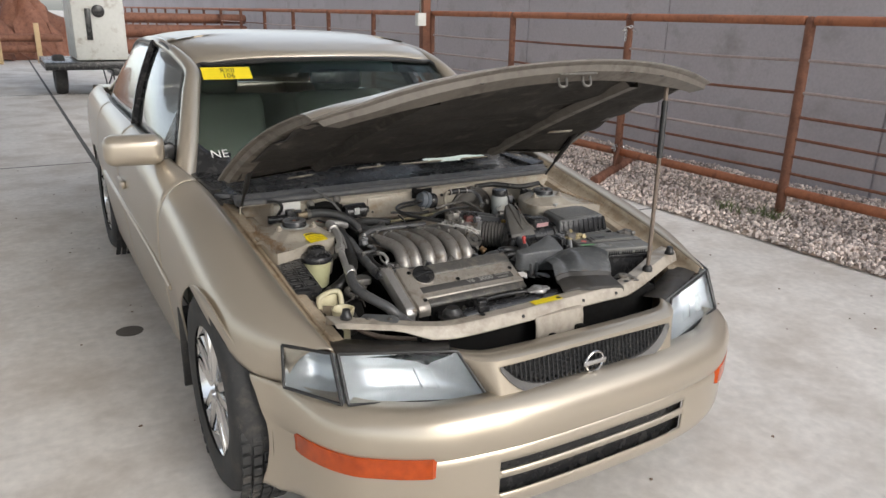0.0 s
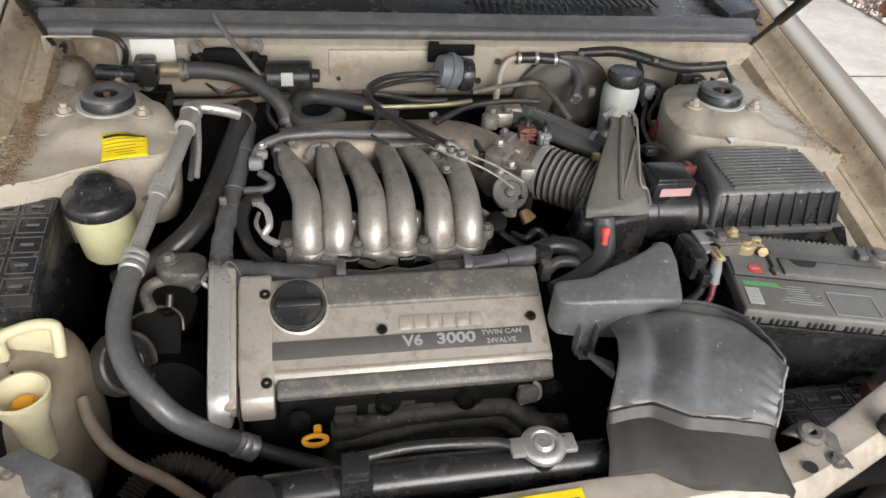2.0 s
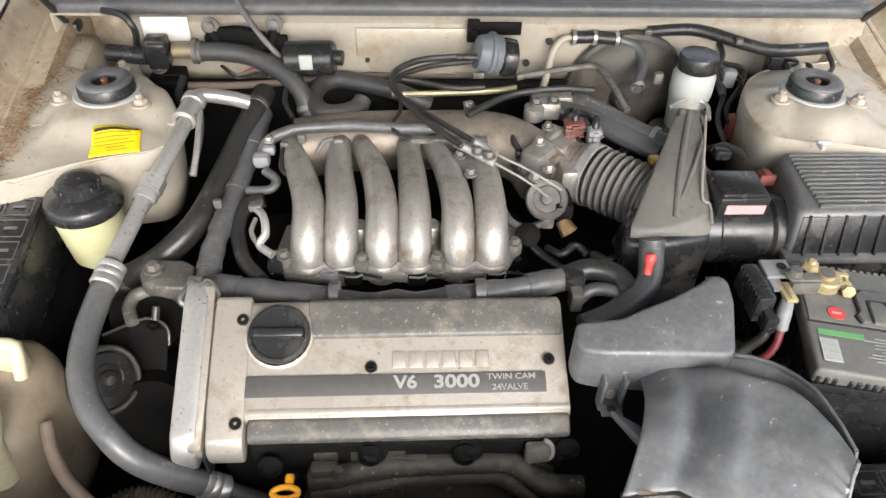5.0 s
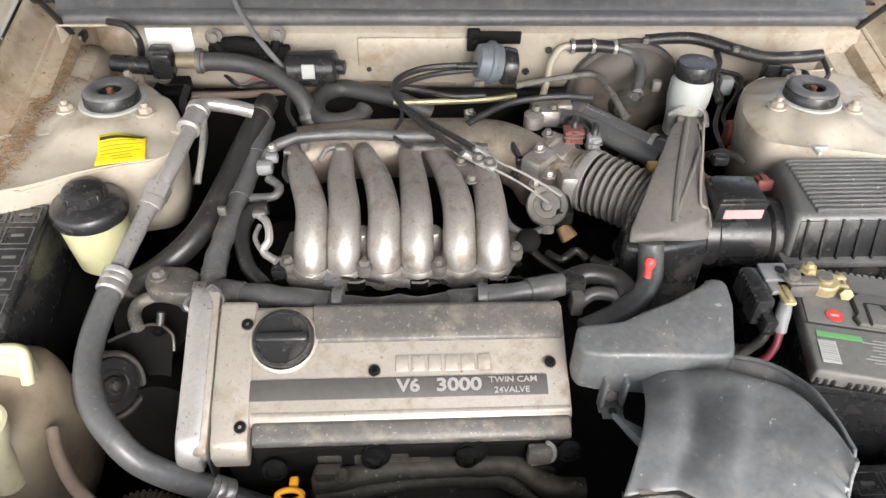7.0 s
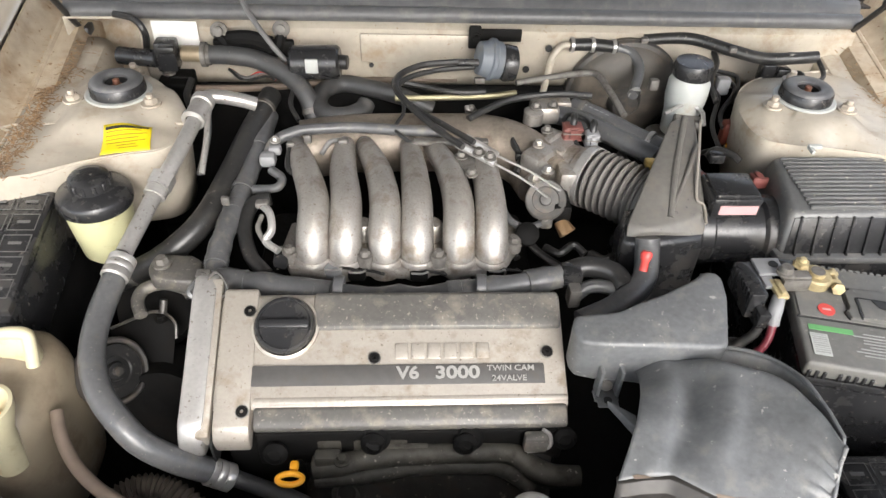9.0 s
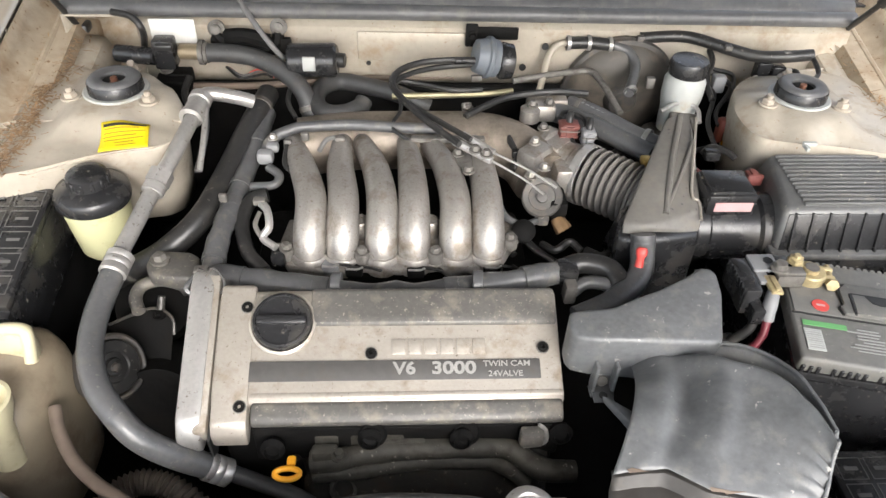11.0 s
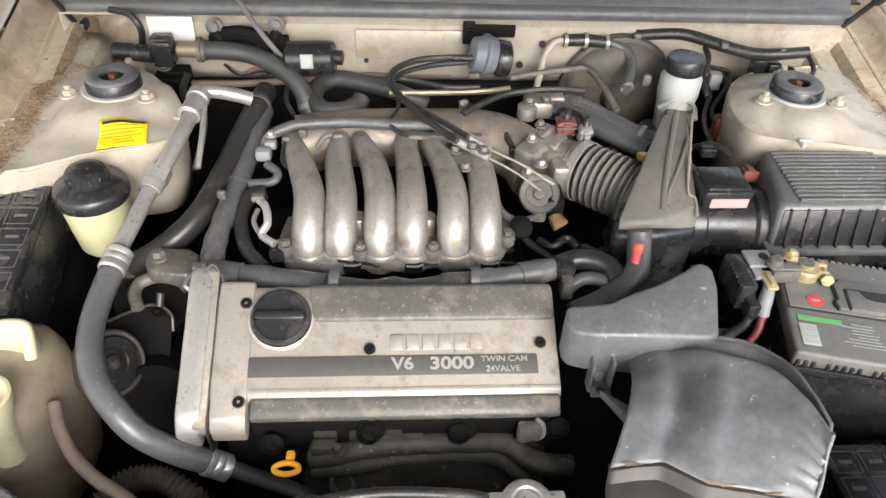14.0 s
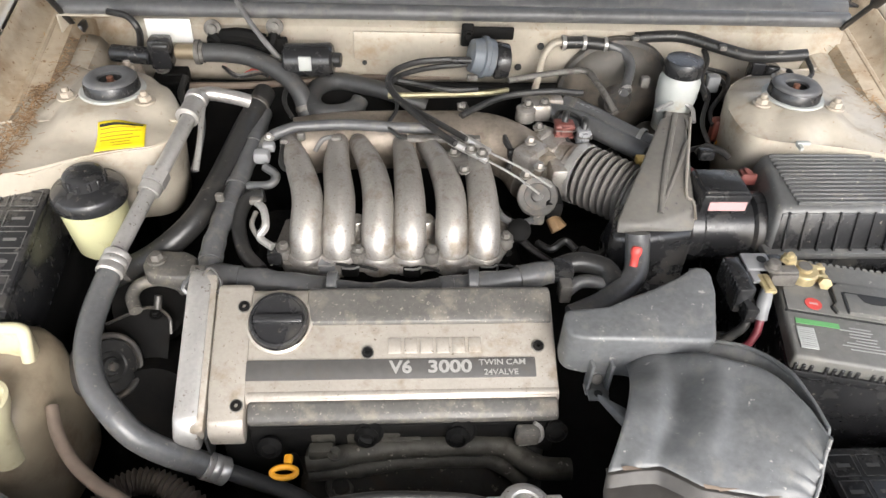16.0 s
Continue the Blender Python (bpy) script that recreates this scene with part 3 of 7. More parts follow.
def wheel(x, y, s):
    w = part("wheel", lathe([(.20, -.092), (.235, -.098), (.285, -.096), (.306, -.082), (.314, -.06), (.314, .06), (.306, .082), (.285, .096), (.235, .098), (.20, .092)], 56, (x, y, .368), (s, 0, 0)), M_TYRE, car, "worn black tyre on a polished alloy rim")
    tread = bmesh.new()
    for k in range(54):
        a = 2 * math.pi * k / 54
        for j, o in enumerate((-.075, -.045, -.015, .015, .045, .075)):
            t = merge(box((0, 0, .314 if abs(o) < .06 else .309), (.025, .027, .009), .002, 1))
            t = moved(t, Matrix.Translation((x + o, y, .318)) @ Matrix.Rotation(a + .03 * (j % 2), 4, "X"))
            m2 = bpy.data.meshes.new("tmp")
            t.to_mesh(m2)
            t.free()
            tread.from_mesh(m2)
            bpy.data.meshes.remove(m2)
    tagged(part("tread", tread, M_TYRE, w), kind="stuff")
    part("rim", lathe([(.0, .02), (.05, .022), (.06, .0), (.17, .0), (.188, .05), (.205, .082), (.216, .094), (.222, .094), (.222, -.08), (.17, -.05), (0, -.03)], 48, (x, y, .368), (s, 0, 0)), M_CHROME, w)
    for k in range(10):
        a = 2 * math.pi * (k // 2) / 5 + (.20 if k % 2 else -.20)
        sp = box((.070, 0, .118), (.034, .034, .17), .013)
        part("spoke", moved(sp, Matrix.Translation((x, y, .368)) @ Matrix.Rotation(math.pi if s < 0 else 0, 4, "Z") @ Matrix.Rotation(a, 4, "X")), M_CHROME, w)
    part("hub_cap", lathe([(0, .075), (.025, .072), (.034, .06), (.034, .03)], 24, (x, y, .368), (s, 0, 0)), M_CHROME, w)


for s in (-1, 1):
    wheel(s * .785, -.036, s)
    wheel(s * .765, 2.648, s)


# bumper
PLAN = spline([(0, -.817, 0), (.2, -.814, 0), (.343, -.802, 0), (.512, -.768, 0), (.646, -.690, 0), (.705, -.630, 0), (.745, -.555, 0), (.775, -.465, 0), (.800, -.40, 0), (.832, -.345, 0), (.860, -.28, 0)], 10)
PLAN_X, PLAN_Y = [p.x for p in PLAN], [p.y for p in PLAN]


def bumper_y(x):
    return float(np.interp(abs(x), PLAN_X, PLAN_Y))


def bumper_point(x, d, z):
    """d: how far the skin stands out from the plan line; ends at the wheel arch."""
    arch = -.052 - math.sqrt(max(0.0, .335 ** 2 - (z - .368) ** 2))
    s = 1 if x >= 0 else -1
    a = abs(x)
    y = bumper_y(a)
    if y > arch:
        y, a = arch, float(np.interp(arch, PLAN_Y, PLAN_X))
    e = .004
    t = Vector((2 * e, bumper_y(a + e) - bumper_y(a - e), 0))
    nrm = Vector((t.y, -t.x, 0)).normalized()
    if d < 0:
        d *= 1 - .92 * max(0.0, min(1.0, (a - .735) / .06))
    return (s * (a + nrm.x * d), y + nrm.y * d, z)


PROFILE = [(-.085, .552), (-.05, .549), (-.022, .537), (-.004, .512), (.004, .482), (.004, .455), (-.001, .436), (-.006, .428), (-.009, .425), (-.005, .420), (-.004, .405), (-.004, .392), (-.005, .364), (-.004, .344), (-.006, .292), (-.012, .27), (-.03, .235), (-.07, .22)]
bx = sorted([k * p.x for p in PLAN[1:] for k in (-1, 1)] + [0, -.335, .335])
bm = bmesh.new()
g = [[bm.verts.new(bumper_point(x, d, z)) for d, z in PROFILE] for x in bx]
for i in range(len(bx) - 1):
    for j in range(len(PROFILE) - 1):
        inslot = abs((bx[i] + bx[i + 1]) / 2) < .335 and j in (11, 13)
        if not inslot:
            bm.faces.new((g[i][j], g[i + 1][j], g[i + 1][j + 1], g[i][j + 1]))
bumper = part("front_bumper", bm, M_PAINT, car, thin=.006)
part("slot_liner", skin([[bumper_point(x, -.035, z) for z in (.405, .27)] for x in np.linspace(-.37, .37, 30)]), M_PLASTIC, bumper)
for s in (-1, 1):
    lx = np.linspace(.505, .770, 26)
    lamp = [[bumper_point(s * x, -.006 if j in (0, 7) or i in (0, 25) else .004, z) for j, z in enumerate((.384, .386, .395, .41, .42, .43, .440, .442))] for i, x in enumerate(lx)]
    part("turn_lamp", skin(lamp), M_AMBER, car, "orange turn signal lens in the bumper")
    part("lamp_divider", skin([[bumper_point(s * x, .0056, z) for z in np.linspace(.387, .439, 6)] for x in (.675, .685)]), M_AMBER, car)

# headlamps and corner lamps
HL = {"a": (.668, -.548, .664), "b": (.386, -.655, .654), "c": (.322, -.716, .529), "d": (.666, -.605, .550)}
CL = {"a": (.764, -.415, .654), "b": (.680, -.540, .665), "c": (.678, -.597, .550), "d": (.780, -.465, .562)}


def patch(q, s, out=0.0, bulge=0.0, n=14, shrink=0.0):
    a, b, c, d = [Vector(q[k]) for k in "abcd"]
    mid = (a + b + c + d) / 4
    nrm = Vector(((b - a).cross(d - a)))
    nrm = nrm.normalized() if nrm.y < 0 else -nrm.normalized()
    rows = []
    for i in range(n + 1):
        u = i / n
        row = []
        for j in range(n + 1):
            v = j / n
            p = (a * (1 - u) + b * u) * (1 - v) + (d * (1 - u) + c * u) * v
            p = p + (mid - p) * shrink + nrm * (out + bulge * (1 - (2 * u - 1) ** 4) * (1 - (2 * v - 1) ** 4))
            row.append((s * p.x, p.y, p.z))
        rows.append(row)
    return rows


for s in (-1, 1):
    for name, q, lab in (("headlamp", HL, "hazy clear headlamp with a silver reflector"), ("corner_lamp", CL, "clear corner marker lamp")):
        h = part(name, skin(patch(q, s, -.012, -.072)), M_REFLECTOR, car, lab)
        ring = patch(q, s, .004)
        edge = [r[0] for r in ring] + ring[-1][1:] + [r[-1] for r in ring[::-1]][1:] + ring[0][::-1][1:]
        part("seal", tube(edge, .0045, 8, 1), M_RUBBER, h)
        part("lens", skin(patch(q, s, .0, .016)), M_LENS, h, thin=.003)
        e0, e1 = patch(q, s, .0), patch(q, s, -.014)
        loop = lambda r: [x[0] for x in r] + r[-1][1:] + [x[-1] for x in r[::-1]][1:] + r[0][::-1][1:]
        part("housing", skin([loop(e0), loop(e1)]), M_REFLECTOR, h)
    for k in range(14):
        u = .30 + .020 * k + (.12 if k > 6 else 0)
        row = patch(HL, s, -.006, .012, 50)
        i = int(u * 50)
        part("flute", tube([row[i][j] for j in range(16, 40, 4)], .0022, 6, 2), M_LENS, car)
    # closing panel behind and above the lamp
    part("lamp_carrier", skin([[(s * x, y, z) for x, y, z in r] for r in ([(.660, -.535, .655), (.53, -.588, .650), (.392, -.642, .644)], [(.66, -.46, .628), (.53, -.52, .61), (.42, -.58, .60)], [(.65, -.42, .60), (.53, -.49, .56), (.43, -.55, .55)])]), M_PLASTIC, car, thin=.004)

# grille
def grille_top(x):
    return .628 - .006 * (x / .3) ** 2


def grille_low(x):
    return .525 + .012 * (x / .3) ** 2 + .075 * (abs(x) / .302) ** 6


def grille_y(x, z):
    return bumper_y(x) + .085 - (.628 - z) * .22


xs = np.linspace(-.302, .302, 41)
cols = [("e", e, -1) for e in np.linspace(1, .12, 8)] + [("m", x, 0) for x in np.linspace(-.302, .302, 49)] + [("e", e, 1) for e in np.linspace(.12, 1, 8)]
bm = bmesh.new()
net = []
for kind, v, side in cols:
    x0 = v if kind == "m" else side * .302
    gt, gl = grille_top(x0), grille_low(x0)
    zs = [.647, .6465, .644, .638, gt + .004, gt] + list(np.linspace(gt, gl, 8)[1:]) + [gl - .004] + list(np.linspace(gl - .004, .530, 5)[1:])
    col = []
    for k, z in enumerate(zs):
        edge_x = .386 - .064 * (.654 - z) / .125
        x = v if kind == "m" else side * (.302 + v * (edge_x - .302))
        e = 0 if kind == "m" else v
        back = (.055, .025, .008, 0)[k] if k < 4 else 0
        col.append(bm.verts.new((x, grille_y(x, z) - .008 + .045 * e * e + back, z)))
    net.append(col)
for i in range(len(net) - 1):
    for k in range(len(net[0]) - 1):
        if cols[i][0] == "m" and cols[i + 1][0] == "m" and 5 <= k <= 11:
            continue
        bm.faces.new((net[i][k], net[i + 1][k], net[i + 1][k + 1], net[i][k + 1]))
part("nose_panel", bm, M_PAINT, car, "painted nose panel round the grille", thin=.004)
grille = part("grille", skin([[(x, grille_y(x, z) + .03, z) for z in np.linspace(grille_low(x), grille_top(x), 6)] for x in xs]), M_INK, car, "black mesh radiator grille", thin=.003)
bars = []
for k in range(41):
    x = -.295 + .59 * k / 40
    z0, z1 = grille_low(x) + .022, grille_top(x)
    bars.append(tube([(x, grille_y(x, z) + .004, z) for z in np.linspace(z0, z1, 4)], .0036, 6, 2))
    if k < 40:
        for j in range(8):
            z = .640 - (j + (.5 if k % 2 else 0)) * .0135
            xm = x + .59 / 80
            if z0 < z < z1:
                bars.append(rod((x, grille_y(x, z) + .004, z), (x + .59 / 40, grille_y(xm, z) + .004, z), .002, seg=6))
tagged(part("mesh", merge(*bars), M_PLASTIC, grille), kind="stuff")
part("grille_lip", skin([[(x, grille_y(x, grille_low(x) + dz) + dy, grille_low(x) + dz) for dy, dz in ((.02, .024), (-.004, .022), (-.012, .0), (.0, -.006))] for x in xs]), material("dark_grey_trim", (.10, .095, .09), .5), grille, "dark grey lower lip of the grille", thin=.003)
em = part("emblem", tube([(.030 * math.cos(a), grille_y(0, .577) - .010, .577 + .030 * math.sin(a)) for a in np.linspace(0, 2 * math.pi, 25)], .0035, 8, 2), M_CHROME, grille, "round chrome emblem with a plain bar")
part("bar", box((0, grille_y(0, .577) - .011, .577), (.080, .006, .015), .002), M_CHROME, em)

# ---- hood ----
HINGE = Vector((0, .45, .875))
OPEN = radians(34.5)


def hood_half(y):
    return curve(y, [-.60, -.45, -.2, .1, .47], [.672, .682, .700, .712, .728])


def hood_front(x):
    return -.67 + .12 * (abs(x) / .66) ** 2.2 + (.06 if x < 0 else .015) * (abs(x) / .69) ** 9


def hood_point(u, v, lift=0.0, inset=0.0):
    """u from -1 to 1 across, v from 0 at the front edge to 1 at the windscreen."""
    y1 = .325 - .02 * u * u - inset
    half = hood_half(-.5 + .95 * v) - inset
    x = u * half
    y0 = hood_front(x) + inset
    y = y0 + (y1 - y0) * v
    z = top_z(max(-.56, min(.47, y))) + .035 * (1 - u * u) + .004 + lift
    z -= .02 * max(0, 1 - v / .06) ** 2 if v < .06 else 0
    p = Vector((x, y, z + .045 * (u + 1) / 2 * (1 - v) + .11 * v * (1 - v) * u * u)) - HINGE
    return HINGE + Matrix.Rotation(-OPEN, 3, "X") @ p


us, vs = np.linspace(-1, 1, 41), np.linspace(0, 1, 31)
hood = part("hood", skin([[hood_point(u, v) for v in vs] for u in us]), M_PAINT, car, "beige hood propped open", thin=.0)
edge = [(u, 0) for u in us] + [(1, v) for v in vs[1:]] + [(u, 1) for u in us[::-1][1:]] + [(-1, v) for v in vs[::-1][1:]]
part("hem", skin([[hood_point(u, v, l, i) for u, v in edge] for l, i in ((0, 0), (-.005, .001), (-.007, .006), (-.008, .016), (-.022, .026), (-.026, .070))]), M_HEM, hood, "dark tan rolled hood edge")
pad = []
for u in np.linspace(-.94, .94, 71):
    pad.append([hood_point(u, v, -.028 - .016 * noise.noise(Vector((u * 3, v * 7, 1))) - .008 * noise.noise(Vector((u * 9, v * 14, 5))), .0) for v in np.linspace(.055, .93, 44)])
M_PAD = material("sooty_insulation_felt", (.045, .041, .037), .9, vary=.4, grain=60, patch=6, bump=.5, dirt=(.11, .098, .085), dirt_amount=.3, spec=.2)
part("insulation_pad", skin(pad), M_PAD, hood, "sooty black insulation felt", thin=.004)
for u in (-.55, .44):
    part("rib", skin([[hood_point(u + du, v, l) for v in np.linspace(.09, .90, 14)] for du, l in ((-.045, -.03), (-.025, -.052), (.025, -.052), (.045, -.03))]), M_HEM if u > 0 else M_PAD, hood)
for u0, u1, v in ((-.70, -.58, .935), (-.34, -.20, .93), (-.10, .14, .935), (.26, .42, .93), (.55, .70, .62)):
    part("pad_clip_slot", skin([[hood_point(u, v + dv, -.050) for dv in (-.012, .010)] for u in np.linspace(u0, u1, 8)]), M_BAY, hood, thin=.003)
sp = hood_point(0.05, .05, -.03)
part("latch_striker", merge(*[tube([sp + Vector((o - .012, 0, .005)), sp + Vector((o - .012, -.012, -.03)), sp + Vector((o + .012, -.012, -.03)), sp + Vector((o + .012, 0, .005))], .0038, 8, 4) for o in (-.042, .042)], box(sp, (.13, .05, .006), .002)), M_STEEL, hood)
for u, v in ((-.7, .035), (-.4, .03), (.35, .03), (.55, .03), (.8, .04)):
    part("drain_hole", lathe([(0, 0), (.011, 0), (.011, .002), (0, .002)], 16, hood_point(u, v, -.030), (0, .5, -1)), M_INK, hood)

# prop rod and the two short hood stays
prop = thing("prop_rod", (.429, -.512, .70), "thin dark tan metal hood prop with a black sleeve", "prop rod")
a, b = Vector((.429, -.512, .700)), Vector((.490, -.450, 1.272))
part("shaft", rod(a, b, .0065), M_TANHOSE, prop)
part("sleeve", rod(a.lerp(b, .62), a.lerp(b, .93), .010), M_RUBBER, prop)
part("pivot", lathe([(0, 0), (.016, 0), (.016, .012), (.010, .02), (0, .02)], 16, a + Vector((0, 0, -.006))), M_RUBBER, prop)
for s, e in ((-1, (-.653, .148, 1.035)), (1, (.638, .122, 1.044))):
    b0 = Vector((s * .655, .346, .802))
    st = thing("hood_stay", b0, "black hood stay with a thin rod", "hood stay", "hood stays")
    e = Vector(e)
    part("thin_rod", rod(b0, b0.lerp(e, .5), .005), M_RUBBER, st)
    part("cylinder", rod(b0.lerp(e, .42), e, .0095), M_RUBBER, st)
    part("foot", box(b0 + Vector((0, .006, -.004)), (.03, .03, .02), .005), M_RUBBER, st)

# ---- cabin ----
def screen_point(u, v):
    """u from -1 to 1, v from 0 at the cowl to 1 at the roof."""
    base = Vector((u * .725, .66 + .10 * u * u, .865))
    top = Vector((u * .575, 1.13 + .06 * u * u, 1.275 - .03 * u * u))
    p = base.lerp(top, v)
    p += Vector((0, -.025, .02)) * (4 * v * (1 - v))
    return p


M_SCREEN = glass_material("windscreen_glass", (.72, .80, .76))
ws = part("windscreen", skin([[screen_point(u, v) for v in np.linspace(0, 1, 13)] for u in np.linspace(-1, 1, 25)]), M_SCREEN, car, "tinted windscreen glass", thin=.005)
ws.visible_shadow = False
part("black_border", tube([screen_point(-.985, v) + Vector((0, -.006, 0)) for v in np.linspace(0, 1, 8)] + [screen_point(u, .985) + Vector((0, -.006, .002)) for u in np.linspace(-.9, .9, 9)] + [screen_point(.985, v) + Vector((0, -.006, 0)) for v in np.linspace(1, 0, 8)], .011, 8, 2), M_RUBBER, ws)
for s in (-1, 1):
    part("screen_corner", skin([[screen_point(s * u, v) + Vector((0, -.010, .006)) for v in np.linspace(-.03, .15 + 1.2 * max(0, u - .9), 6)] for u in np.linspace(.80, 1.01, 8)]), M_PLASTIC, ws, thin=.004)
part("tint_band", skin([[screen_point(u, v) + Vector((0, .012, -.004)) for v in (.84, .98)] for u in np.linspace(-.95, .95, 21)]), glass_material("blue_tint", (.05, .12, .15)), ws, "dark blue shade band")


def roof_point(u, y):
    zc = curve(y, [1.10, 1.3, 1.7, 2.2, 2.6, 2.75], [1.275, 1.335, 1.372, 1.370, 1.325, 1.29])
    half = curve(y, [1.10, 1.3, 1.8, 2.3, 2.75], [.585, .605, .612, .60, .57])
    e = abs(u) ** 5
    return (u * half, y + .06 * u * u * (1 if y < 1.6 else -1), zc - .030 * e - .010 * u * u)


part("roof", skin([[roof_point(u, y) for u in np.linspace(-1, 1, 31)] for y in np.linspace(1.13, 2.72, 24)]), M_PAINT, car, thin=.01)
M_SIDEGLASS = glass_material("side_glass", (.40, .45, .43))
M_SIDEGLASS.node_tree.nodes["Principled BSDF"].inputs["IOR"].default_value = 1.5
M_SIDEGLASS.node_tree.nodes["Principled BSDF"].inputs["Coat Weight"].default_value = 1.0
M_SIDEGLASS.node_tree.nodes["Principled BSDF"].inputs["Coat IOR"].default_value = 1.9
for s in (-1, 1):
    edge = [Vector(roof_point(s, y)) for y in (1.16, 1.3, 1.5, 1.8, 2.1, 2.4, 2.65)]
    gut = [(s * .607, 1.2, 1.270), (s * .628, 1.5, 1.305), (s * .632, 1.9, 1.315), (s * .622, 2.35, 1.30), (s * .59, 2.68, 1.25)]
    base = [(s * .74, .80, .90), (s * .790, 1.2, .94), (s * .790, 1.7, .955), (s * .785, 2.3, .965), (s * .76, 2.75, .97)]
    part("a_pillar", tube([screen_point(s, v) + Vector((s * .016, 0, 0)) for v in (-.08, .2, .45, .7, .92)] + [p + Vector((s * .004, 0, -.021)) for p in edge[1:3]], .036, 14, 6, radii=[.040, .040, .038, .036, .032, .028, .025]), M_PAINT, car)
    part("roof_rail", tube([p + Vector((s * .004, 0, -.021)) for p in edge[1:]] + [(s * .60, 2.87, 1.13), (s * .70, 3.07, .97)], .025, 12), M_PAINT, car)
    part("window_seal", tube([(s * .702, .92, .99), (s * .632, 1.1, 1.185), gut[1], gut[2], gut[3], (s * .62, 2.7, 1.2)], .009, 8), M_RUBBER, car)
    part("belt_moulding", tube([Vector(p) + Vector((s * .004, 0, 0)) for p in base], .012, 8), M_RUBBER, car)
    g2, b2 = spline(gut, 8), spline(base, 8)
    for nm, i0, i1 in (("front_side_glass", 0, 13), ("rear_side_glass", 15, 30)):
        gl = part(nm, skin([[b2[i].lerp(g2[i], v) + Vector((s * .018 * math.sin(math.pi * v), 0, 0)) for v in np.linspace(0, .97, 8)] for i in range(i0, i1)]), M_SIDEGLASS, car, thin=.004)
        gl.visible_shadow = False
    part("b_pillar", tube([b2[14].lerp(g2[14], v) + Vector((s * .014 * math.sin(math.pi * v), 0, 0)) for v in np.linspace(0, 1, 5)], .02, 8), M_PLASTIC, car)
    # mirror
    mr = part("door_mirror", moved(box((0, 0, 0), (.215, .10, .115), .04, 5), Matrix.Translation((s * .905, .832, .965)) @ Matrix.Rotation(radians(8 * s), 4, "Z")), M_PAINT, car, "beige door mirror on a black foot")
    part("mirror_foot", box((s * .790, .86, .945), (.07, .06, .07), .015), M_PLASTIC, mr)
    part("mirror_glass", box((s * .905, .89, .965), (.18, .004, .09), .002), M_CHROME, mr)
    part("sail_panel", hull([(s * .735, .86, .925), (s * .755, .88, .925), (s * .775, 1.03, .935), (s * .755, 1.03, .935), (s * .685, 1.02, 1.08), (s * .70, 1.03, 1.08)], .003), M_PLASTIC, car)
part("rear_screen", skin([[Vector((u * .57, 2.72, 1.29)).lerp(Vector((u * .66, 3.18, .975)), v) + Vector((0, .03 * (1 - u * u), .02 * (1 - u * u))) for v in np.linspace(0, 1, 8)] for u in np.linspace(-1, 1, 15)]), material("dark_rear_glass", (.025, .03, .03), .08, vary=.05), car, thin=.004)
part("boot_lid", skin([[(u * .735, 3.17 + .72 * v, .975 - .05 * v * v + .012 * (1 - u * u)) for v in np.linspace(0, 1, 10)] for u in np.linspace(-1, 1, 15)]), M_PAINT, car, thin=.004)
part("tail_panel", skin([[(u * .735, 3.90 + .05 * (1 - u * u), .93 - .7 * v) for v in np.linspace(0, 1, 10)] for u in np.linspace(-1, 1, 15)]), M_PAINT, car, thin=.004)
part("underbody", box((0, 1.75, .24), (1.45, 4.1, .04)), M_DARK, car)
for s in (-1, 1):
    part("door_inner", box((s * .72, 1.72, .58), (.02, 1.44, .66)), M_SEAT, car)
    part("cowl_end", hull([(s * .64, .40, .80), (s * .725, .42, .80), (s * .64, .74, .80), (s * .735, .80, .80), (s * .64, .40, .862), (s * .722, .42, .868), (s * .64, .74, .872), (s * .728, .80, .882)], .004), M_PLASTIC, car)
part("bulkhead", box((0, 2.75, .6), (1.4, .03, .7)), M_SEAT, car)
part("dashboard", skin([[(u * .70, y, z) for y, z in ((.72 + .12 * u * u, .855), (.85 + .08 * u * u, .875), (.98, .87), (1.04, .83), (1.02, .70), (.95, .55))] for u in np.linspace(-1, 1, 15)]), material("dark_green_grey_dash", (.06, .065, .06), .6), car, thin=.004)
part("headliner", skin([[Vector(roof_point(u, y)) - Vector((0, 0, .03)) for u in np.linspace(-.97, .97, 15)] for y in np.linspace(1.2, 2.68, 10)]), M_SEAT, car)
for s in (-1, 1):
    st = part("front_seat", box((s * .36, 1.5, .45), (.52, .55, .2), .06, 4), M_SEAT, car, "grey-green cloth front seat")
    part("backrest", box((s * .36, 1.80, .75), (.52, .16, .62), .06, 4, Matrix.Rotation(radians(-14), 4, "X")), M_SEAT, st)
    part("headrest", box((s * .36, 1.90, 1.13), (.28, .11, .17), .04, 4, Matrix.Rotation(radians(-10), 4, "X")), M_SEAT, st)
sw = part("steering_wheel", moved(tube([(.18 * math.cos(a), .18 * math.sin(a), 0) for a in np.linspace(0, 2 * math.pi, 33)], .014, 8, 2), Matrix.Translation((.36, 1.13, .82)) @ Matrix.Rotation(radians(65), 4, "X")), M_PLASTIC, car, "black plastic steering wheel")
part("hub", moved(box((0, 0, 0), (.2, .09, .05), .02), Matrix.Translation((.36, 1.12, .82)) @ Matrix.Rotation(radians(65), 4, "X")), M_PLASTIC, sw)
part("column", rod((.36, 1.12, .82), (.36, .9, .72), .03), M_PLASTIC, sw)
rv = part("rear_view_mirror", box(screen_point(.02, .80) + Vector((0, .06, -.01)), (.24, .03, .06), .012), M_PLASTIC, car)

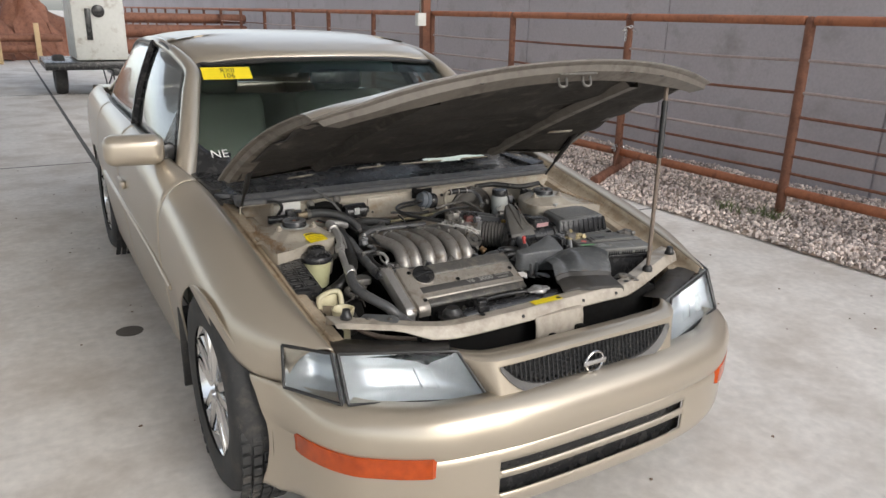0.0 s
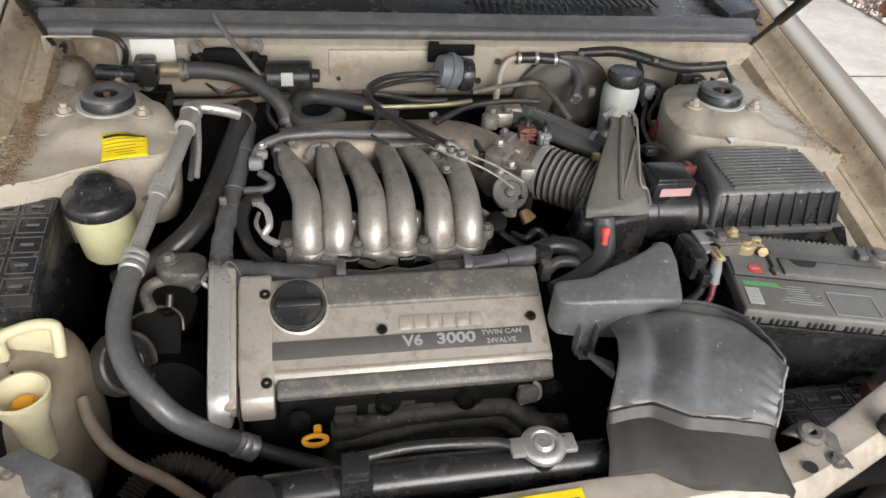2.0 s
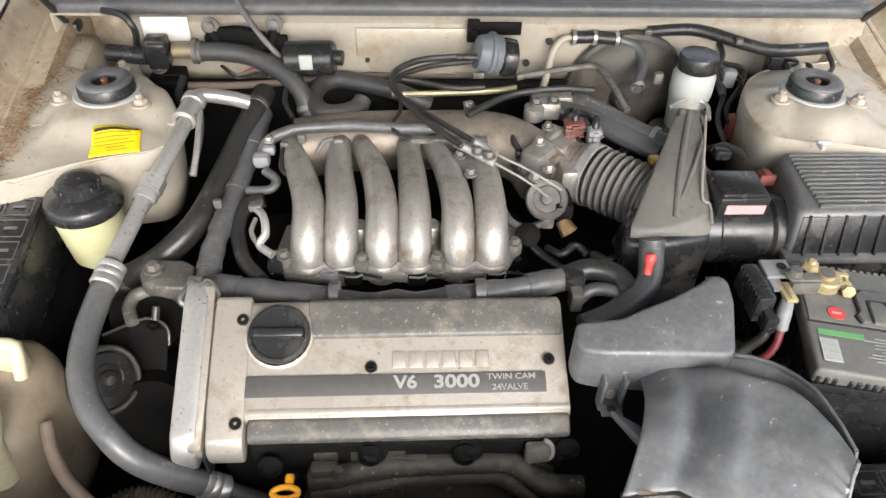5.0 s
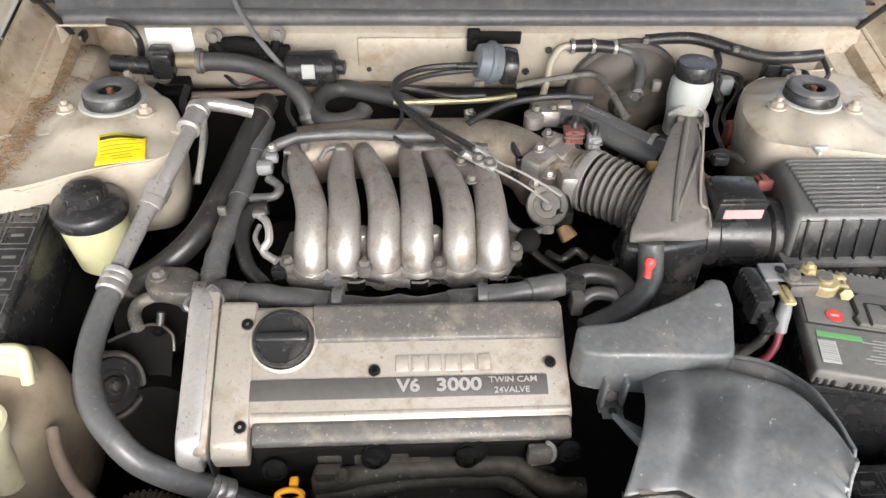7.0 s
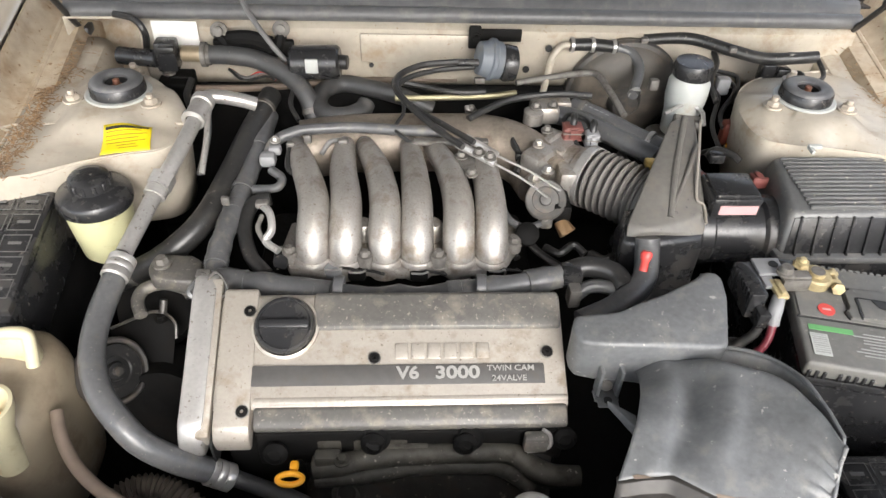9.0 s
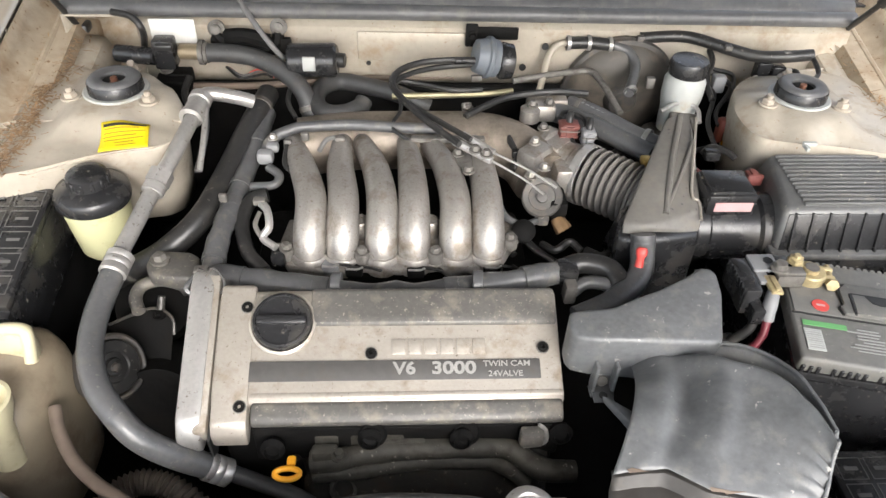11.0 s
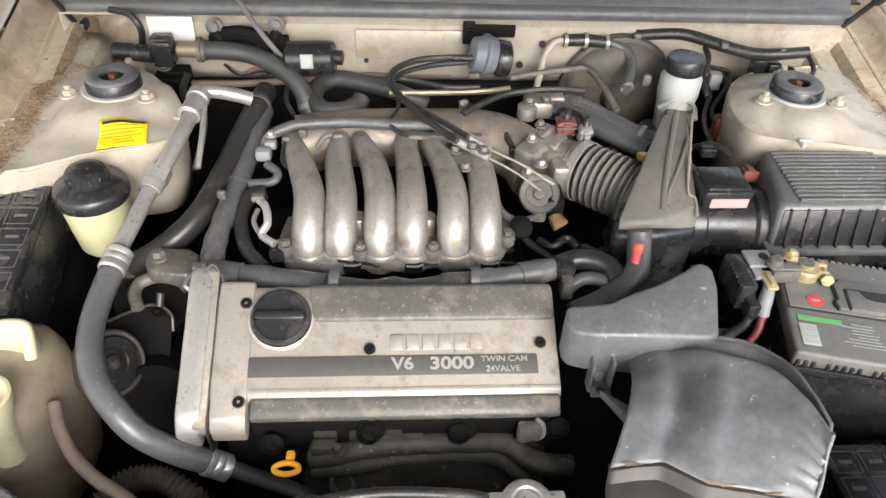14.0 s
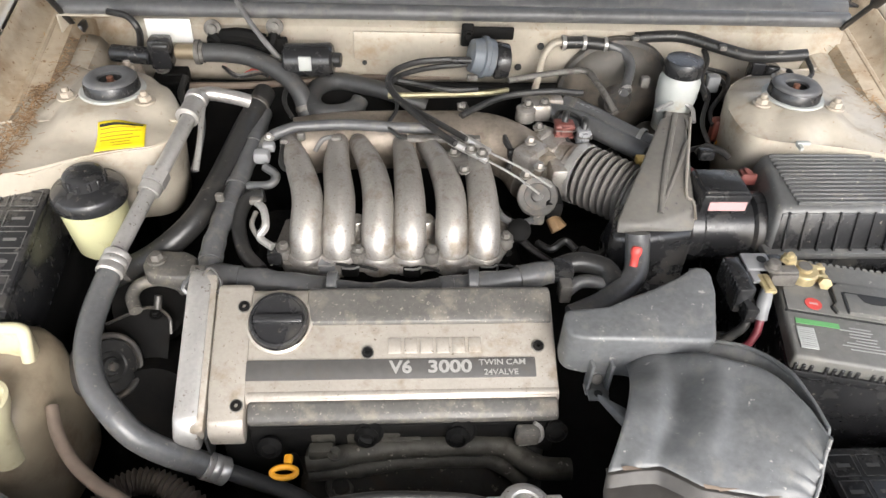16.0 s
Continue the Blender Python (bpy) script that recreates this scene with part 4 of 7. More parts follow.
# ---- engine bay shell ----
fire = part("firewall", skin([[(x, y, z) for y, z in ((.335, .838), (.318, .836), (.308, .826), (.306, .745), (.312, .725))] for x in np.linspace(-.545, .655, 30)]), M_BAY, car, "dusty beige firewall", thin=.004)
part("pressed_pocket", skin([[(-.662 + .117 * u, .307 + .120 * math.sin(math.pi * u) ** .45 * math.sin(math.pi * min(1, v * 1.02)) ** .45, .840 - .115 * v) for v in np.linspace(0, 1, 20)] for u in np.linspace(0, 1, 24)]), M_BAY, fire, "hollow pocket pressed into the firewall", thin=.003)
# Near-black colour stands in for the shade under the firewall's pale band.
part("insulation", skin([[(x, y + .004 * noise.noise(Vector((x * 14, z * 14, 0))), z) for y, z in ((.304, .728), (.298, .715), (.305, .66), (.32, .55), (.33, .40))] for x in np.linspace(-.655, .655, 60)]), M_DARK, fire, "near-black firewall insulation", thin=.004)
part("emboss", box((-.07, .305, .795), (.24, .006, .05), .003), M_BAY, fire)
part("cowl_seal", tube([(x, .322, .846) for x in np.linspace(-.66, .66, 14)], .013, 10, 2), M_SEAL, car, "dusty grey rubber cowl seal")
part("cowl_lip", skin([[(x, .333, .838), (x, .350, .864), (x, .362, .868), (x, .375, .858)] for x in np.linspace(-.67, .67, 20)]), M_SEAL, car, thin=.003)
cowl = part("cowl_panel", skin([[(u * .70, y + .15 * u * u * v, z) for y, z, v in ((.366, .855, 0), (.42, .845, .2), (.50, .852, .5), (.58, .868, .8), (.665, .874, 1))] for u in np.linspace(-1, 1, 25)]), M_PLASTIC, car, "black plastic cowl panel", thin=.004)
for k in range(26):
    part("vent_slot", box((.10 + .016 * k, .47, .858), (.006, .045, .004)), M_RUBBER, cowl)
for x0, x1, y0, y1 in ((-.55, .0, .60, .56), (.05, .55, .66, .60)):
    wp = thing("wiper", (x0, y0, .88), "black windscreen wiper with a thin blade", "wiper", "wipers")
    part("arm", tube([(x0, y0, .885), ((x0 + x1) / 2, (y0 + y1) / 2, .90), (x1, y1 + .06, .895)], .007, 8), M_PLASTIC, wp)
    part("blade", box(((x0 + x1) / 2 + .05, (y0 + y1) / 2 + .03, .893), (.48, .012, .012), .003), M_RUBBER, wp)
    part("spindle", lathe([(0, 0), (.018, 0), (.016, .02), (0, .024)], 16, (x1, y1 + .05, .872)), M_PLASTIC, wp)

towers = []
# plan of each tower's top, and how it falls away towards the edge
TOWER = {-1: [(-.655, -.062), (-.602, -.046), (-.542, -.014), (-.494, .004), (-.450, .016), (-.430, .046), (-.432, .100), (-.448, .140), (-.478, .178), (-.537, .217), (-.600, .235), (-.655, .245), (-.668, .15), (-.664, .04)],
         1: [(.650, -.030), (.588, .001), (.508, .024), (.444, .034), (.407, .052), (.397, .100), (.409, .165), (.440, .215), (.498, .252), (.573, .266), (.640, .268), (.652, .18), (.648, .07)]}
TOWER_STEPS = ((.02, .799), (.20, .799), (.34, .800), (.42, .801), (.50, .800), (.58, .800), (.66, .799), (.74, .799), (.82, .798), (.89, .797), (.95, .796), (.985, .795), (1.0, .781), (1.012, .770), (1.0, .75), (.96, .70), (.92, .655))
for s in (-1, 1):
    rim = spline([Vector((x, y, 0)) for x, y in TOWER[s] + TOWER[s][:3]], 6)[6:-12]
    hub = Vector((-.533, .134, 0)) if s < 0 else Vector((.498, .134, 0))
    rows = []
    for k, z in TOWER_STEPS:
        row = []
        for r in rim:
            p = hub.lerp(r, k)
            d = (p - hub).length
            h = z
            if .05 < d and z > .79:
                crown = max(0.0, min(1.0, (d - .062) / .05))
                h -= .016 * crown * crown * (3 - 2 * crown)
                h -= .005 * max(0.0, (hub.y - p.y - .09) / .08)
                h += .0045 * noise.noise(Vector((p.x * 22, p.y * 22, 4 + s))) * min(1, d / .1)
                for dx, dy, w, a in ((.080, .030, .013, -.012), (.086, -.005, .012, -.011), (.078, -.045, .013, -.010), (-.050, -.055, .020, -.009), (.045, -.085, .020, .007), (.020, -.105, .03, -.007), (-.055, .045, .016, -.008)):
                    h += a * math.exp(-(((p.x - hub.x + (dx if s < 0 else -dx)) / w) ** 2 + ((p.y - hub.y - dy) / (w * 1.3)) ** 2))
            row.append((p.x, p.y, h))
        rows.append(row)
    towers.append(part("strut_tower", skin(rows, True), M_BAY, car, "dusty beige strut tower", thin=.003))
    if s < 0:
        part("flange_seam", tube([(r.x + .3 * (hub.x - r.x) * .02, r.y, .7795 - .0625 * max(0, hub.y - r.y - .09)) for r in rim if r.y < hub.y - .045], .0028, 6, 2), M_BAY, towers[-1])
    part("apron_rail", skin([[(s * (.640 + dx), y, top_z(y) - dz) for dx, dz in ((-.045, .12), (-.040, .075), (-.03, .060), (-.015, .056), (.012, .058))] for y in np.linspace(-.40, .33, 24)]), M_BAY, car, "dusty beige apron with rust-brown grime", thin=.003)
    # Near-black side wall: shade beside the engine is put into its colour.
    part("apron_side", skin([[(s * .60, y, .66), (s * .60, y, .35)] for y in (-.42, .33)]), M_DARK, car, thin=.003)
    m = Vector((hub.x, hub.y, .80))
    mt = thing("strut_mount", m, "round black strut mount with a centre nut", "strut mount", "strut mounts")
    part("washer", lathe([(.036, .0), (.045, .0), (.047, .002), (.045, .004), (.036, .004)], 40, m), M_MILK, mt)
    part("rubber_ring", lathe([(.018, .010), (.020, .019), (.026, .023), (.034, .022), (.0385, .017), (.0395, .004), (.0, .0)], 40, m), M_PLASTIC, mt)
    part("top_plate", lathe([(.0165, .017), (.0175, .0215), (.024, .0245), (.033, .0238), (.0375, .0195)], 40, m), M_SEAL, mt, "dusty grey top plate", thin=.0015)
    part("cup", lathe([(.0175, .018), (.0165, .006), (0, .005)], 28, m), M_INK, mt)
    part("nut", merge(rod(m + Vector((0, 0, .004)), m + Vector((0, 0, .022)), .005, seg=10), bolt(m + Vector((0, 0, .006)), .009, .006)), material("rusty_nut", (.24, .11, .07), .6, .5), mt)
    for a in (200, 330, 85):
        p = m + Vector((.062 * math.cos(radians(a)), .062 * math.sin(radians(a)), -.001))
        part("stud", merge(bolt(p, .0095, .009), rod(p, p + Vector((0, 0, .017)), .005, seg=10), lathe([(.006, 0), (.0125, 0), (.0125, .002), (.006, .003)], 18, p)), M_SUPPORT, mt)

# radiator support
rs_rows = []
for x in np.linspace(-.64, .64, 41):
    e = max(0, (abs(x) - .36) / .28)
    yr = curve(x, [-.64, -.575, -.47, -.403, -.33, -.16, .044, .2, .27, .362, .498, .60, .64], [-.462, -.494, -.544, -.573, -.585, -.582, -.571, -.565, -.566, -.534, -.481, -.44, -.43])
    yb = yr + .042 + .02 * e
    z = .690 + .018 * e
    f = max(.25, 1 - max(0, (-x - .42) / .1))
    rs_rows.append([(x, yb, z - .026), (x, yb - .001, z - .002), (x, yb - .005, z), (x, yb - .020, z - .001), (x, yr + .004, z + .001), (x, yr + .001, z + .0015), (x, yr - .003, z - .001), (x, yr - .008, z - .008 * f), (x, yr - .016, z - .027 * f), (x, yr - .017, z - .031 * f)])
sup = part("radiator_support", skin(rs_rows), M_SUPPORT, car, "dusty beige radiator support bar", thin=.003)
for x in (-.45, -.245, .02, .164, .30):
    part("hole", lathe([(0, 0), (.008, 0), (.008, .0015), (0, .0015)], 14, (x, -.560 + (.05 if x < -.4 else 0) + (.012 if x > .1 else 0), .6918)), M_INK, sup)
for x in (-.26, -.13, .10, .23):
    part("hole", lathe([(0, 0), (.005, 0), (.005, .0015), (0, .0015)], 12, (x, -.5925 + (.012 if x > 0 else 0), .676), (0, -1, .5)), M_INK, sup)
part("sticker", box((-.022, -.5575, .6925), (.104, .027, .001), 0, 1, Matrix.Rotation(radians(3), 4, "Z")), M_YELLOW, sup, "yellow caution sticker")
lb = part("latch_bracket", skin([[(x, y, z) for y, z in ((-.586, .668), (-.596, .663), (-.602, .640), (-.605, .600), (-.607, .55))] for x in np.linspace(-.088, .085, 9)]), M_SUPPORT, car, "worn beige hood latch bracket", thin=.004)
part("latch", merge(box((.015, -.615, .585), (.12, .02, .035), .004), box((.065, -.618, .60), (.03, .03, .04), .006), box((-.04, -.62, .59), (.02, .02, .05), .005), rod((-.07, -.628, .60), (.08, -.628, .575), .006)), M_DARK, lb)
# Near-black pieces close the bay below; their colour supplies its shade.
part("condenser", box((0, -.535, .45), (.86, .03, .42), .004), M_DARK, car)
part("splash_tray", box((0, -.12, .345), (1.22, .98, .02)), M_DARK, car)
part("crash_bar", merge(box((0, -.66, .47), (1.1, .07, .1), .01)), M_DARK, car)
for s in (-1, 1):
    part("lamp_cover", skin([[(s * x, y, z) for x, y, z in r] for r in ([(.64, -.425, .650), (.50, -.500, .645), (.36, -.57, .640)], [(.655, -.47, .655), (.53, -.54, .650), (.38, -.61, .645)], [(.660, -.515, .652), (.54, -.575, .648), (.40, -.630, .642)])]), M_FLAP, car, "dusty grey-brown lamp top cover", thin=.003)

# ---- engine ----
eng = thing("engine", (-.12, -.05, .36), "six-cylinder engine with silver intake runners and cover", "engine")
# The block's black includes the shade between engine parts.
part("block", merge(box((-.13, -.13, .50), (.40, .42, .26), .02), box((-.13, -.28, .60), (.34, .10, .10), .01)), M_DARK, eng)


def cover_z(y):
    return .688 + (y + .28) * .49


def slab(name, x0, x1, ys, mat, lift=0.0, wall=.02, parent=None, label="", bevel=.004):
    """A ribbon over the cover's sloping top, closed underneath."""
    sec = [(y, cover_z(y) + lift + dz) for y, dz in ys]
    ring = sec + [(sec[-1][0] + .004, sec[-1][1] - wall), (sec[0][0] - .004, sec[0][1] - wall)]
    bm = prism([(a, b) for a, b in ring], x1 - x0, bevel, Matrix(((0, 0, 1, x0), (1, 0, 0, 0), (0, 1, 0, 0), (0, 0, 0, 1))))
    return part(name, bm, mat, parent or eng, label)


vc = slab("valve_cover", -.334, .069, [(-.202, -.012), (-.209, -.003), (-.218, -.001), (-.325, 0), (-.331, -.004)], M_COVER, 0, .05, label="stained silver valve cover")
slab("upper_panel", -.226, .067, [(-.204, -.008), (-.211, .001), (-.245, .0028), (-.251, .001)], M_COVERGREY, .002, .012, vc, "worn grey upper panel")
slab("lower_panel", -.289, .067, [(-.327, -.004), (-.330, -.0015), (-.345, -.0025), (-.350, -.007)], M_COVERGREY, 0, .008, vc, "worn grey lower panel")
slab("silver_ledge", -.289, .068, [(-.320, .0004), (-.3225, .0010), (-.3255, .0010), (-.328, -.001)], M_COVER, 0, .004, vc, bevel=.001)
part("skirt", box((-.1105, -.339, .612), (.354, .024, .060), .005), M_DARK, vc)
for x in (-.152, -.045):
    part("skirt_recess", lathe([(.010, -.010), (.016, -.008), (.017, 0), (.013, .004), (.009, .002), (0, .001)], 20, (x, -.352, .634), (0, -.8, .6)), M_DARK, vc)
slab("end_plate", -.332, -.291, [(-.200, -.006), (-.206, .001), (-.352, .001), (-.360, -.010)], M_COVER, .0015, .022, vc)
tc = slab("timing_cover", -.372, -.342, [(-.160, -.034), (-.180, -.008), (-.205, -.001), (-.346, .0), (-.360, -.014)], M_BRIGHT, -.001, .028, label="bare aluminium timing cover", bevel=.007)
slab("seam", -.3355, -.3328, [(-.200, -.012), (-.36, -.014)], M_INK, 0, .05, tc, bevel=0)
slab("rib", -.3515, -.336, [(-.186, -.008), (-.356, -.006)], M_COVER, .0015, .022, tc, bevel=.003)
tilt = Matrix.Rotation(math.atan(.49), 4, "X")
M_PLATE = material("worn_black_plate", (.068, .064, .060), .5, .1, vary=.2, grain=120, patch=20, dirt=(.085, .075, .065), dirt_amount=.4)
M_LETTER = material("silver_lettering", (.33, .32, .30), .45, .2, vary=.05)
np_ = slab("nameplate", -.293, .043, [(-.2880, 0), (-.3100, 0)], M_PLATE, .0018, .004, vc, "black name strip", .001)


def on_cover(x, y, up=.003):
    return Matrix.Translation((x, y, cover_z(y) + up)) @ tilt


lettering("lettering", "V6", .0200, on_cover(-.1155, -.2985) @ Matrix.Diagonal((1.16, 1, 1, 1)), M_LETTER, np_, bold=.00055)
lettering("lettering", "3000", .0200, on_cover(-.0585, -.2985) @ Matrix.Diagonal((1.30, 1, 1, 1)), M_LETTER, np_, bold=.00055)
lettering("lettering", "TWIN CAM", .0092, on_cover(.0035, -.2942) @ Matrix.Diagonal((1.18, 1, 1, 1)), M_LETTER, np_, bold=.0001)
lettering("lettering", "24VALVE", .0092, on_cover(.0015, -.3048) @ Matrix.Diagonal((1.14, 1, 1, 1)), M_LETTER, np_, bold=.0001)
for k in range(6):
    part("raised_bar", moved(box((0, 0, .0010), (.0150, .0185, .0018), .0008, 2), on_cover(-.1225 + .0189 * k, -.2735, 0)), M_COVER, vc)
for x, y in ((-.300, -.229), (-.154, -.281), (.0475, -.276), (-.300, -.334)):
    part("bolt", moved(merge(lathe([(.0040, .0042), (.0062, .0042), (.0066, .003), (.0066, .001), (0, .001)], 20), lathe([(.0022, .0030), (.0040, .0034), (.0040, .0046), (.0030, .0052), (.0022, .0052), (.0022, .0030)], 12)), on_cover(x, y, 0)), M_DARK, vc)
    part("washer", moved(lathe([(.0064, .001), (.0076, .001), (.0076, .0028), (.0064, .0032)], 20), on_cover(x, y, 0)), M_STEEL, vc)
oc = part("oil_filler_cap", moved(lathe([(.0345, 0), (.0345, .008), (.033, .012), (.030, .0125), (.029, .010), (0, .010)], 44), on_cover(-.258, -.246, 0)), M_PLASTIC, vc, "black ribbed oil filler cap")
part("grip", moved(box((0, 0, .012), (.058, .011, .010), .003, 2), on_cover(-.258, -.246, 0)), M_PLASTIC, oc)
part("neck", moved(lathe([(.039, -.003), (.039, .003), (.036, .0045), (.0345, 0)], 44), on_cover(-.258, -.246, 0)), M_COVER, oc)

# intake
part("plenum", tube([(-.275, .140, .700), (-.20, .150, .705), (-.08, .150, .708), (.02, .145, .708), (.075, .115, .700), (.098, .070, .690)], .046, 20, 6), material("brown_stained_aluminium", (.27, .23, .19), .5, .6, vary=.2, grain=150, patch=10, bump=.2, dirt=(.14, .11, .08), dirt_amount=.5), eng, "brown-stained aluminium plenum")
tops, mids, lows = (-.281, -.207, -.177, -.110, -.075, -.006), (-.258, -.205, -.155, -.104, -.053, -.001), (-.242, -.198, -.145, -.101, -.044, .001)
for a, b, c in zip(tops, mids, lows):
    part("intake_runner", tube([(a, .150, .700), (a, .108, .728), (a * .65 + b * .35, .072, .738), (b, .025, .738), (c, -.035, .730), (c, -.076, .706), (c, -.092, .680), (c, -.093, .655)], .022, 24, 6, radii=[.014, .0145, .0165, .0195, .0215, .0225, .0228, .0235]), M_ALU, eng, "silver cast intake runner")
flange_plan = [(-.288, -.070), (-.272, -.112), (-.220, -.121), (-.170, -.113), (-.120, -.119), (-.070, -.112), (-.022, -.117), (.022, -.100), (.052, -.050), (.050, -.012), (-.28, -.012)]
part("lower_flange", prism(flange_plan, .016, .004, Matrix.Translation((0, 0, .660))), M_ALU, eng)
for c in lows:
    part("collar", lathe([(0, 0), (.0275, 0), (.0275, .004), (.0245, .009), (0, .009)], 24, (c, -.092, .6755)), M_ALU, eng)
for x, y in ((-.272, -.095), (-.171, -.104), (-.072, -.104), (.033, -.075)):
    part("bolt", merge(lathe([(0, 0), (.011, 0), (.011, .012), (.0085, .016), (0, .016)], 18, (x, y, .676)), bolt((x, y, .690), .0068, .008)), M_STEEL, eng)
for a, b in ((-.176, -.06), (-.079, -.045)):
    part("boss", rod((a, -.045, .66), (a + .001, -.050, .705), .016, .012), M_ALU, eng)

# air intake train
M_DARKGREY = material("sooty_grey_metal", (.085, .08, .075), .42, .4, vary=.25, grain=90, patch=20, dirt=(.17, .14, .11), dirt_amount=.4)
tb = part("throttle_body", merge(lathe([(.0, -.035), (.050, -.035), (.050, -.024), (.040, -.02), (.040, .02), (.044, .024), (.044, .045), (0, .045)], 32, (.136, .100, .695), (.72, -.69, .05)), box((.118, .118, .722), (.055, .055, .03), .006, 2, Matrix.Rotation(radians(-42), 4, "Z")), box((.128, .060, .70), (.03, .045, .05), .008)), M_ALU, eng, "dirty aluminium throttle body")
part("clamp", lathe([(.0465, 0), (.0485, .001), (.0485, .014), (.0465, .015)], 32, (.160, .077, .697), (.72, -.69, .05)), M_BRIGHT, tb)
part("cable_pulley", merge(lathe([(0, 0), (.024, 0), (.028, .0), (.030, .002), (.026, .005), (.030, .008), (.028, .010), (.020, .009), (.019, .006), (.009, .006), (.008, .012), (0, .013)], 32, (.088, .004, .702), (-.12, -.60, .62))), M_DARKGREY, tb, smooth=20)
prof = [(.040, 0)]
for k in range(7):
    prof += [(.044, .003 + .0135 * k), (.055, .0060 + .0135 * k), (.0575, .0085 + .0135 * k), (.055, .0110 + .0135 * k), (.044, .0138 + .0135 * k)]
prof += [(.052, .099), (.052, .110), (.0, .110)]
bel = thing("air_bellows", (.18, 0, .62), "grey ribbed rubber intake bellows", "air hose")
part("bellows", lathe([(r * .83, h * .86) for r, h in prof], 36, (.170, .067, .698), (.72, -.69, .04)), material("grey_brown_rubber", (.13, .12, .11), .6, vary=.2, grain=120, patch=14, bump=.2), bel)
part("clamp", tube([Vector((.232, .008, .702)) + Vector((.69 * math.cos(a), .72 * math.cos(a), math.sin(a))) * .0455 for a in np.linspace(0, 2 * math.pi, 25)], .003, 6, 2), M_STEEL, bel)
part("clamp_screw", box((.244, .038, .744), (.016, .02, .012), .003), M_BRASS, bel)
res = thing("air_resonator", (.24, -.03, .50), "black plastic resonator chamber with a tall fin", "resonator")
part("chamber", hull([(.172, -.118, .60), (.286, -.112, .60), (.168, -.116, .725), (.205, -.126, .728), (.284, -.112, .725), (.19, .0, .62), (.29, .03, .60), (.185, -.06, .742), (.288, -.06, .742)], .008), M_PLASTIC, res)
part("fin", hull([(.174, -.112, .722), (.284, -.108, .725), (.176, -.100, .742), (.205, -.112, .742), (.286, -.085, .748), (.276, .084, .790), (.292, .090, .793), (.316, .092, .793), (.282, .10, .66), (.316, .10, .66), (.288, -.07, .70)], .004), M_FIN, res)
part("ridge", tube([(.236, -.092, .746), (.262, -.01, .768), (.298, .088, .794)], .0045, 8), M_FIN, res)
part("pale_edge", tube([(0.317, 0.075, 0.796), (0.300, 0.017, 0.782), (0.279, -0.059, 0.757), (0.286, -0.073, 0.752), (0.282, -0.102, 0.744)], .0020, 8), M_COVER, res)
part("web", tube([(0.236, -0.088, 0.748), (0.271, -0.027, 0.763), (0.302, 0.030, 0.783)], .0030, 8), M_FIN, res)
M_BROWNISH = material("dull_red_plug", (.17, .05, .042), .5, vary=.15)
maf = thing("air_flow_meter", (.34, -.06, .62), "black air flow meter on the intake tube", "air flow meter")
part("tube", lathe([(.046, 0), (.050, .004), (.050, .02), (.046, .024), (.046, .09), (.052, .094), (.052, .12), (0, .12)], 32, (.284, -.055, .697), (1, -.05, 0)), M_PLASTIC, maf)
part("sensor_box", merge(box((.328, -.052, .752), (.068, .062, .034), .004), box((.328, -.052, .770), (.060, .054, .006), .002)), M_PLASTIC, maf)
part("label", box((.330, -.0840, .752), (.052, .0015, .014)), M_PINK, maf, "pink printed label")
for c, w in ((Vector((.388, -.006, .746)), .020), (Vector((.306, -.004, .745)), .018)):
    plug = part("connector", merge(box(c, (w, .022, .014), .003), box(c + Vector((0, -.007, .001)), (w * 1.15, .006, .018), .002), box(c + Vector((0, .002, .008)), (w * .4, .014, .004), .001)), M_BROWNISH, maf, "dull red plug")
    part("boot", tube([c + Vector((0, .010, 0)), c + Vector((.004, .020, -.002)), c + Vector((.010, .030, -.010))], .006, 10), M_RUBBER, plug)
part("lead", tube([(.306, -.004, .745), (.33, .012, .742), (.36, .010, .742), (.388, -.004, .75)], .004, 8), M_RUBBER, maf)
air = thing("air_filter_box", (.49, -.04, .46), "black plastic air filter box with a ribbed lid", "air filter box")
part("lower_case", hull([(.385, -.135, .50), (.61, -.135, .50), (.385, .04, .50), (.61, .04, .50), (.388, -.125, .70), (.612, -.125, .70), (.40, .03, .70), (.612, .03, .70)], .008), M_PLASTIC, air)
lid = part("lid", hull([(.384, -.122, .705), (.615, -.122, .705), (.398, .03, .705), (.615, .03, .705), (.390, -.105, .766), (.60, -.105, .766), (.414, .018, .772), (.60, .018, .772)], .008, 3), M_LID, air, "dusty ribbed black lid")
for k in range(13):
    y = .008 - .0088 * k
    part("rib", box((.503, y, .7725 - .0004 * k), (.17, .0040, .007), .001, 1), M_LID, lid)
part("front_panel", hull([(.392, -.1225, .706), (.612, -.1225, .706), (.396, -.1085, .758), (.606, -.1085, .758), (.392, -.118, .706), (.612, -.118, .706), (.396, -.104, .758), (.606, -.104, .758)], .001), M_PLASTIC, air)
for k in range(9):
    part("front_rib", hull([(x, y, z) for x in (.4035 + .024 * k, .4065 + .024 * k) for y, z in ((-.1285, .704), (-.1205, .704), (-.1100, .760), (-.1060, .760))], 0), M_PLASTIC, air)
for k in range(9):
    part("side_rib", box((.40 + .024 * k, -.136, .62), (.004, .012, .13), .001, 1), M_PLASTIC, air)
part("rim", box((.50, -.047, .702), (.24, .17, .012), .004), M_LID, air)

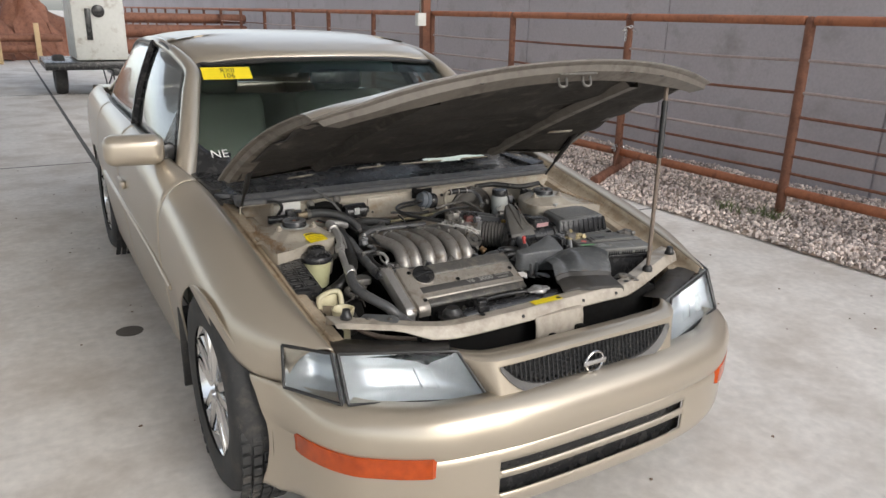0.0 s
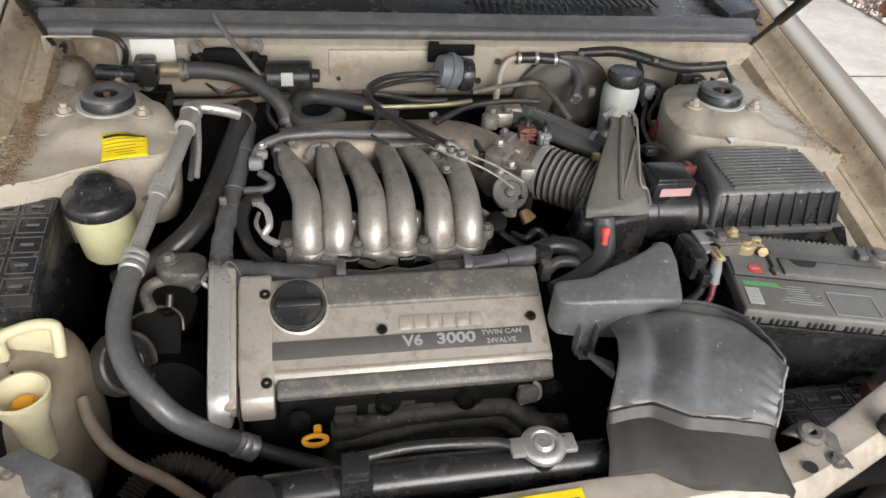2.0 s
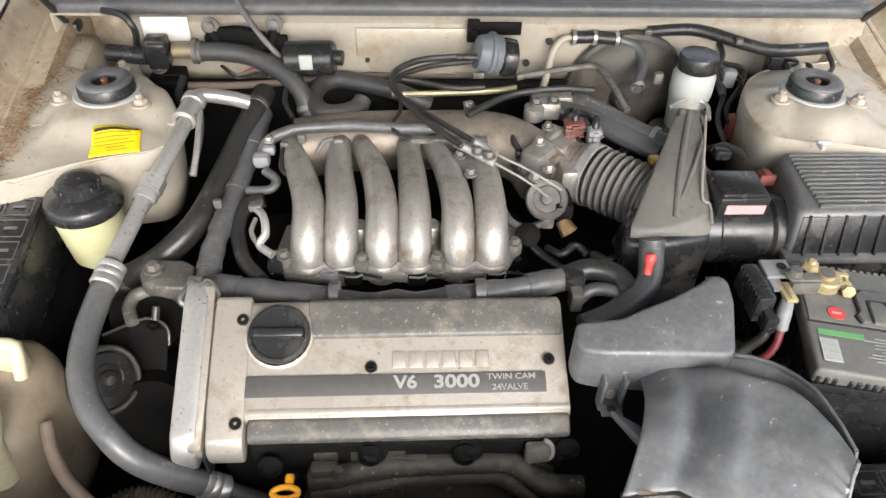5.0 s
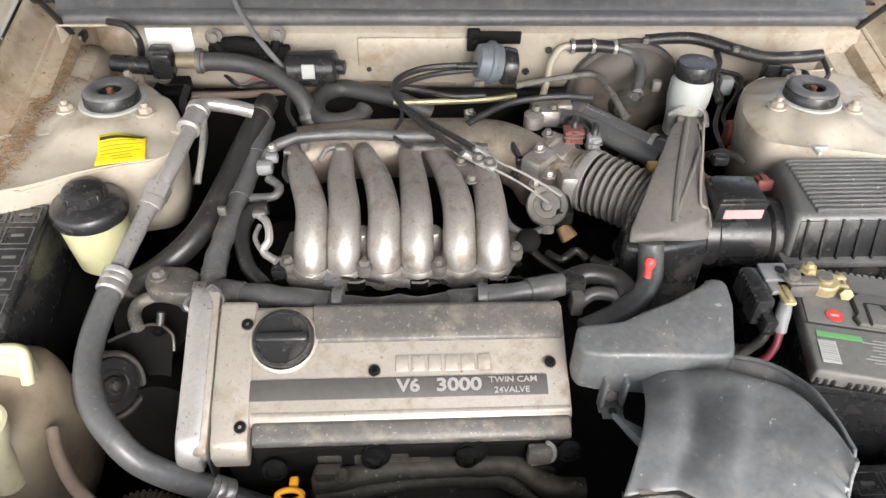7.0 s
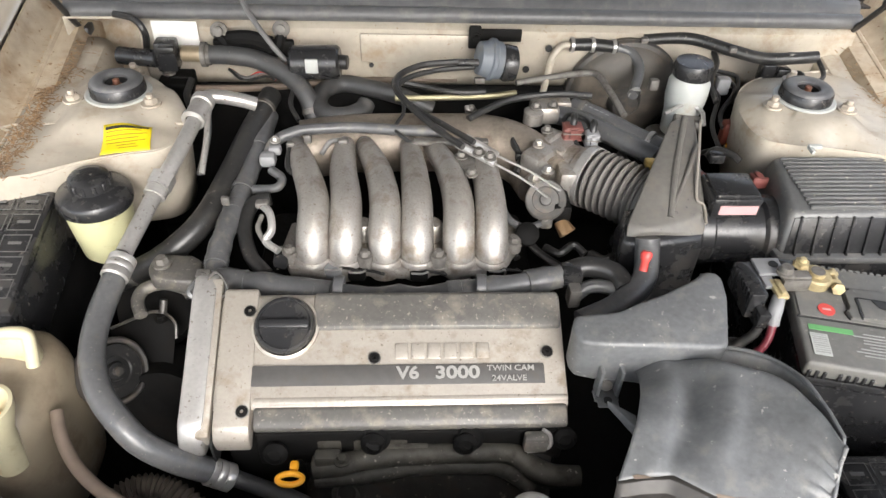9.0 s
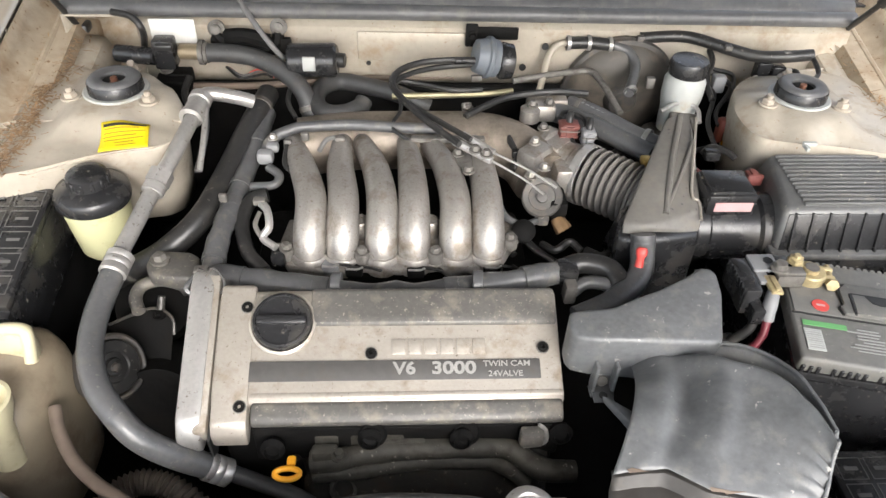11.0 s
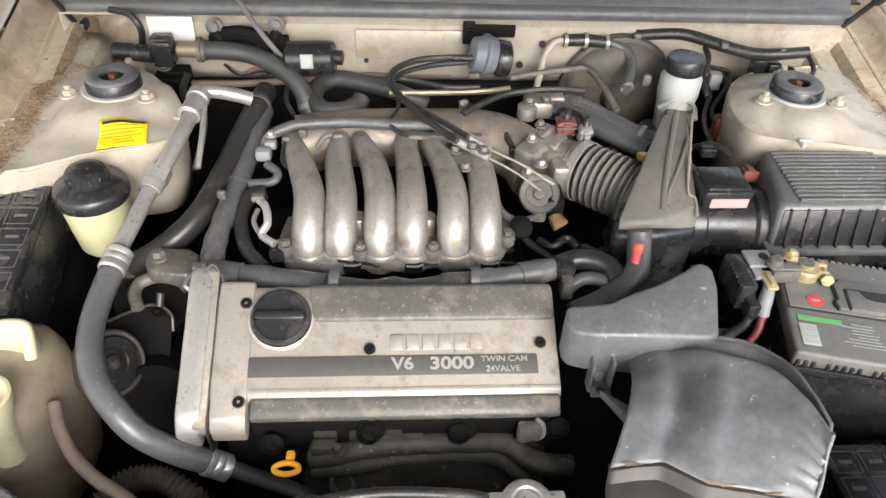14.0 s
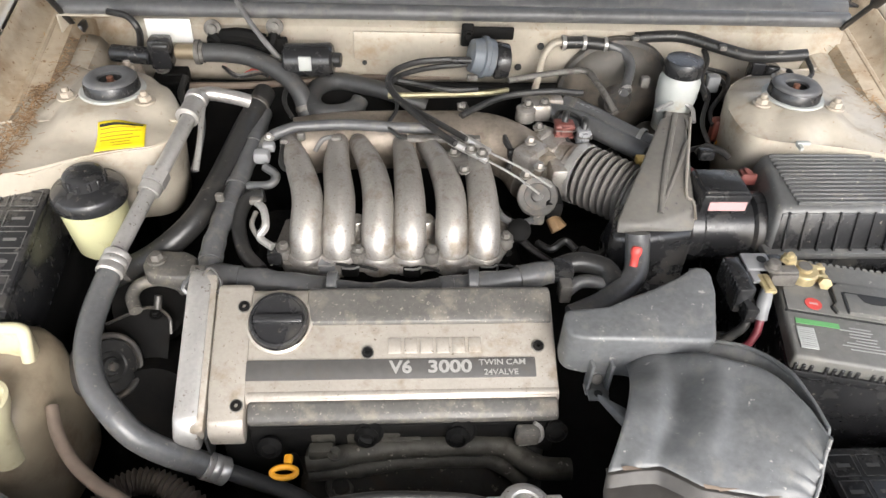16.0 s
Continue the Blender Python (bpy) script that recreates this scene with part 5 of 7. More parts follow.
# battery
M_MARKGREY = material("grey_print", (.30, .30, .29), .6, vary=.1)
M_FILM = material("faded_yellow_print", (.34, .31, .18), .6, vary=.1)
M_BATTERY = material("dusty_grey_battery_top", (.145, .142, .132), .5, vary=.18, grain=110, patch=9, dirt=(.21, .195, .17), dirt_amount=.35, speck=(.30, .28, .25), speck_size=140, speck_amount=.3)
bat = thing("battery", (.43, -.305, .50), "black car battery with stickers and a brass terminal", "battery")
BT = .722
rot = Matrix.Translation((.479, -.269, 0)) @ Matrix.Rotation(radians(-13.5), 4, "Z")
M_ZINC = material("yellow_zinc_plate", (.44, .36, .20), .42, .35, vary=.25, grain=160, patch=40, dirt=(.30, .24, .15), dirt_amount=.5)
part("case", moved(merge(box((0, 0, .598), (.250, .163, .20), .006), box((0, -.006, .690), (.256, .160, .014), .003)), rot), M_PLASTIC, bat)
top = part("lid", moved(merge(box((0, 0, BT - .012), (.260, .173, .024), .005, 3), box((.0, .036, BT + .0005), (.252, .095, .004), .0015)), rot), M_BATTERY, bat, "dusty black battery top")
part("handle_frame", moved(prism([(-.067, -.008), (-.071, .003), (-.066, .010), (-.067, .036), (-.058, .046), (.095, .046), (.102, .036), (.102, -.008)], .005, .0015, Matrix.Translation((0, 0, BT + .0022))), rot), M_BATTERY, top)
part("handle_groove", moved(tube([(-.0685, -.009, BT + .003), (-.0725, .003, BT + .003), (-.0675, .010, BT + .003), (-.0685, .036, BT + .003), (-.059, .0475, BT + .003), (.0, .0475, BT + .003)], .0013, 6, 3), rot), M_INK, top)
part("carry_handle", moved(box((.020, .0085, BT + .0078), (.150, .034, .003), .001), rot), M_BATTERY, top, "folded carrying handle")
part("handle_slot", moved(merge(box((-.0565, .0085, BT + .0075), (.0025, .037, .002), .0005), box((.020, .0268, BT + .0075), (.152, .0025, .002), .0005), prism([(-.040, .024), (-.034, .013), (-.026, .010), (-.014, .010), (-.006, .013), (.0, .024)], .0012, 0, Matrix.Translation((0, 0, BT + .0090)))), rot), M_INK, top)
part("seam", moved(box((0, -.0125, BT + .0006), (.258, .0022, .0015)), rot), M_INK, top)
for x, m in ((-.100, M_ZINC), (.100, M_STEEL)):
    clamp = part("terminal", moved(merge(lathe([(.019, 0), (.019, .012), (.017, .014), (.010, .014), (.010, .019), (0, .019)], 24, (x, .052, BT + .002)), box((x - .020, .054, BT + .010), (.020, .022, .010), .003), box((x + .018, .062, BT + .010), (.022, .008, .011), .003), box((x + .018, .046, BT + .010), (.022, .008, .011), .003)), rot), m, bat, "yellow zinc terminal clamp" if x < 0 else "dull terminal clamp")
    part("clamp_bolt", moved(merge(rod((x + .024, .036, BT + .010), (x + .024, .072, BT + .010), .004, seg=10), lathe([(0, .006), (.008, .005), (.008, 0), (0, 0)], 6, (x + .024, .038, BT + .010), (0, -1, .3))), rot), m, clamp)
    part("post_top", moved(lathe([(0, .0002), (.0085, .0002), (.0085, .0012), (0, .0012)], 20, (x, .052, BT + .0205)), rot), M_STEEL, clamp)
part("green_strip", moved(box((-.0945, -.0285, BT + .0010), (.050, .0078, .001)), rot), M_GREEN, bat, "green sticker strip")
part("white_label", moved(box((-.1105, -.0555, BT + .0010), (.020, .034, .001)), rot), M_MILK, bat, "white barcode label")
for k in range(9):
    part("barcode_bar", moved(box((-.1105, -.0415 - .0034 * k, BT + .0017), (.0165, .0008 + .0005 * (k % 3), .0006)), rot), M_MARKGREY, bat)
for k, (x0, x1) in enumerate(((-.058, -.034), (-.070, -.033), (-.060, -.036), (-.061, -.030), (-.055, -.032), (-.066, -.030), (-.072, -.018), (-.064, -.016))):
    part("print_bar", moved(box(((x0 + x1) / 2, -.0285 - .0050 * k, BT + .0012), (x1 - x0, .0016, .0006)), rot), M_MARKGREY, bat)
part("warning_box", moved(merge(*[box((x, y, BT + .0012), sz) for x, y, sz in ((-.004, -.056, (.0014, .046, .0006)), (.060, -.056, (.0014, .046, .0006)), (.028, -.033, (.065, .0014, .0006)), (.028, -.079, (.065, .0014, .0006)))]), rot), M_MARKGREY, bat)
part("warning_triangle", moved(tube([(-.020, -.044, BT + .001), (-.012, -.044, BT + .001), (-.016, -.053, BT + .001), (-.020, -.044, BT + .001)], .0006, 6, 1), rot), M_FILM, bat)
for k in range(30):
    if k % 6 != 3:
        part("lid_tooth", moved(box((-.124 + .0085 * k, -.0868, BT - .017), (.0045, .004, .012), .001, 1), rot), M_PLASTIC, bat)
    part("back_tooth", moved(lathe([(0, .002), (.003, .002), (.003, 0), (0, 0)], 8, (-.124 + .0085 * k, .084, BT + .001)), rot), M_BATTERY, top)
part("red_dot", moved(lathe([(0, 0), (.0100, 0), (.0100, .001), (0, .001)], 24, (-.0936, .0030, BT + .0026)), rot), M_RED, bat, "red round sticker")
part("dot_print", moved(box((-.0936, .0030, BT + .0038), (.010, .0030, .0004)), rot), M_PINK, bat)

# duct and crumpled shield
duct = thing("intake_duct", (.16, -.28, .66), "scuffed grey plastic intake duct", "air duct")
duct_plan = [(.079, -.270), (.126, -.267), (.150, -.257), (.187, -.240), (.218, -.224), (.236, -.210), (.250, -.213), (.254, -.222), (.252, -.250), (.236, -.312), (.228, -.318), (.15, -.316), (.098, -.314), (.078, -.308), (.073, -.296), (.074, -.278)]
shell = prism(duct_plan, .062, .006, seg=3)
for v in shell.verts:
    rise = max(0.0, min(1.0, v.co.z / .062))
    v.co.x = .155 + (v.co.x - .155) * 1.05
    v.co.z = .683 + v.co.z + rise * (.016 * max(0, (v.co.y + .30) / .09) + .004 * noise.noise(v.co * 30)) - (1 - rise) * .02 * max(0, (v.co.x - .1) / .15)
part("duct_shell", shell, M_DUCT, duct)
part("end_rim", tube([(.236, -.211, .752), (.252, -.216, .754), (.255, -.235, .749), (.248, -.27, .743), (.237, -.314, .734)], .0022, 8), M_DUCT, duct)
tab = part("mount_tab", merge(box((.1015, -.318, .688), (.004, .016, .044), .001), box((.1245, -.318, .688), (.004, .016, .044), .001), box((.113, -.312, .688), (.024, .003, .044), .001), box((.112, -.322, .666), (.028, .016, .004), .001)), M_DUCT, duct)
part("tab_bolt", lathe([(0, .004), (.006, .003), (.008, 0), (0, 0)], 16, (.113, -.3145, .676), (0, -1, .5)), M_STEEL, tab)
foot = part("bracket_foot", merge(box((.112, -.332, .668), (.024, .016, .003), .001), hull([(.104, -.346, .690), (.132, -.368, .690), (.130, -.384, .686), (.128, -.386, .676), (.105, -.350, .682), (.130, -.366, .680)], .001)), M_DUCT, duct)
part("bracket_hole", lathe([(0, 0), (.005, 0), (.005, .001), (0, .001)], 12, (.112, -.332, .6698)), M_INK, foot)
sh = thing("splash_shield", (.20, -.42, .58), "crumpled grey plastic splash shield", "splash shield")
BACK = spline([(.143, -.311, .694), (.166, -.298, .704), (.200, -.288, .716), (.250, -.314, .734), (.280, -.345, .750), (.2915, -.400, .764), (.293, -.453, .764)], 8)


def shield_point(u, v):
    """u from the engine side to the outer tip, v from the back rim to the front step."""
    f = u * (len(BACK) - 1)
    i = min(int(f), len(BACK) - 2)
    b = BACK[i].lerp(BACK[i + 1], f - i)
    front = Vector((.084 + .194 * u, -.464 - .026 * max(0.0, min(1.0, (u - .27) / .18)) - .030 * max(0.0, u - .45), .716 + .010 * math.sin(math.pi * u)))
    p = b.lerp(front, v)
    p.x += .007 * math.sin(math.pi * v) * (1 - u) - .006 * u * v * v
    outer = max(0.0, min(1.0, (u - .25) / .3))
    p.z += .030 * math.sin(math.pi * v) ** .8 * (1 - .85 * u)
    p.z -= outer * .034 * math.exp(-((v - .10) / .055) ** 2) * (1 - max(0, u - .85) / .15)
    p.z += outer * .009 * math.exp(-((v - .24) / .07) ** 2)
    p.z -= .010 * math.exp(-((u - .24 - .08 * math.sin(math.pi * v)) / .065) ** 2) * math.sin(math.pi * min(1, v * .9 + .05))
    p.z += .006 * math.exp(-((u - .39 - .08 * math.sin(math.pi * v)) / .05) ** 2) * math.sin(math.pi * v)
    p.z += .0035 * noise.noise(Vector((p.x * 30, p.y * 30, 3))) + .0018 * max(0.0, u - .75) / .25 * math.sin(47 * v + 9 * u + 3 * noise.noise(Vector((v * 6, u * 4, 1))))
    return p


part("sheet", skin([[shield_point(u, v) for v in np.linspace(0, 1, 34)] for u in np.linspace(0, 1, 44)]), M_DUCT, sh, thin=.003)
lip = [shield_point(u, 1) for u in np.linspace(0, 1, 24)]
part("lower_flap", skin([[p + Vector(d) for d in ((.0, .006, .0015), (-.001, -.002, .0005), (-.004, -.010, -.010), (-.010, -.040, -.014), (-.018 + .0006 * k, -.066, -.026), (-.022 + .0006 * k, -.074, -.05))] for k, p in enumerate(lip)]), M_FLAP, sh, "dusty brown lower flap", thin=.003)
torn = random.Random(12)
for u in (.12, .50, .57, .78):
    p = shield_point(u, .99)
    part("torn_edge", hull([p + Vector((torn.uniform(-.012, .012), torn.uniform(-.003, .003), torn.uniform(.0005, .003))) for _ in range(7)], 0), M_TANHOSE, sh, "torn tan shreds along the flap")
part("rim", tube([shield_point(u, 0) + Vector((0, 0, .001)) for u in np.linspace(.35, 1, 16)], .0022, 8, 2), M_DUCT, sh)
part("edge_lip", tube([shield_point(1, v) for v in np.linspace(0, 1, 10)], .0020, 8, 2), M_DUCT, sh)

# power steering reservoir
ps = thing("steering_fluid_reservoir", (-.525, -.045, .64), "pale green fluid reservoir with a black cap", "fluid reservoir")
o = Vector((-.527, -.045, 0))
part("bottle", lathe([(0, .650), (.030, .652), (.036, .660), (.0405, .700), (.0445, .742), (0, .742)], 40, o), M_FLUID, ps)
cap = part("cap", lathe([(.040, .734), (.047, .736), (.0485, .741), (.0480, .751), (.044, .757), (.031, .761), (.0265, .762), (.0255, .777), (.0225, .780), (.012, .7815), (0, .781)], 44, o), M_PLASTIC, ps, "black screw cap")
for k in range(12):
    a = 2 * math.pi * k / 12
    part("grip_rib", box(o + Vector((.026 * math.cos(a), .026 * math.sin(a), .769)), (.003, .005, .012), .001, 1, Matrix.Rotation(a, 4, "Z")), M_PLASTIC, cap)
part("nipple", tube([(-.474, -.02, .72), (-.462, -.015, .725), (-.458, -.03, .735)], .008, 10), M_STEEL, ps)

# fuse boxes
fb = thing("fuse_box", (-.62, -.13, .60), "black relay box with an embossed lid", "fuse box")
slope = Matrix.Rotation(radians(11), 4, "X")
part("case", box((-.618, -.128, .675), (.082, .195, .09), .008, 2, slope), M_PLASTIC, fb)
fl = part("lid", box((-.618, -.130, .724), (.080, .190, .014), .004, 2, slope), M_PLASTIC, fb)
M_MARK = material("pale_print", (.11, .108, .103), .6, vary=.1)
for i in range(2):
    for j in range(5):
        y = -.058 - .034 * j
        z = .7325 + (y + .130) * math.tan(radians(11))
        c = Vector((-.642 + .040 * i, y, z))
        part("label_box", merge(*[box(c + Vector(d), sz, 0, 1, slope) for d, sz in (((0, .013, .002), (.034, .001, .0008)), ((0, -.013, -.003), (.034, .001, .0008)), ((-.017, 0, 0), (.001, .026, .0008)), ((.017, 0, 0), (.001, .026, .0008)))]), M_MARK, fl)
        part("print_bar", box(c, (.016, .004, .0008), 0, 1, slope), M_MARK, fl)
fb2 = thing("fuse_box", (.45, -.42, .54), "black relay box with an embossed lid", "fuse box")
part("lid", box((.45, -.415, .603), (.15, .085, .02), .005), M_PLASTIC, fb2)
part("case", box((.45, -.415, .57), (.14, .08, .06), .005), M_PLASTIC, fb2)
for i in range(4):
    for j in range(2):
        part("label_box", merge(*[box((.398 + .036 * i + dx, -.398 - .034 * j + dy, .6136), sz) for dx, dy, sz in ((0, .014, (.03, .001, .0008)), (0, -.014, (.03, .001, .0008)), (-.015, 0, (.001, .028, .0008)), (.015, 0, (.001, .028, .0008)))]), M_MARK, fb2)
        part("print_bar", box((.398 + .036 * i, -.398 - .034 * j, .6136), (.016, .005, .0008)), M_MARK, fb2)

# washer tank
M_FILLER = material("pale_yellow_plastic", (.55, .50, .33), .4, vary=.1, grain=30, patch=8, dirt=(.4, .33, .18), dirt_amount=.3)
wt = thing("washer_tank", (-.606, -.28, .42), "yellowed plastic washer and coolant tank", "fluid tank")
rows = []
for z, k in ((.44, .80), (.46, .95), (.50, 1.0), (.58, 1.0), (.63, .96), (.652, .88), (.664, .72), (.668, .5), (.669, .02)):
    ring = []
    for i in range(40):
        a = 2 * math.pi * i / 40
        cs, sn = math.cos(a), math.sin(a)
        q = (abs(cs) ** 3.2 + abs(sn) ** 3.2) ** (-1 / 3.2)
        ring.append((-.606 + .080 * k * q * cs + .008 * sn, -.278 + .086 * k * q * sn, z - .006 + .012 * sn + .004 * noise.noise(Vector((cs * 2, sn * 2, z * 20)))))
    rows.append(ring)
part("tank", skin(rows, True), M_TANK, wt)
part("cap", lathe([(.020, .0), (.020, .014), (.017, .017), (0, .017)], 28, (-.648, -.222, .662)), M_ORANGE, wt, "yellow cap")
part("spout", merge(hull([(-.608, -.242, .65), (-.545, -.242, .65), (-.608, -.262, .65), (-.545, -.262, .65), (-.608, -.242, .700), (-.545, -.242, .706), (-.608, -.258, .700), (-.545, -.258, .706)], .006), tube([(-.606, -.272, .672), (-.606, -.266, .700), (-.575, -.258, .710), (-.548, -.258, .710), (-.542, -.266, .700), (-.542, -.276, .676)], .0075, 10)), M_FILLER, wt, "pale yellow moulded spout")
part("filler", lathe([(.018, -.06), (.020, 0), (.030, .030), (.032, .045), (.028, .046), (.022, .03), (.018, .02), (0, .02)], 32, (-.567, -.345, .647)), M_FILLER, wt, "open white filler neck")
part("inner_cap", lathe([(0, 0), (.014, 0), (.014, .012), (.01, .016), (0, .016)], 20, (-.567, -.345, .660)), M_ORANGE, wt)

# air conditioning line
ac = thing("air_conditioning_line", (-.43, -.2, .58), "aluminium pipe running into a thick grey hose", "hose")
part("pipe", tube([(-0.342, 0.149, 0.775), (-0.365, 0.144, 0.785), (-0.399, 0.141, 0.792), (-0.413, 0.127, 0.792), (-0.415, 0.080, 0.788), (-0.422, 0.033, 0.780), (-0.432, -0.006, 0.768), (-0.443, -0.032, 0.756), (-0.455, -0.088, 0.742), (-0.467, -0.142, 0.728)], .0105, 14), M_BRIGHT, ac)
part("nut", merge(lathe([(.010, 0), (.0165, .002), (.0165, .022), (.010, .024)], 6, (-0.438, -0.017, 0.762), (-0.285, -0.890, -0.356)), lathe([(.010, .022), (.015, .024), (.015, .036), (.010, .038)], 16, (-0.438, -0.017, 0.762), (-0.285, -0.890, -0.356))), M_BRIGHT, ac)
part("elbow_sleeve", lathe([(.010, -.010), (.0165, -.008), (.0165, .004), (.0145, .006), (.0145, .034), (.0165, .036), (.0165, .042), (.010, .044)], 24, (-0.412, 0.118, 0.793), (-0.133, -0.985, -0.114)), M_BRIGHT, ac)
part("stay", tube([(-0.401, 0.104, 0.788), (-0.398, 0.056, 0.770), (-0.401, 0.015, 0.740)], .0042, 8), M_BRIGHT, ac)
hosepts = [(-.467, -.160, .723), (-.475, -.195, .710), (-.478, -.235, .700), (-.472, -.278, .693), (-.454, -.320, .684), (-.429, -.348, .669), (-.405, -.362, .645), (-.371, -.364, .613), (-.335, -.360, .583)]
part("hose", tube(hosepts, .0148, 18), M_HOSE, ac)
for p, d in (((-.464, -.150, .729), (-.15, -1, -.2)), ((-.345, -.361, .590), (.75, .05, -.62))):
    part("crimp", lathe([(.011, 0), (.0168, .002), (.0168, .008), (.0155, .010), (.0168, .012), (.0168, .018), (.0155, .020), (.0168, .022), (.0168, .030), (.014, .032)], 24, p, d), M_BRIGHT, ac)
part("tail_pipe", tube([(-.325, -.359, .575), (-.285, -.368, .562), (-.24, -.385, .558), (-.20, -.41, .552)], .010, 12), M_SOFTHOSE, ac)

# radiator
rad = thing("radiator", (-.05, -.49, .36), "black radiator with a silver pressure cap", "radiator")
part("top_tank", tube([(-.30, -.488, .655), (-.15, -.488, .662), (.05, -.488, .662), (.10, -.488, .66)], .024, 14), M_PLASTIC, rad)
part("core", box((-.02, -.488, .50), (.66, .035, .26), .004), M_DARK, rad)
cp = part("cap", lathe([(0, .015), (.009, .0155), (.013, .012), (.015, .014), (.020, .014), (.025, .010), (.026, .006), (.025, .002), (.02, 0)], 36, (.002, -.487, .690)), M_BRIGHT, rad, "silver pressure cap")
for dx in (-.029, .029):
    part("ear", box((.002 + dx, -.487, .697), (.018, .024, .008), .003), M_BRIGHT, cp)
part("neck", lathe([(.02, .66), (.02, .692), (0, .692)], 24, (.002, -.487, 0)), M_PLASTIC, rad)
part("mount", merge(lathe([(.028, 0), (.028, .016), (.020, .024), (.018, .030), (0, .030)], 24, (-.315, -.515, .680)), box((-.315, -.52, .682), (.07, .05, .008), .003)), M_RUBBER, rad, "black rubber mount bracket")

# brake reservoir
br = thing("brake_fluid_reservoir", (.35, .22, .66), "milky brake fluid reservoir with a black cap", "fluid reservoir")
o = Vector((.350, .222, .030))
part("bottle", lathe([(0, .66), (.028, .662), (.030, .70), (.034, .725), (.034, .752), (.028, .764), (0, .766)], 32, o), M_MILK, br)
part("cap", lathe([(.028, .762), (.031, .764), (.032, .782), (.029, .788), (.013, .790), (0, .789)], 32, o), M_PLASTIC, br, "ribbed black cap")
part("cylinder", rod((.345, .10, .65), (.33, .27, .655), .022), M_STEEL, br)
bo = thing("brake_booster", (.30, .28, .55), "round black brake booster", "brake booster")
part("drum", lathe([(0, -.03), (.05, -.026), (.080, -.018), (.095, .0), (.098, .02), (0, .02)], 40, (.265, .300, .72), (0, 1, .1)), material("dusty_brown_black_paint", (.07, .062, .052), .6, vary=.25, grain=50, patch=9, dirt=(.16, .13, .10), dirt_amount=.5), bo)

part("seam_rim", lathe([(.092, -.004), (.099, -.002), (.101, .004), (.099, .009), (.092, .010)], 40, (.265, .300, .72), (0, 1, .1)), M_DARKGREY, bo)
part("front_boss", lathe([(0, -.042), (.022, -.041), (.028, -.034), (.030, -.026), (0, -.026)], 28, (.265, .300, .72), (0, 1, .1)), M_DARKGREY, bo)

# ---- main hoses ----
def hose(name, pts, r, mat, label, cat="hose", seg=14, **kw):
    return single(name, tube(pts, r, seg, **kw), mat, label, cat)


def banded_hose(name, pts, r, mat, label, cat, bands, band_mat, **kw):
    """A hose with bands at the given shares of its length."""
    e = thing(name, min((Vector(p) for p in pts), key=lambda p: p.z) - Vector((0, 0, r)), label, cat)
    part("sleeve", tube(pts, r, 14, **kw), mat, e)
    c = spline(pts, 8)
    for f, w in bands:
        i = min(len(c) - 2, int(f * (len(c) - 1)))
        part("band", lathe([(r, -w / 2), (r + .0014, -w / 2 + .0005), (r + .0014, w / 2 - .0005), (r, w / 2)], 22, c[i], c[i + 1] - c[i]), band_mat, e)
    return e


banded_hose("wiring_harness", [(-.362, -.150, .69), (-.30, -.160, .692), (-.21, -.174, .688), (-.125, -.180, .686), (-.055, -.176, .69), (.02, -.166, .694), (.085, -.152, .696)], .0155, M_TAPE, "taped grey wiring harness along the cover", "wiring harness", ((.12, .014), (.33, .02), (.5, .012), (.68, .018), (.9, .014)), M_HOSE, wob=.25)
banded_hose("wiring_harness", [(-.362, -.150, .69), (-.362, -.09, .70), (-.355, -.02, .705), (-.348, .04, .71), (-.338, .12, .72), (-.335, .20, .725)], .0145, M_TAPE, "taped grey wiring harness beside the runners", "wiring harness", ((.1, .012), (.4, .016), (.55, .01), (.8, .016)), M_HOSE, wob=.2)
hose("vacuum_pipe", [(-.322, .070, .72), (-.312, .092, .742), (-.285, .105, .752), (-.259, .112, .754), (-.191, .117, .755), (-.123, .110, .755), (-.055, .108, .754)], .0085, M_TAPE, "thin grey pipe across the runner tops", "pipe")
hose("vent_hose", [(-.178, .214, .742), (-.184, .203, .737), (-.206, .187, .735), (-.238, .188, .735), (-.256, .220, .737), (-.250, .262, .739), (-.219, .285, .739), (-.171, .272, .737), (-.12, .258, .73), (-.07, .25, .71)], .0145, M_SOFTHOSE, "dark grey rubber vent hose in a loop")
banded_hose("heater_hose", [(-.437, .267, .797), (-.397, .266, .797), (-.352, .264, .790), (-.306, .246, .774), (-.276, .224, .752), (-.262, .200, .715)], .0150, M_SOFTHOSE, "thick black rubber heater hose", "hose", ((.04, .009), (.94, .009)), M_STEEL)
banded_hose("heater_hose", [(-.335, .24, .74), (-.355, .14, .73), (-.375, .05, .71), (-.40, -.03, .69), (-.45, -.07, .66), (-.52, -.075, .62)], .0175, M_RUBBER, "thick black rubber hose", "hose", ((.08, .009), (.93, .009)), M_STEEL)
hose("intake_water_hose", [(.10, .205, .735), (.16, .185, .733), (.215, .135, .73), (.268, .080, .728)], .016, M_HOSE, "grey rubber hose with printed marks")
hose("breather_hose", [(.10, -.22, .68), (.15, -.20, .69), (.19, -.165, .70), (.20, -.13, .72), (.20, -.12, .735)], .016, M_HOSE, "grey rubber breather hose")
hose("breather_hose", [(.085, -.148, .695), (.12, -.138, .70), (.155, -.15, .70), (.165, -.175, .695)], .014, M_RUBBER, "short black rubber hose")

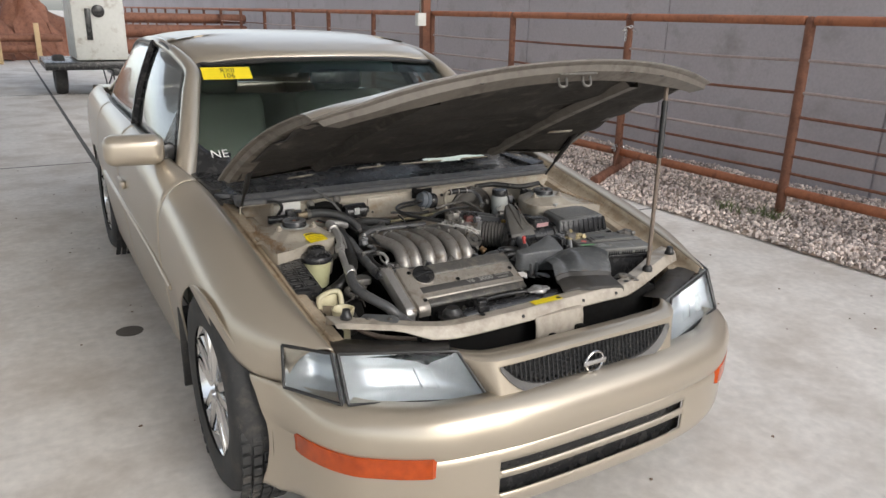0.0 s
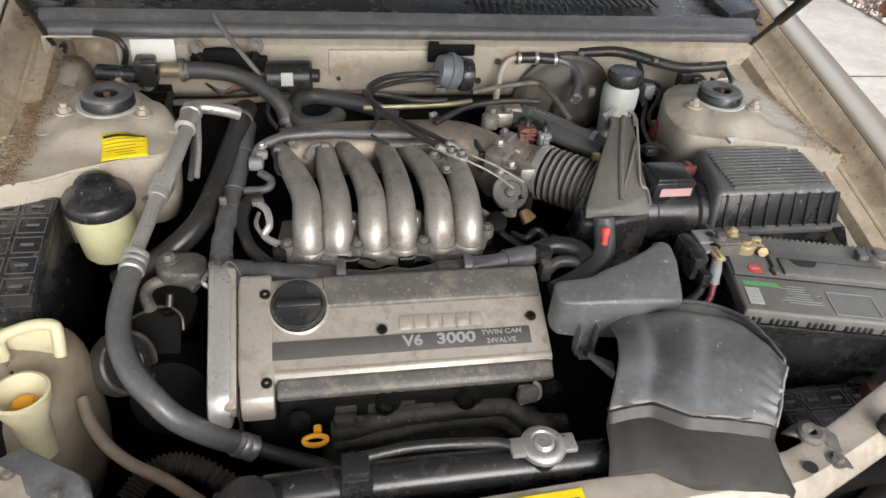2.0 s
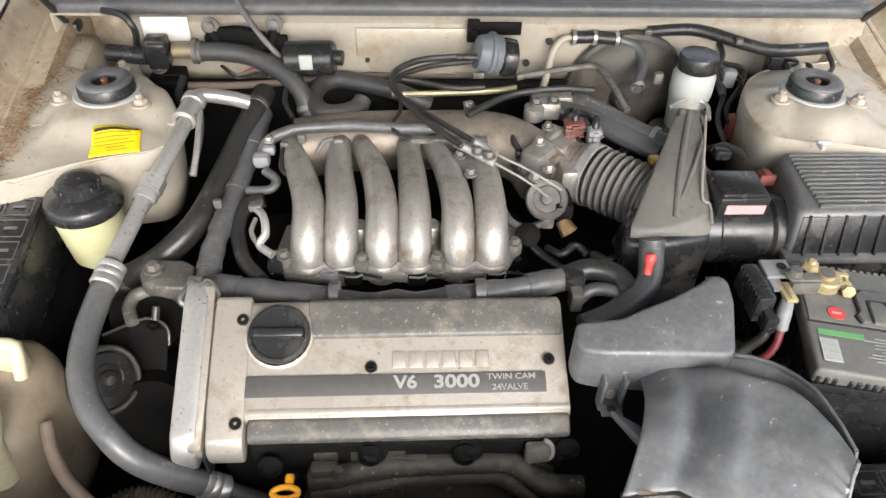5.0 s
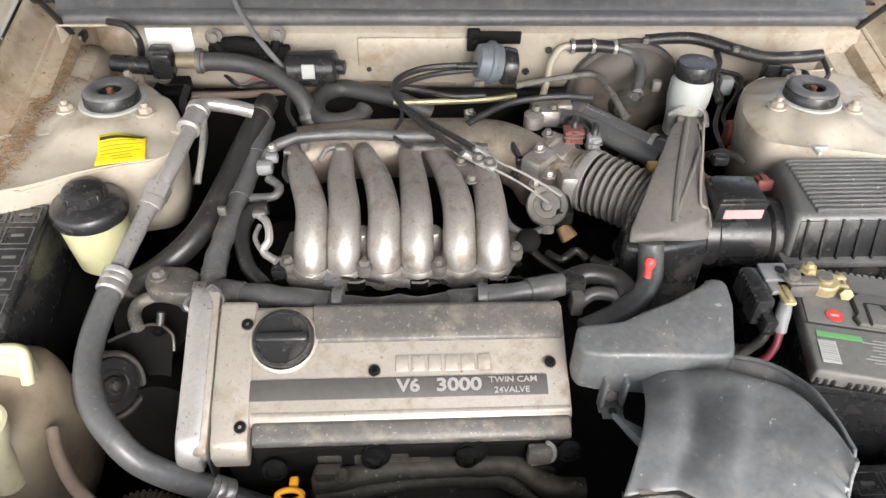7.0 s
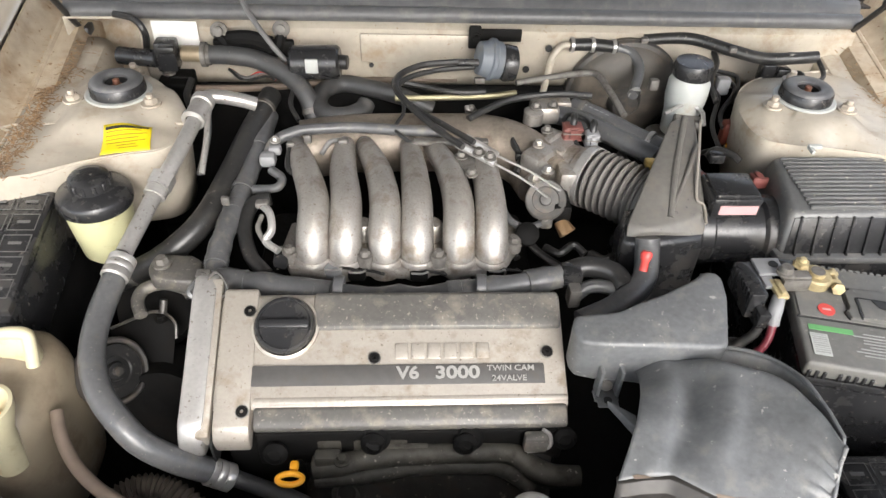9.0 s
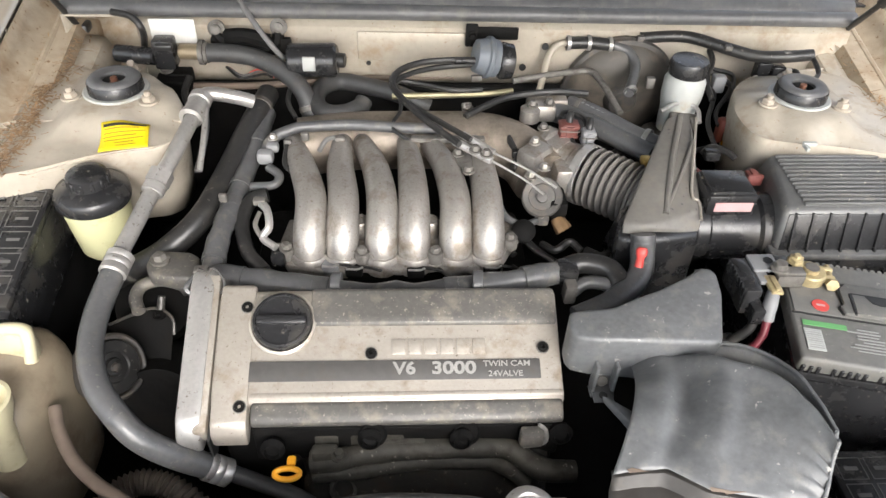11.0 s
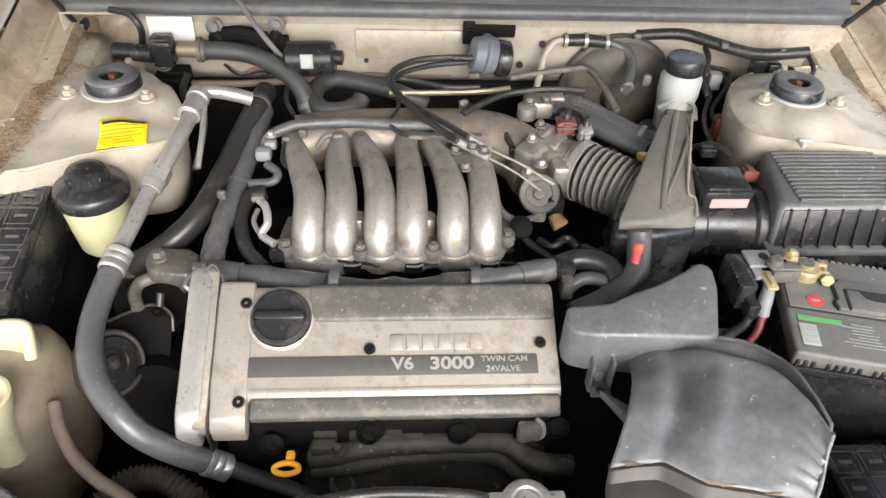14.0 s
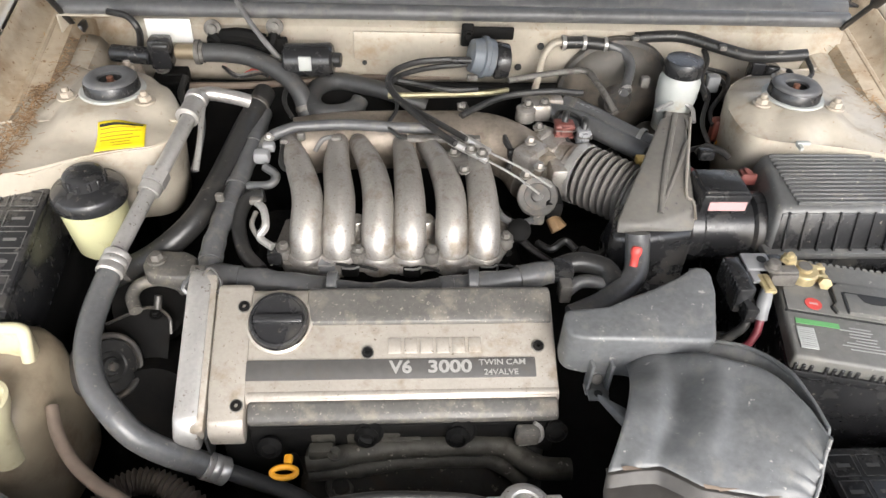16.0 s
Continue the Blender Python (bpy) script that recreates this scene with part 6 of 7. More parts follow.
# ---- small fittings of the bay ----
M_WIREGREY = material("grey_cable_sheath", (.16, .155, .15), .55, vary=.15, grain=100, patch=20)
M_BROWNRED = material("brown_red_plug", (.13, .042, .034), .45, vary=.15)
M_PLUGGREY = material("grey_plug", (.21, .21, .215), .5, vary=.12)
M_BLUEGREY = material("blue_grey_plastic", (.13, .145, .165), .5, vary=.15, grain=80, patch=14, dirt=(.2, .19, .17), dirt_amount=.3)


def band(p, axis, r, w=.008):
    return lathe([(r, 0), (r + .002, .0005), (r + .002, w), (r, w + .0005)], 20, p, axis)


# wiper motor on the firewall
wm = thing("wiper_motor", (-.25, .285, .74), "black wiper motor on a bracket with silver bolts", "wiper motor")
part("motor", rod((-0.3003, 0.262, 0.7884), (-0.2206, 0.258, 0.7918), .027, seg=24), M_PLASTIC, wm)
part("label", box((-0.2641, 0.2325, 0.7964), (.020, .004, .024), .001), M_MILK, wm, "scuffed silver label")
part("end_cap", rod((-0.2224, 0.258, 0.7918), (-0.2078, 0.256, 0.7917), .012, seg=16), M_RUBBER, wm)
part("bracket", merge(tube([(-0.4208, 0.298, 0.8229), (-0.4039, 0.288, 0.8061), (-0.3712, 0.285, 0.7917), (-0.3245, 0.288, 0.8019), (-0.3161, 0.298, 0.8273)], .010, 8), box((-0.3617, 0.29, 0.7992), (.13, .012, .030), .004)), M_DARK, wm)
part("crank", tube([(-0.4, 0.29, 0.8148), (-0.3658, 0.28, 0.821), (-0.3313, 0.28, 0.8113)], .012, 8), M_DARK, wm)
for p in ((-0.4154, 0.296, 0.8256), (-0.3155, 0.296, 0.8301)):
    part("bolt", merge(lathe([(0, 0), (.014, 0), (.014, .005), (.008, .007), (.008, .013), (.004, .014), (0, .014)], 20, p, (0, -1, .25))), M_STEEL, wm)
single("paper_label", box((-0.4871, 0.3005, 0.8182), (.072, .002, .040)), M_WHITE, "worn white paper label on the firewall", "label")
hose("washer_tube", [(-0.3846, 0.34, 0.866), (-0.3652, 0.3049, 0.85), (-0.336, 0.2731, 0.822), (-0.3096, 0.27, 0.7866)], .0045, M_WIREGREY, "thin grey washer tube", "tube", 8)
hose("thin_hose", [(-0.5732, 0.29, 0.8528), (-0.5408, 0.28, 0.8495), (-0.5264, 0.275, 0.8285), (-0.5433, 0.3078, 0.78)], .0055, M_RUBBER, "thin black rubber hose", "hose", 8)
# heater valve with brass fitting
hv = thing("heater_valve", (-0.5393, 0.368, 0.72), "black heater valve with a brass fitting", "valve")
part("valve_body", merge(box((-0.497, 0.2709, 0.795), (.034, .03, .05), .005), rod((-0.5774, 0.2762, 0.79), (-0.5104, 0.2609, 0.792), .014)), M_PLASTIC, hv)
part("lever", box((-0.4852, 0.2328, 0.822), (.026, .012, .010), .003), M_RUBBER, hv)
part("brass_fitting", rod((-0.4741, 0.2705, 0.797), (-0.4378, 0.268, 0.797), .0125, seg=14), material("dull_brass", (.30, .24, .16), .45, .5, vary=.2), hv)
part("clamp", band((-0.4423, 0.2681, 0.797), (1, 0, 0), .018), M_STEEL, hv)
part("bracket", merge(box((-0.4907, 0.2556, 0.755), (.05, .035, .008), .002), box((-0.4825, 0.2732, 0.748), (.040, .03, .03), .004)), M_DARK, hv)
for p in ((-0.548, 0.266, 0.782), (-0.4994, 0.2638, 0.765)):
    part("bolt", bolt(p, .007, .01), M_STEEL, hv)
for k, (c, o) in enumerate(((M_RED, 0), (M_WIREGREY, 1), (M_TANHOSE, 2), (M_RUBBER, 3))):
    hose("wire", [Vector((-0.4021, 0.2787, 0.765)) + Vector((0, -.005 * o, .003 * o)), Vector((-0.3759, 0.2561, 0.762)) + Vector((0, -.004 * o, .003 * (o % 2))), Vector((-0.356, 0.276, 0.762)) + Vector((.004 * o, -.004 * o, 0)), Vector((-0.3285, 0.2593, 0.758)) + Vector((0, -.003 * o, .002 * o))], .0024, c, "thin coloured wire in a loose bundle", "wire", 6)
hose("firewall_pipe", [(-0.4708, 0.2704, 0.735), (-0.3783, 0.2729, 0.735), (-0.2577, 0.2915, 0.735), (-0.133, 0.3106, 0.735), (-0.025, 0.3134, 0.735)], .006, M_TANHOSE, "brown dusty pipe along the firewall", "pipe", 8)
hose("fuel_pipe", [(-0.1324, 0.2302, 0.742), (-0.049, 0.2291, 0.745), (0.0262, 0.2357, 0.745), (0.0699, 0.2469, 0.745)], .0052, material("olive_steel_pipe", (.30, .27, .17), .4, .6), "olive steel fuel pipe", "pipe", 8)

# vacuum actuator and control cables
va = thing("vacuum_actuator", (0.0516, 0.3272, 0.72), "blue-grey round vacuum actuator on a bracket", "actuator")
part("drum", lathe([(0, -.012), (.022, -.012), (.030, -.006), (.031, .004), (.034, .006), (.034, .012), (.030, .014), (.026, .030), (.012, .034), (0, .034)], 36, (0.0322, 0.2543, 0.8), (-.95, -.12, .2)), M_BLUEGREY, va)
part("rear_drum", lathe([(0, 0), (.027, 0), (.030, .006), (.028, .022), (.018, .026), (0, .026)], 36, (0.0412, 0.2501, 0.798), (.95, .1, -.1)), M_PLASTIC, va)
part("bracket", merge(box((0.0345, 0.292, 0.8259), (.085, .006, .022), .003), box((-0.0009, 0.29, 0.823), (.02, .006, .04), .003), bolt((0.0006, 0.286, 0.8238), .006, .006, (0, -1, 0))), M_DARK, va)
part("nozzle", rod((0.0031, 0.2379, 0.803), (-0.0319, 0.2319, 0.806), .006), M_PLASTIC, va)
part("clip", merge(box((0.0058, 0.2328, 0.775), (.018, .008, .010), .002)), M_STEEL, va)
for name, pts, r in (("control_cable", [(-0.0318, 0.2339, 0.806), (-0.086, 0.2245, 0.805), (-0.1218, 0.1996, 0.802), (-0.1305, 0.1661, 0.798), (-0.1121, 0.1236, 0.792), (-0.0738, 0.0672, 0.786), (-0.0361, 0.0223, 0.782)], .0052),
                     ("control_cable", [(-0.0037, 0.2405, 0.795), (-0.0681, 0.2251, 0.795), (-0.1167, 0.1944, 0.795), (-0.1273, 0.1632, 0.79), (-0.1013, 0.1225, 0.785), (-0.0612, 0.0768, 0.785), (-0.0193, 0.034, 0.782)], .0045),
                     ("control_cable", [(-0.1367, 0.2169, 0.78), (-0.0865, 0.2106, 0.775), (-0.0331, 0.1965, 0.772), (0.0126, 0.2035, 0.77)], .0045),
                     ("control_cable", [(0.184, 0.1932, 0.77), (0.131, 0.2017, 0.768), (0.057, 0.1915, 0.764), (0.0094, 0.1628, 0.76), (-0.0185, 0.1422, 0.756)], .0055)):
    hose(name, pts, r, M_RUBBER, "black sheathed control cable", "cable", 8)
cb = thing("cable_bracket", (-0.0105, 0.1027, 0.7), "steel cable bracket with bolts and adjusters", "bracket")
part("plate", hull([(-0.0457, 0.0484, 0.752), (0.0029, 0.0412, 0.752), (-0.0275, -0.0073, 0.748), (-0.0035, 0.0136, 0.748), (-0.045, 0.0579, 0.746), (0.0041, 0.0507, 0.746), (-0.0266, 0.0016, 0.742), (-0.0023, 0.0227, 0.742)], .001), M_STEEL, cb)
part("adjuster", rod((-0.043, 0.0366, 0.778), (0.009, 0.0043, 0.766), .0062, seg=8), M_BRIGHT, cb)
part("adjuster", rod((-0.03, 0.0514, 0.78), (0.0138, 0.0216, 0.768), .0058, seg=8), M_BRIGHT, cb)
for p in ((-0.0356, 0.0405, 0.753), (-0.0241, -0.0021, 0.752), (-0.0142, 0.0154, 0.775), (0.0012, 0.0096, 0.772)):
    part("bolt", bolt(p, .006, .008), M_STEEL, cb)
part("cable_wire", tube([(0.009, 0.0043, 0.766), (0.048, -0.0194, 0.755), (0.0811, -0.0323, 0.735)], .0018, 6), M_BRIGHT, cb)
part("cable_wire", tube([(0.0138, 0.0216, 0.768), (0.0581, -0.0015, 0.757), (0.1009, -0.0207, 0.738)], .0018, 6), M_BRIGHT, cb)
part("idle_lever", merge(box((-0.0479, 0.0827, 0.752), (.11, .012, .008), .002), box((-0.0856, 0.0803, 0.752), (.05, .010, .005), .002)), M_STEEL, cb)

# pipes to the right of the actuator
hose("vapour_pipe", [(0.1118, 0.2328, 0.752), (0.1221, 0.2617, 0.768), (0.1307, 0.2833, 0.79), (0.1472, 0.2963, 0.806), (0.1697, 0.3005, 0.808)], .0058, M_BAY, "beige painted steel vapour pipe", "pipe", 10)
vh = thing("vapour_hose", (0.2174, 0.3225, 0.79), "short black hose with steel clamps", "hose")
part("hose", tube([(0.1617, 0.2984, 0.808), (0.1997, 0.298, 0.809), (0.2414, 0.2909, 0.808)], .0105, 14), M_RUBBER, vh)
part("hose_end", tube([(0.2414, 0.2909, 0.808), (0.2666, 0.2819, 0.8), (0.2743, 0.256, 0.785), (0.2521, 0.1999, 0.768)], .0085, 12), M_HOSE, vh)
for p in ((0.1617, 0.2984, 0.808), (0.1959, 0.298, 0.809), (0.2314, 0.2933, 0.808)):
    part("clamp", band(p, (1, 0, 0), .0108, .006), M_BRIGHT, vh)
part("clamp", band((0.256, 0.2095, 0.77), (.2, -.8, -.3), .009, .006), M_BRIGHT, vh)
hose("steel_pipe", [(0.068, 0.2439, 0.765), (0.1214, 0.2575, 0.768), (0.1757, 0.2694, 0.77), (0.2054, 0.269, 0.77), (0.218, 0.2278, 0.766), (0.233, 0.1627, 0.752)], .0055, M_STEEL, "bent bare steel pipe", "pipe", 10)
hose("wiring_harness", [(0.2872, 0.3063, 0.815), (0.3356, 0.3082, 0.818), (0.3777, 0.3032, 0.818), (0.4328, 0.2757, 0.812), (0.4752, 0.2579, 0.808), (0.518, 0.2487, 0.812), (0.5654, 0.2502, 0.815)], .010, M_RUBBER, "black wrapped wiring loom along the firewall", "wiring harness")
for p in ((0.2836, 0.2901, 0.822), (0.4257, 0.2622, 0.82), (0.5206, 0.2484, 0.818)):
    single("loom_clip", box(p, (.012, .010, .009), .002), M_COVERGREY, "small steel loom clip", "clip", "loom clips")
for p, r in (((0.1265, 0.3, 0.8004), .006), ((0.0917, 0.3, 0.7619), .006), ((-0.1721, 0.3, 0.7665), .004)):
    single("firewall_hole", lathe([(0, 0), (r, 0), (r, .002), (0, .002)], 14, p, (0, -1, 0)), M_INK, "small round hole in the firewall", "hole", "firewall holes")
hs = thing("coolant_hose", (0.2439, 0.2009, 0.7), "grey printed coolant hose with clamps", "hose")
part("hose", tube([(0.1604, 0.2156, 0.738), (0.1963, 0.1849, 0.738), (0.2398, 0.1339, 0.736), (0.2841, 0.091, 0.733)], .0155, 16), M_HOSE, hs)
for k in range(11):
    f = .12 + .06 * k
    p = Vector((0.1604, 0.2156, 0.738)).lerp(Vector((0.2841, 0.091, 0.733)), f)
    part("print_bar", box(p + Vector((.002, -.004, .0152)), (.007, .0035, .0012), 0, 1, Matrix.Rotation(radians(-42), 4, "Z")), M_PLUGGREY, hs)
part("clamp", band((0.2619, 0.1147, 0.735), (.7, -.6, 0), .0158, .008), M_BRIGHT, hs)
part("clamp", band((0.1723, 0.204, 0.738), (.7, -.6, 0), .0158, .008), M_STEEL, hs)
hose("branch_hose", [(0.208, 0.106, 0.7), (0.2393, 0.1273, 0.705), (0.2685, 0.1129, 0.7), (0.2909, 0.0961, 0.7)], .008, M_RUBBER, "thin black coolant hose", "hose", 10)

# sensors round the throttle
for p, sz, mt, lb in (((0.1429, 0.1256, 0.745), (.032, .026, .026), M_BROWNRED, "brown-red electric plug on the throttle"), ((0.1707, 0.1081, 0.742), (.022, .022, .028), M_PLUGGREY, "pale grey electric plug on the throttle"),
                      ((0.3952, 0.3507, 0.7), (.03, .03, .02), M_DARK, "black electric plug near the brake cylinder")):
    e = thing("sensor_plug", p, lb, "electric plug", "electric plugs")
    c = Vector(p)
    w, d, h = sz
    part("shell", merge(box(c, (w * .86, d * .9, h), .004), box(c + Vector((0, 0, h * .30)), (w, d, h * .26), .003), box(c - Vector((0, 0, h * .32)), (w * .95, d, h * .2), .003)), mt, e)
    part("latch", box(c + Vector((0, -d * .5, h * .1)), (w * .35, .004, h * .6), .001), mt, e)
    part("wire_clip", tube([c + Vector(q) for q in ((-w * .5, -d * .48, h * .12), (0, -d * .6, h * .16), (w * .5, -d * .48, h * .12), (w * .52, 0, h * .12))], .0011, 6), M_STEEL, e)
    part("boot", tube([c + Vector((0, 0, h * .4)), c + Vector((.002, .008, h * .75)), c + Vector((.006, .022, h * .6))], .0055, 10), M_RUBBER, e)
iv = thing("idle_valve", (0.1179, 0.2507, 0.7), "dirty aluminium idle valve with bolts", "valve")
part("body", merge(box((0.1085, 0.1885, 0.745), (.045, .04, .03), .006), box((0.1405, 0.2124, 0.742), (.03, .03, .026), .005), lathe([(.016, 0), (.016, .02), (.010, .024), (0, .024)], 18, (0.0885, 0.1703, 0.735))), M_ALU, iv)
for p in ((0.09, 0.1669, 0.762), (0.1177, 0.1719, 0.762), (0.1022, 0.1212, 0.748), (-0.0103, 0.1869, 0.745), (-0.0303, 0.1548, 0.74)):
    part("bolt", bolt(p, .006, .008), M_STEEL, iv)
part("pipe_stub", rod((-0.0102, 0.1809, 0.73), (-0.0129, 0.1926, 0.752), .008), M_ALU, iv)
part("flange", merge(box((0.0839, 0.0728, 0.728), (.035, .05, .035), .006, 2, Matrix.Rotation(radians(-45), 4, "Z")), bolt((0.0824, 0.077, 0.75), .006, .008), bolt((0.0887, 0.0206, 0.742), .006, .008), bolt((0.0682, 0.0098, 0.735), .006, .008)), M_ALU, iv)
wv = thing("vacuum_valve", (0.0691, -0.0003, 0.64), "small dark vacuum valve with rubber pipes", "valve")
part("cap", lathe([(0, 0), (.015, 0), (.017, .004), (.017, .014), (.012, .018), (0, .018)], 24, (0.0565, -0.0403, 0.672), (0, -.6, .8)), M_DARK, wv)
part("pipe", tube([(0.0567, -0.0418, 0.668), (0.0745, -0.0644, 0.66), (0.1014, -0.0958, 0.66)], .0055, 8), M_RUBBER, wv)
part("pipe", tube([(0.0429, -0.0217, 0.668), (0.0359, -0.0506, 0.66), (0.042, -0.07, 0.655)], .0055, 8), M_RUBBER, wv)
single("brass_sensor", rod((0.1223, -0.0229, 0.662), (0.1104, -0.0096, 0.676), .013, .010, 8), material("rusty_brass", (.30, .19, .10), .5, .5, vary=.25), "rusty brass temperature sensor", "sensor")
single("throttle_lever", box((0.1119, 0.0091, 0.69), (.028, .05, .03), .008), M_DARK, "dark throttle lever under the pulley", "lever")

# brake side clutter
ww = thing("fusible_link", (0.4492, 0.2175, 0.66), "orange-red fusible link with loose wires", "fuse holder")
part("holder", box((0.409, 0.1602, 0.725), (.024, .020, .042), .006), material("orange_red_plastic", (.17, .042, .026), .5, vary=.25), ww)
for k, pts in enumerate(([(0.4051, 0.2647, 0.775), (0.4318, 0.2637, 0.765), (0.4415, 0.2421, 0.755), (0.4041, 0.1926, 0.74), (0.3972, 0.1556, 0.735)], [(0.3861, 0.2436, 0.765), (0.4057, 0.2226, 0.755), (0.3819, 0.1649, 0.735), (0.3897, 0.1279, 0.71)], [(0.4204, 0.2856, 0.77), (0.4631, 0.288, 0.755), (0.4368, 0.2309, 0.74)], [(0.4049, 0.1449, 0.71), (0.4203, 0.1359, 0.71), (0.4275, 0.1545, 0.725)])):
    part("wire", tube(pts, .004, 8), M_RUBBER if k < 3 else M_ORANGE, ww)
part("plug", box((0.4168, 0.2431, 0.765), (.022, .018, .030), .004), M_PLUGGREY, ww)
single("hose_union", rod((0.3273, 0.1928, 0.725), (0.3715, 0.1827, 0.725), .013), M_STEEL, "dull steel pipe union below the brake reservoir", "pipe union")
hose("brake_pipe", [(0.3029, 0.1761, 0.75), (0.3398, 0.1944, 0.755), (0.3658, 0.1844, 0.75), (0.3639, 0.1565, 0.74)], .0035, M_BRIGHT, "thin steel brake pipe", "pipe", 8)
for p in ((0.4902, 0.2534, 0.785), (0.5141, 0.2488, 0.78)):
    single("relay", box(p, (.024, .022, .034), .004), M_PLASTIC, "small black relay by the strut tower", "relay", "relays")
hose("loose_wire", [(0.5654, 0.2502, 0.815), (0.5642, 0.2109, 0.8), (0.532, 0.1915, 0.795), (0.5294, 0.2216, 0.8), (0.513, 0.2384, 0.785)], .004, M_RUBBER, "loose black wire loop", "wire", 8)
st = thing("tower_sticker", (-.49, .04, .76), "yellow caution sticker on the strut tower", "sticker")
bpy.context.view_layer.update()


def on_tower(x, y, up):
    return Vector((x, y, towers[0].ray_cast((x, y, 1.2), (0, 0, -1))[1].z + up))


def sticker_patch(u0, u1, v0, v1, up):
    a, b, c, d = Vector((-.532, .052)), Vector((-.470, .060)), Vector((-.463, .014)), Vector((-.526, .002))
    rows = []
    for u in np.linspace(u0, u1, 9):
        rows.append([on_tower(*((a * (1 - u) + b * u) * (1 - v) + (d * (1 - u) + c * u) * v), up) for v in np.linspace(v0, v1, 7)])
    return skin(rows)


part("sheet", sticker_patch(0, 1, 0, 1, .0045), M_YELLOW, st, thin=.001)
M_FAINT = material("worn_brown_print", (.30, .22, .03), .6, vary=.1)
for k in range(7):
    u0, u1 = ((.05, .95), (.07, .8), (.06, .93), (.06, .75), (.08, .9), (.3, .7), (.35, .75))[k]
    part("print_bar", sticker_patch(u0, u1, .08 + .125 * k, .08 + .125 * k + (.08 if k == 0 else .035), .0058), M_INK if k == 0 else M_FAINT, st)
single("tower_mark", merge(box((0.4664, 0.0156, 0.79), (.020, .006, .006), .001), box((0.4596, 0.0099, 0.788), (.005, .016, .006), .001)), M_MILK, "small white stamped mark on the tower", "mark")

# left side of the engine
pb = thing("pump_bracket", (-0.4717, -0.0468, 0.56), "dirty steering pump bracket with a bolt", "bracket")
part("arm", prism([(-0.444, -0.139), (-0.453, -0.121), (-0.452, -0.101), (-0.440, -0.092), (-0.400, -0.095), (-0.385, -0.106), (-0.380, -0.135), (-0.392, -0.148), (-0.422, -0.144)], .022, .005, Matrix.Translation((0, 0, .664))), M_COVERGREY, pb)
part("bolt", merge(lathe([(0, 0), (.011, 0), (.011, .003), (0, .003)], 20, (-0.435, -0.114, 0.686)), bolt((-0.434, -0.116, 0.688), .0085, .010)), M_STEEL, pb)
part("belt_guard", tube([(-0.458, -0.167, 0.645), (-0.467, -0.145, 0.650), (-0.461, -0.128, 0.655), (-0.438, -0.122, 0.658), (-0.411, -0.127, 0.655), (-0.400, -0.135, 0.650)], .0085, 12), M_COVERGREY, pb)
part("pivot_stud", rod((-0.438, -0.149, 0.630), (-0.436, -0.138, 0.645), .005), M_DARKGREY, pb)
part("pump", lathe([(0, 0), (.05, 0), (.055, .006), (.055, .03), (0, .03)], 32, (-0.464, -0.0868, 0.57), (0, -.5, .9)), M_DARK, pb)
part("lug_plate", merge(hull([(-0.517, -0.1475, 0.6), (-0.4775, -0.1424, 0.615), (-0.4575, -0.1373, 0.62), (-0.4395, -0.1411, 0.62), (-0.4248, -0.1515, 0.615), (-0.4233, -0.1661, 0.6), (-0.4279, -0.2001, 0.56), (-0.4703, -0.1789, 0.56), (-0.5142, -0.1537, 0.59), (-0.4762, -0.1468, 0.57), (-0.441, -0.1572, 0.58)], .002), bolt((-0.4402, -0.1516, 0.622), .006, .006)), M_DARK, pb)
part("lug_edge", tube([(-0.5102, -0.1524, 0.606), (-0.4751, -0.1463, 0.62), (-0.4553, -0.1414, 0.625), (-0.4374, -0.1451, 0.625), (-0.4226, -0.1564, 0.62), (-0.4203, -0.1709, 0.605)], .0022, 6), M_DARKGREY, pb)
pl = thing("idler_pulley", (-0.5388, -0.1403, 0.5), "round dark belt pulley with a rim", "pulley")
PULLEY = ((-0.487, -0.220, 0.598), (.74, -.42, .52))
disc = part("disc", lathe([(0, .006), (.011, .006), (.013, .001), (.019, .001), (.021, .003), (.034, .003), (.036, .0), (.036, -.03), (0, -.03)], 40, *PULLEY), M_RUBBER, pl)
part("rim", lathe([(.0355, -.004), (.0375, .005), (.041, .006), (.044, .003), (.0445, -.022), (.0355, -.024)], 40, *PULLEY), M_DARKGREY, disc)
part("hub_bolt", lathe([(0, .012), (.006, .011), (.007, .006), (0, .006)], 6, *PULLEY), M_DARKGREY, disc)
ti = thing("tie_wires", (-0.3644, -0.1442, 0.68), "loop of silver wire on the timing cover", "wire")
part("loop", tube([(-0.362, -0.1927, 0.715), (-0.3454, -0.183, 0.735), (-0.3314, -0.1965, 0.725), (-0.3369, -0.2054, 0.715), (-0.3568, -0.1783, 0.722), (-0.3652, -0.1788, 0.73)], .0018, 6), M_DARKGREY, ti)
part("clip", box((-0.364, -0.1732, 0.722), (.018, .014, .009), .003), M_STEEL, ti)
part("tail", tube([(-0.3674, -0.1778, 0.72), (-0.38, -0.1918, 0.71), (-0.3676, -0.1965, 0.7)], .004, 6), M_HOSE, ti)
ij = thing("injector_bracket", (-0.3188, 0.0104, 0.64), "silver bracket and plugs beside the runners", "bracket")
part("strap", tube([(-0.3147, -0.035, 0.725), (-0.2999, -0.0547, 0.725), (-0.2959, -0.0751, 0.712), (-0.3038, -0.084, 0.7), (-0.2855, -0.0986, 0.695)], .0055, 8), M_BRIGHT, ij)
part("strap", tube([(-0.3111, -0.0514, 0.718), (-0.3145, -0.072, 0.71), (-0.2977, -0.09, 0.695), (-0.28, -0.088, 0.69)], .0035, 8), M_STEEL, ij)
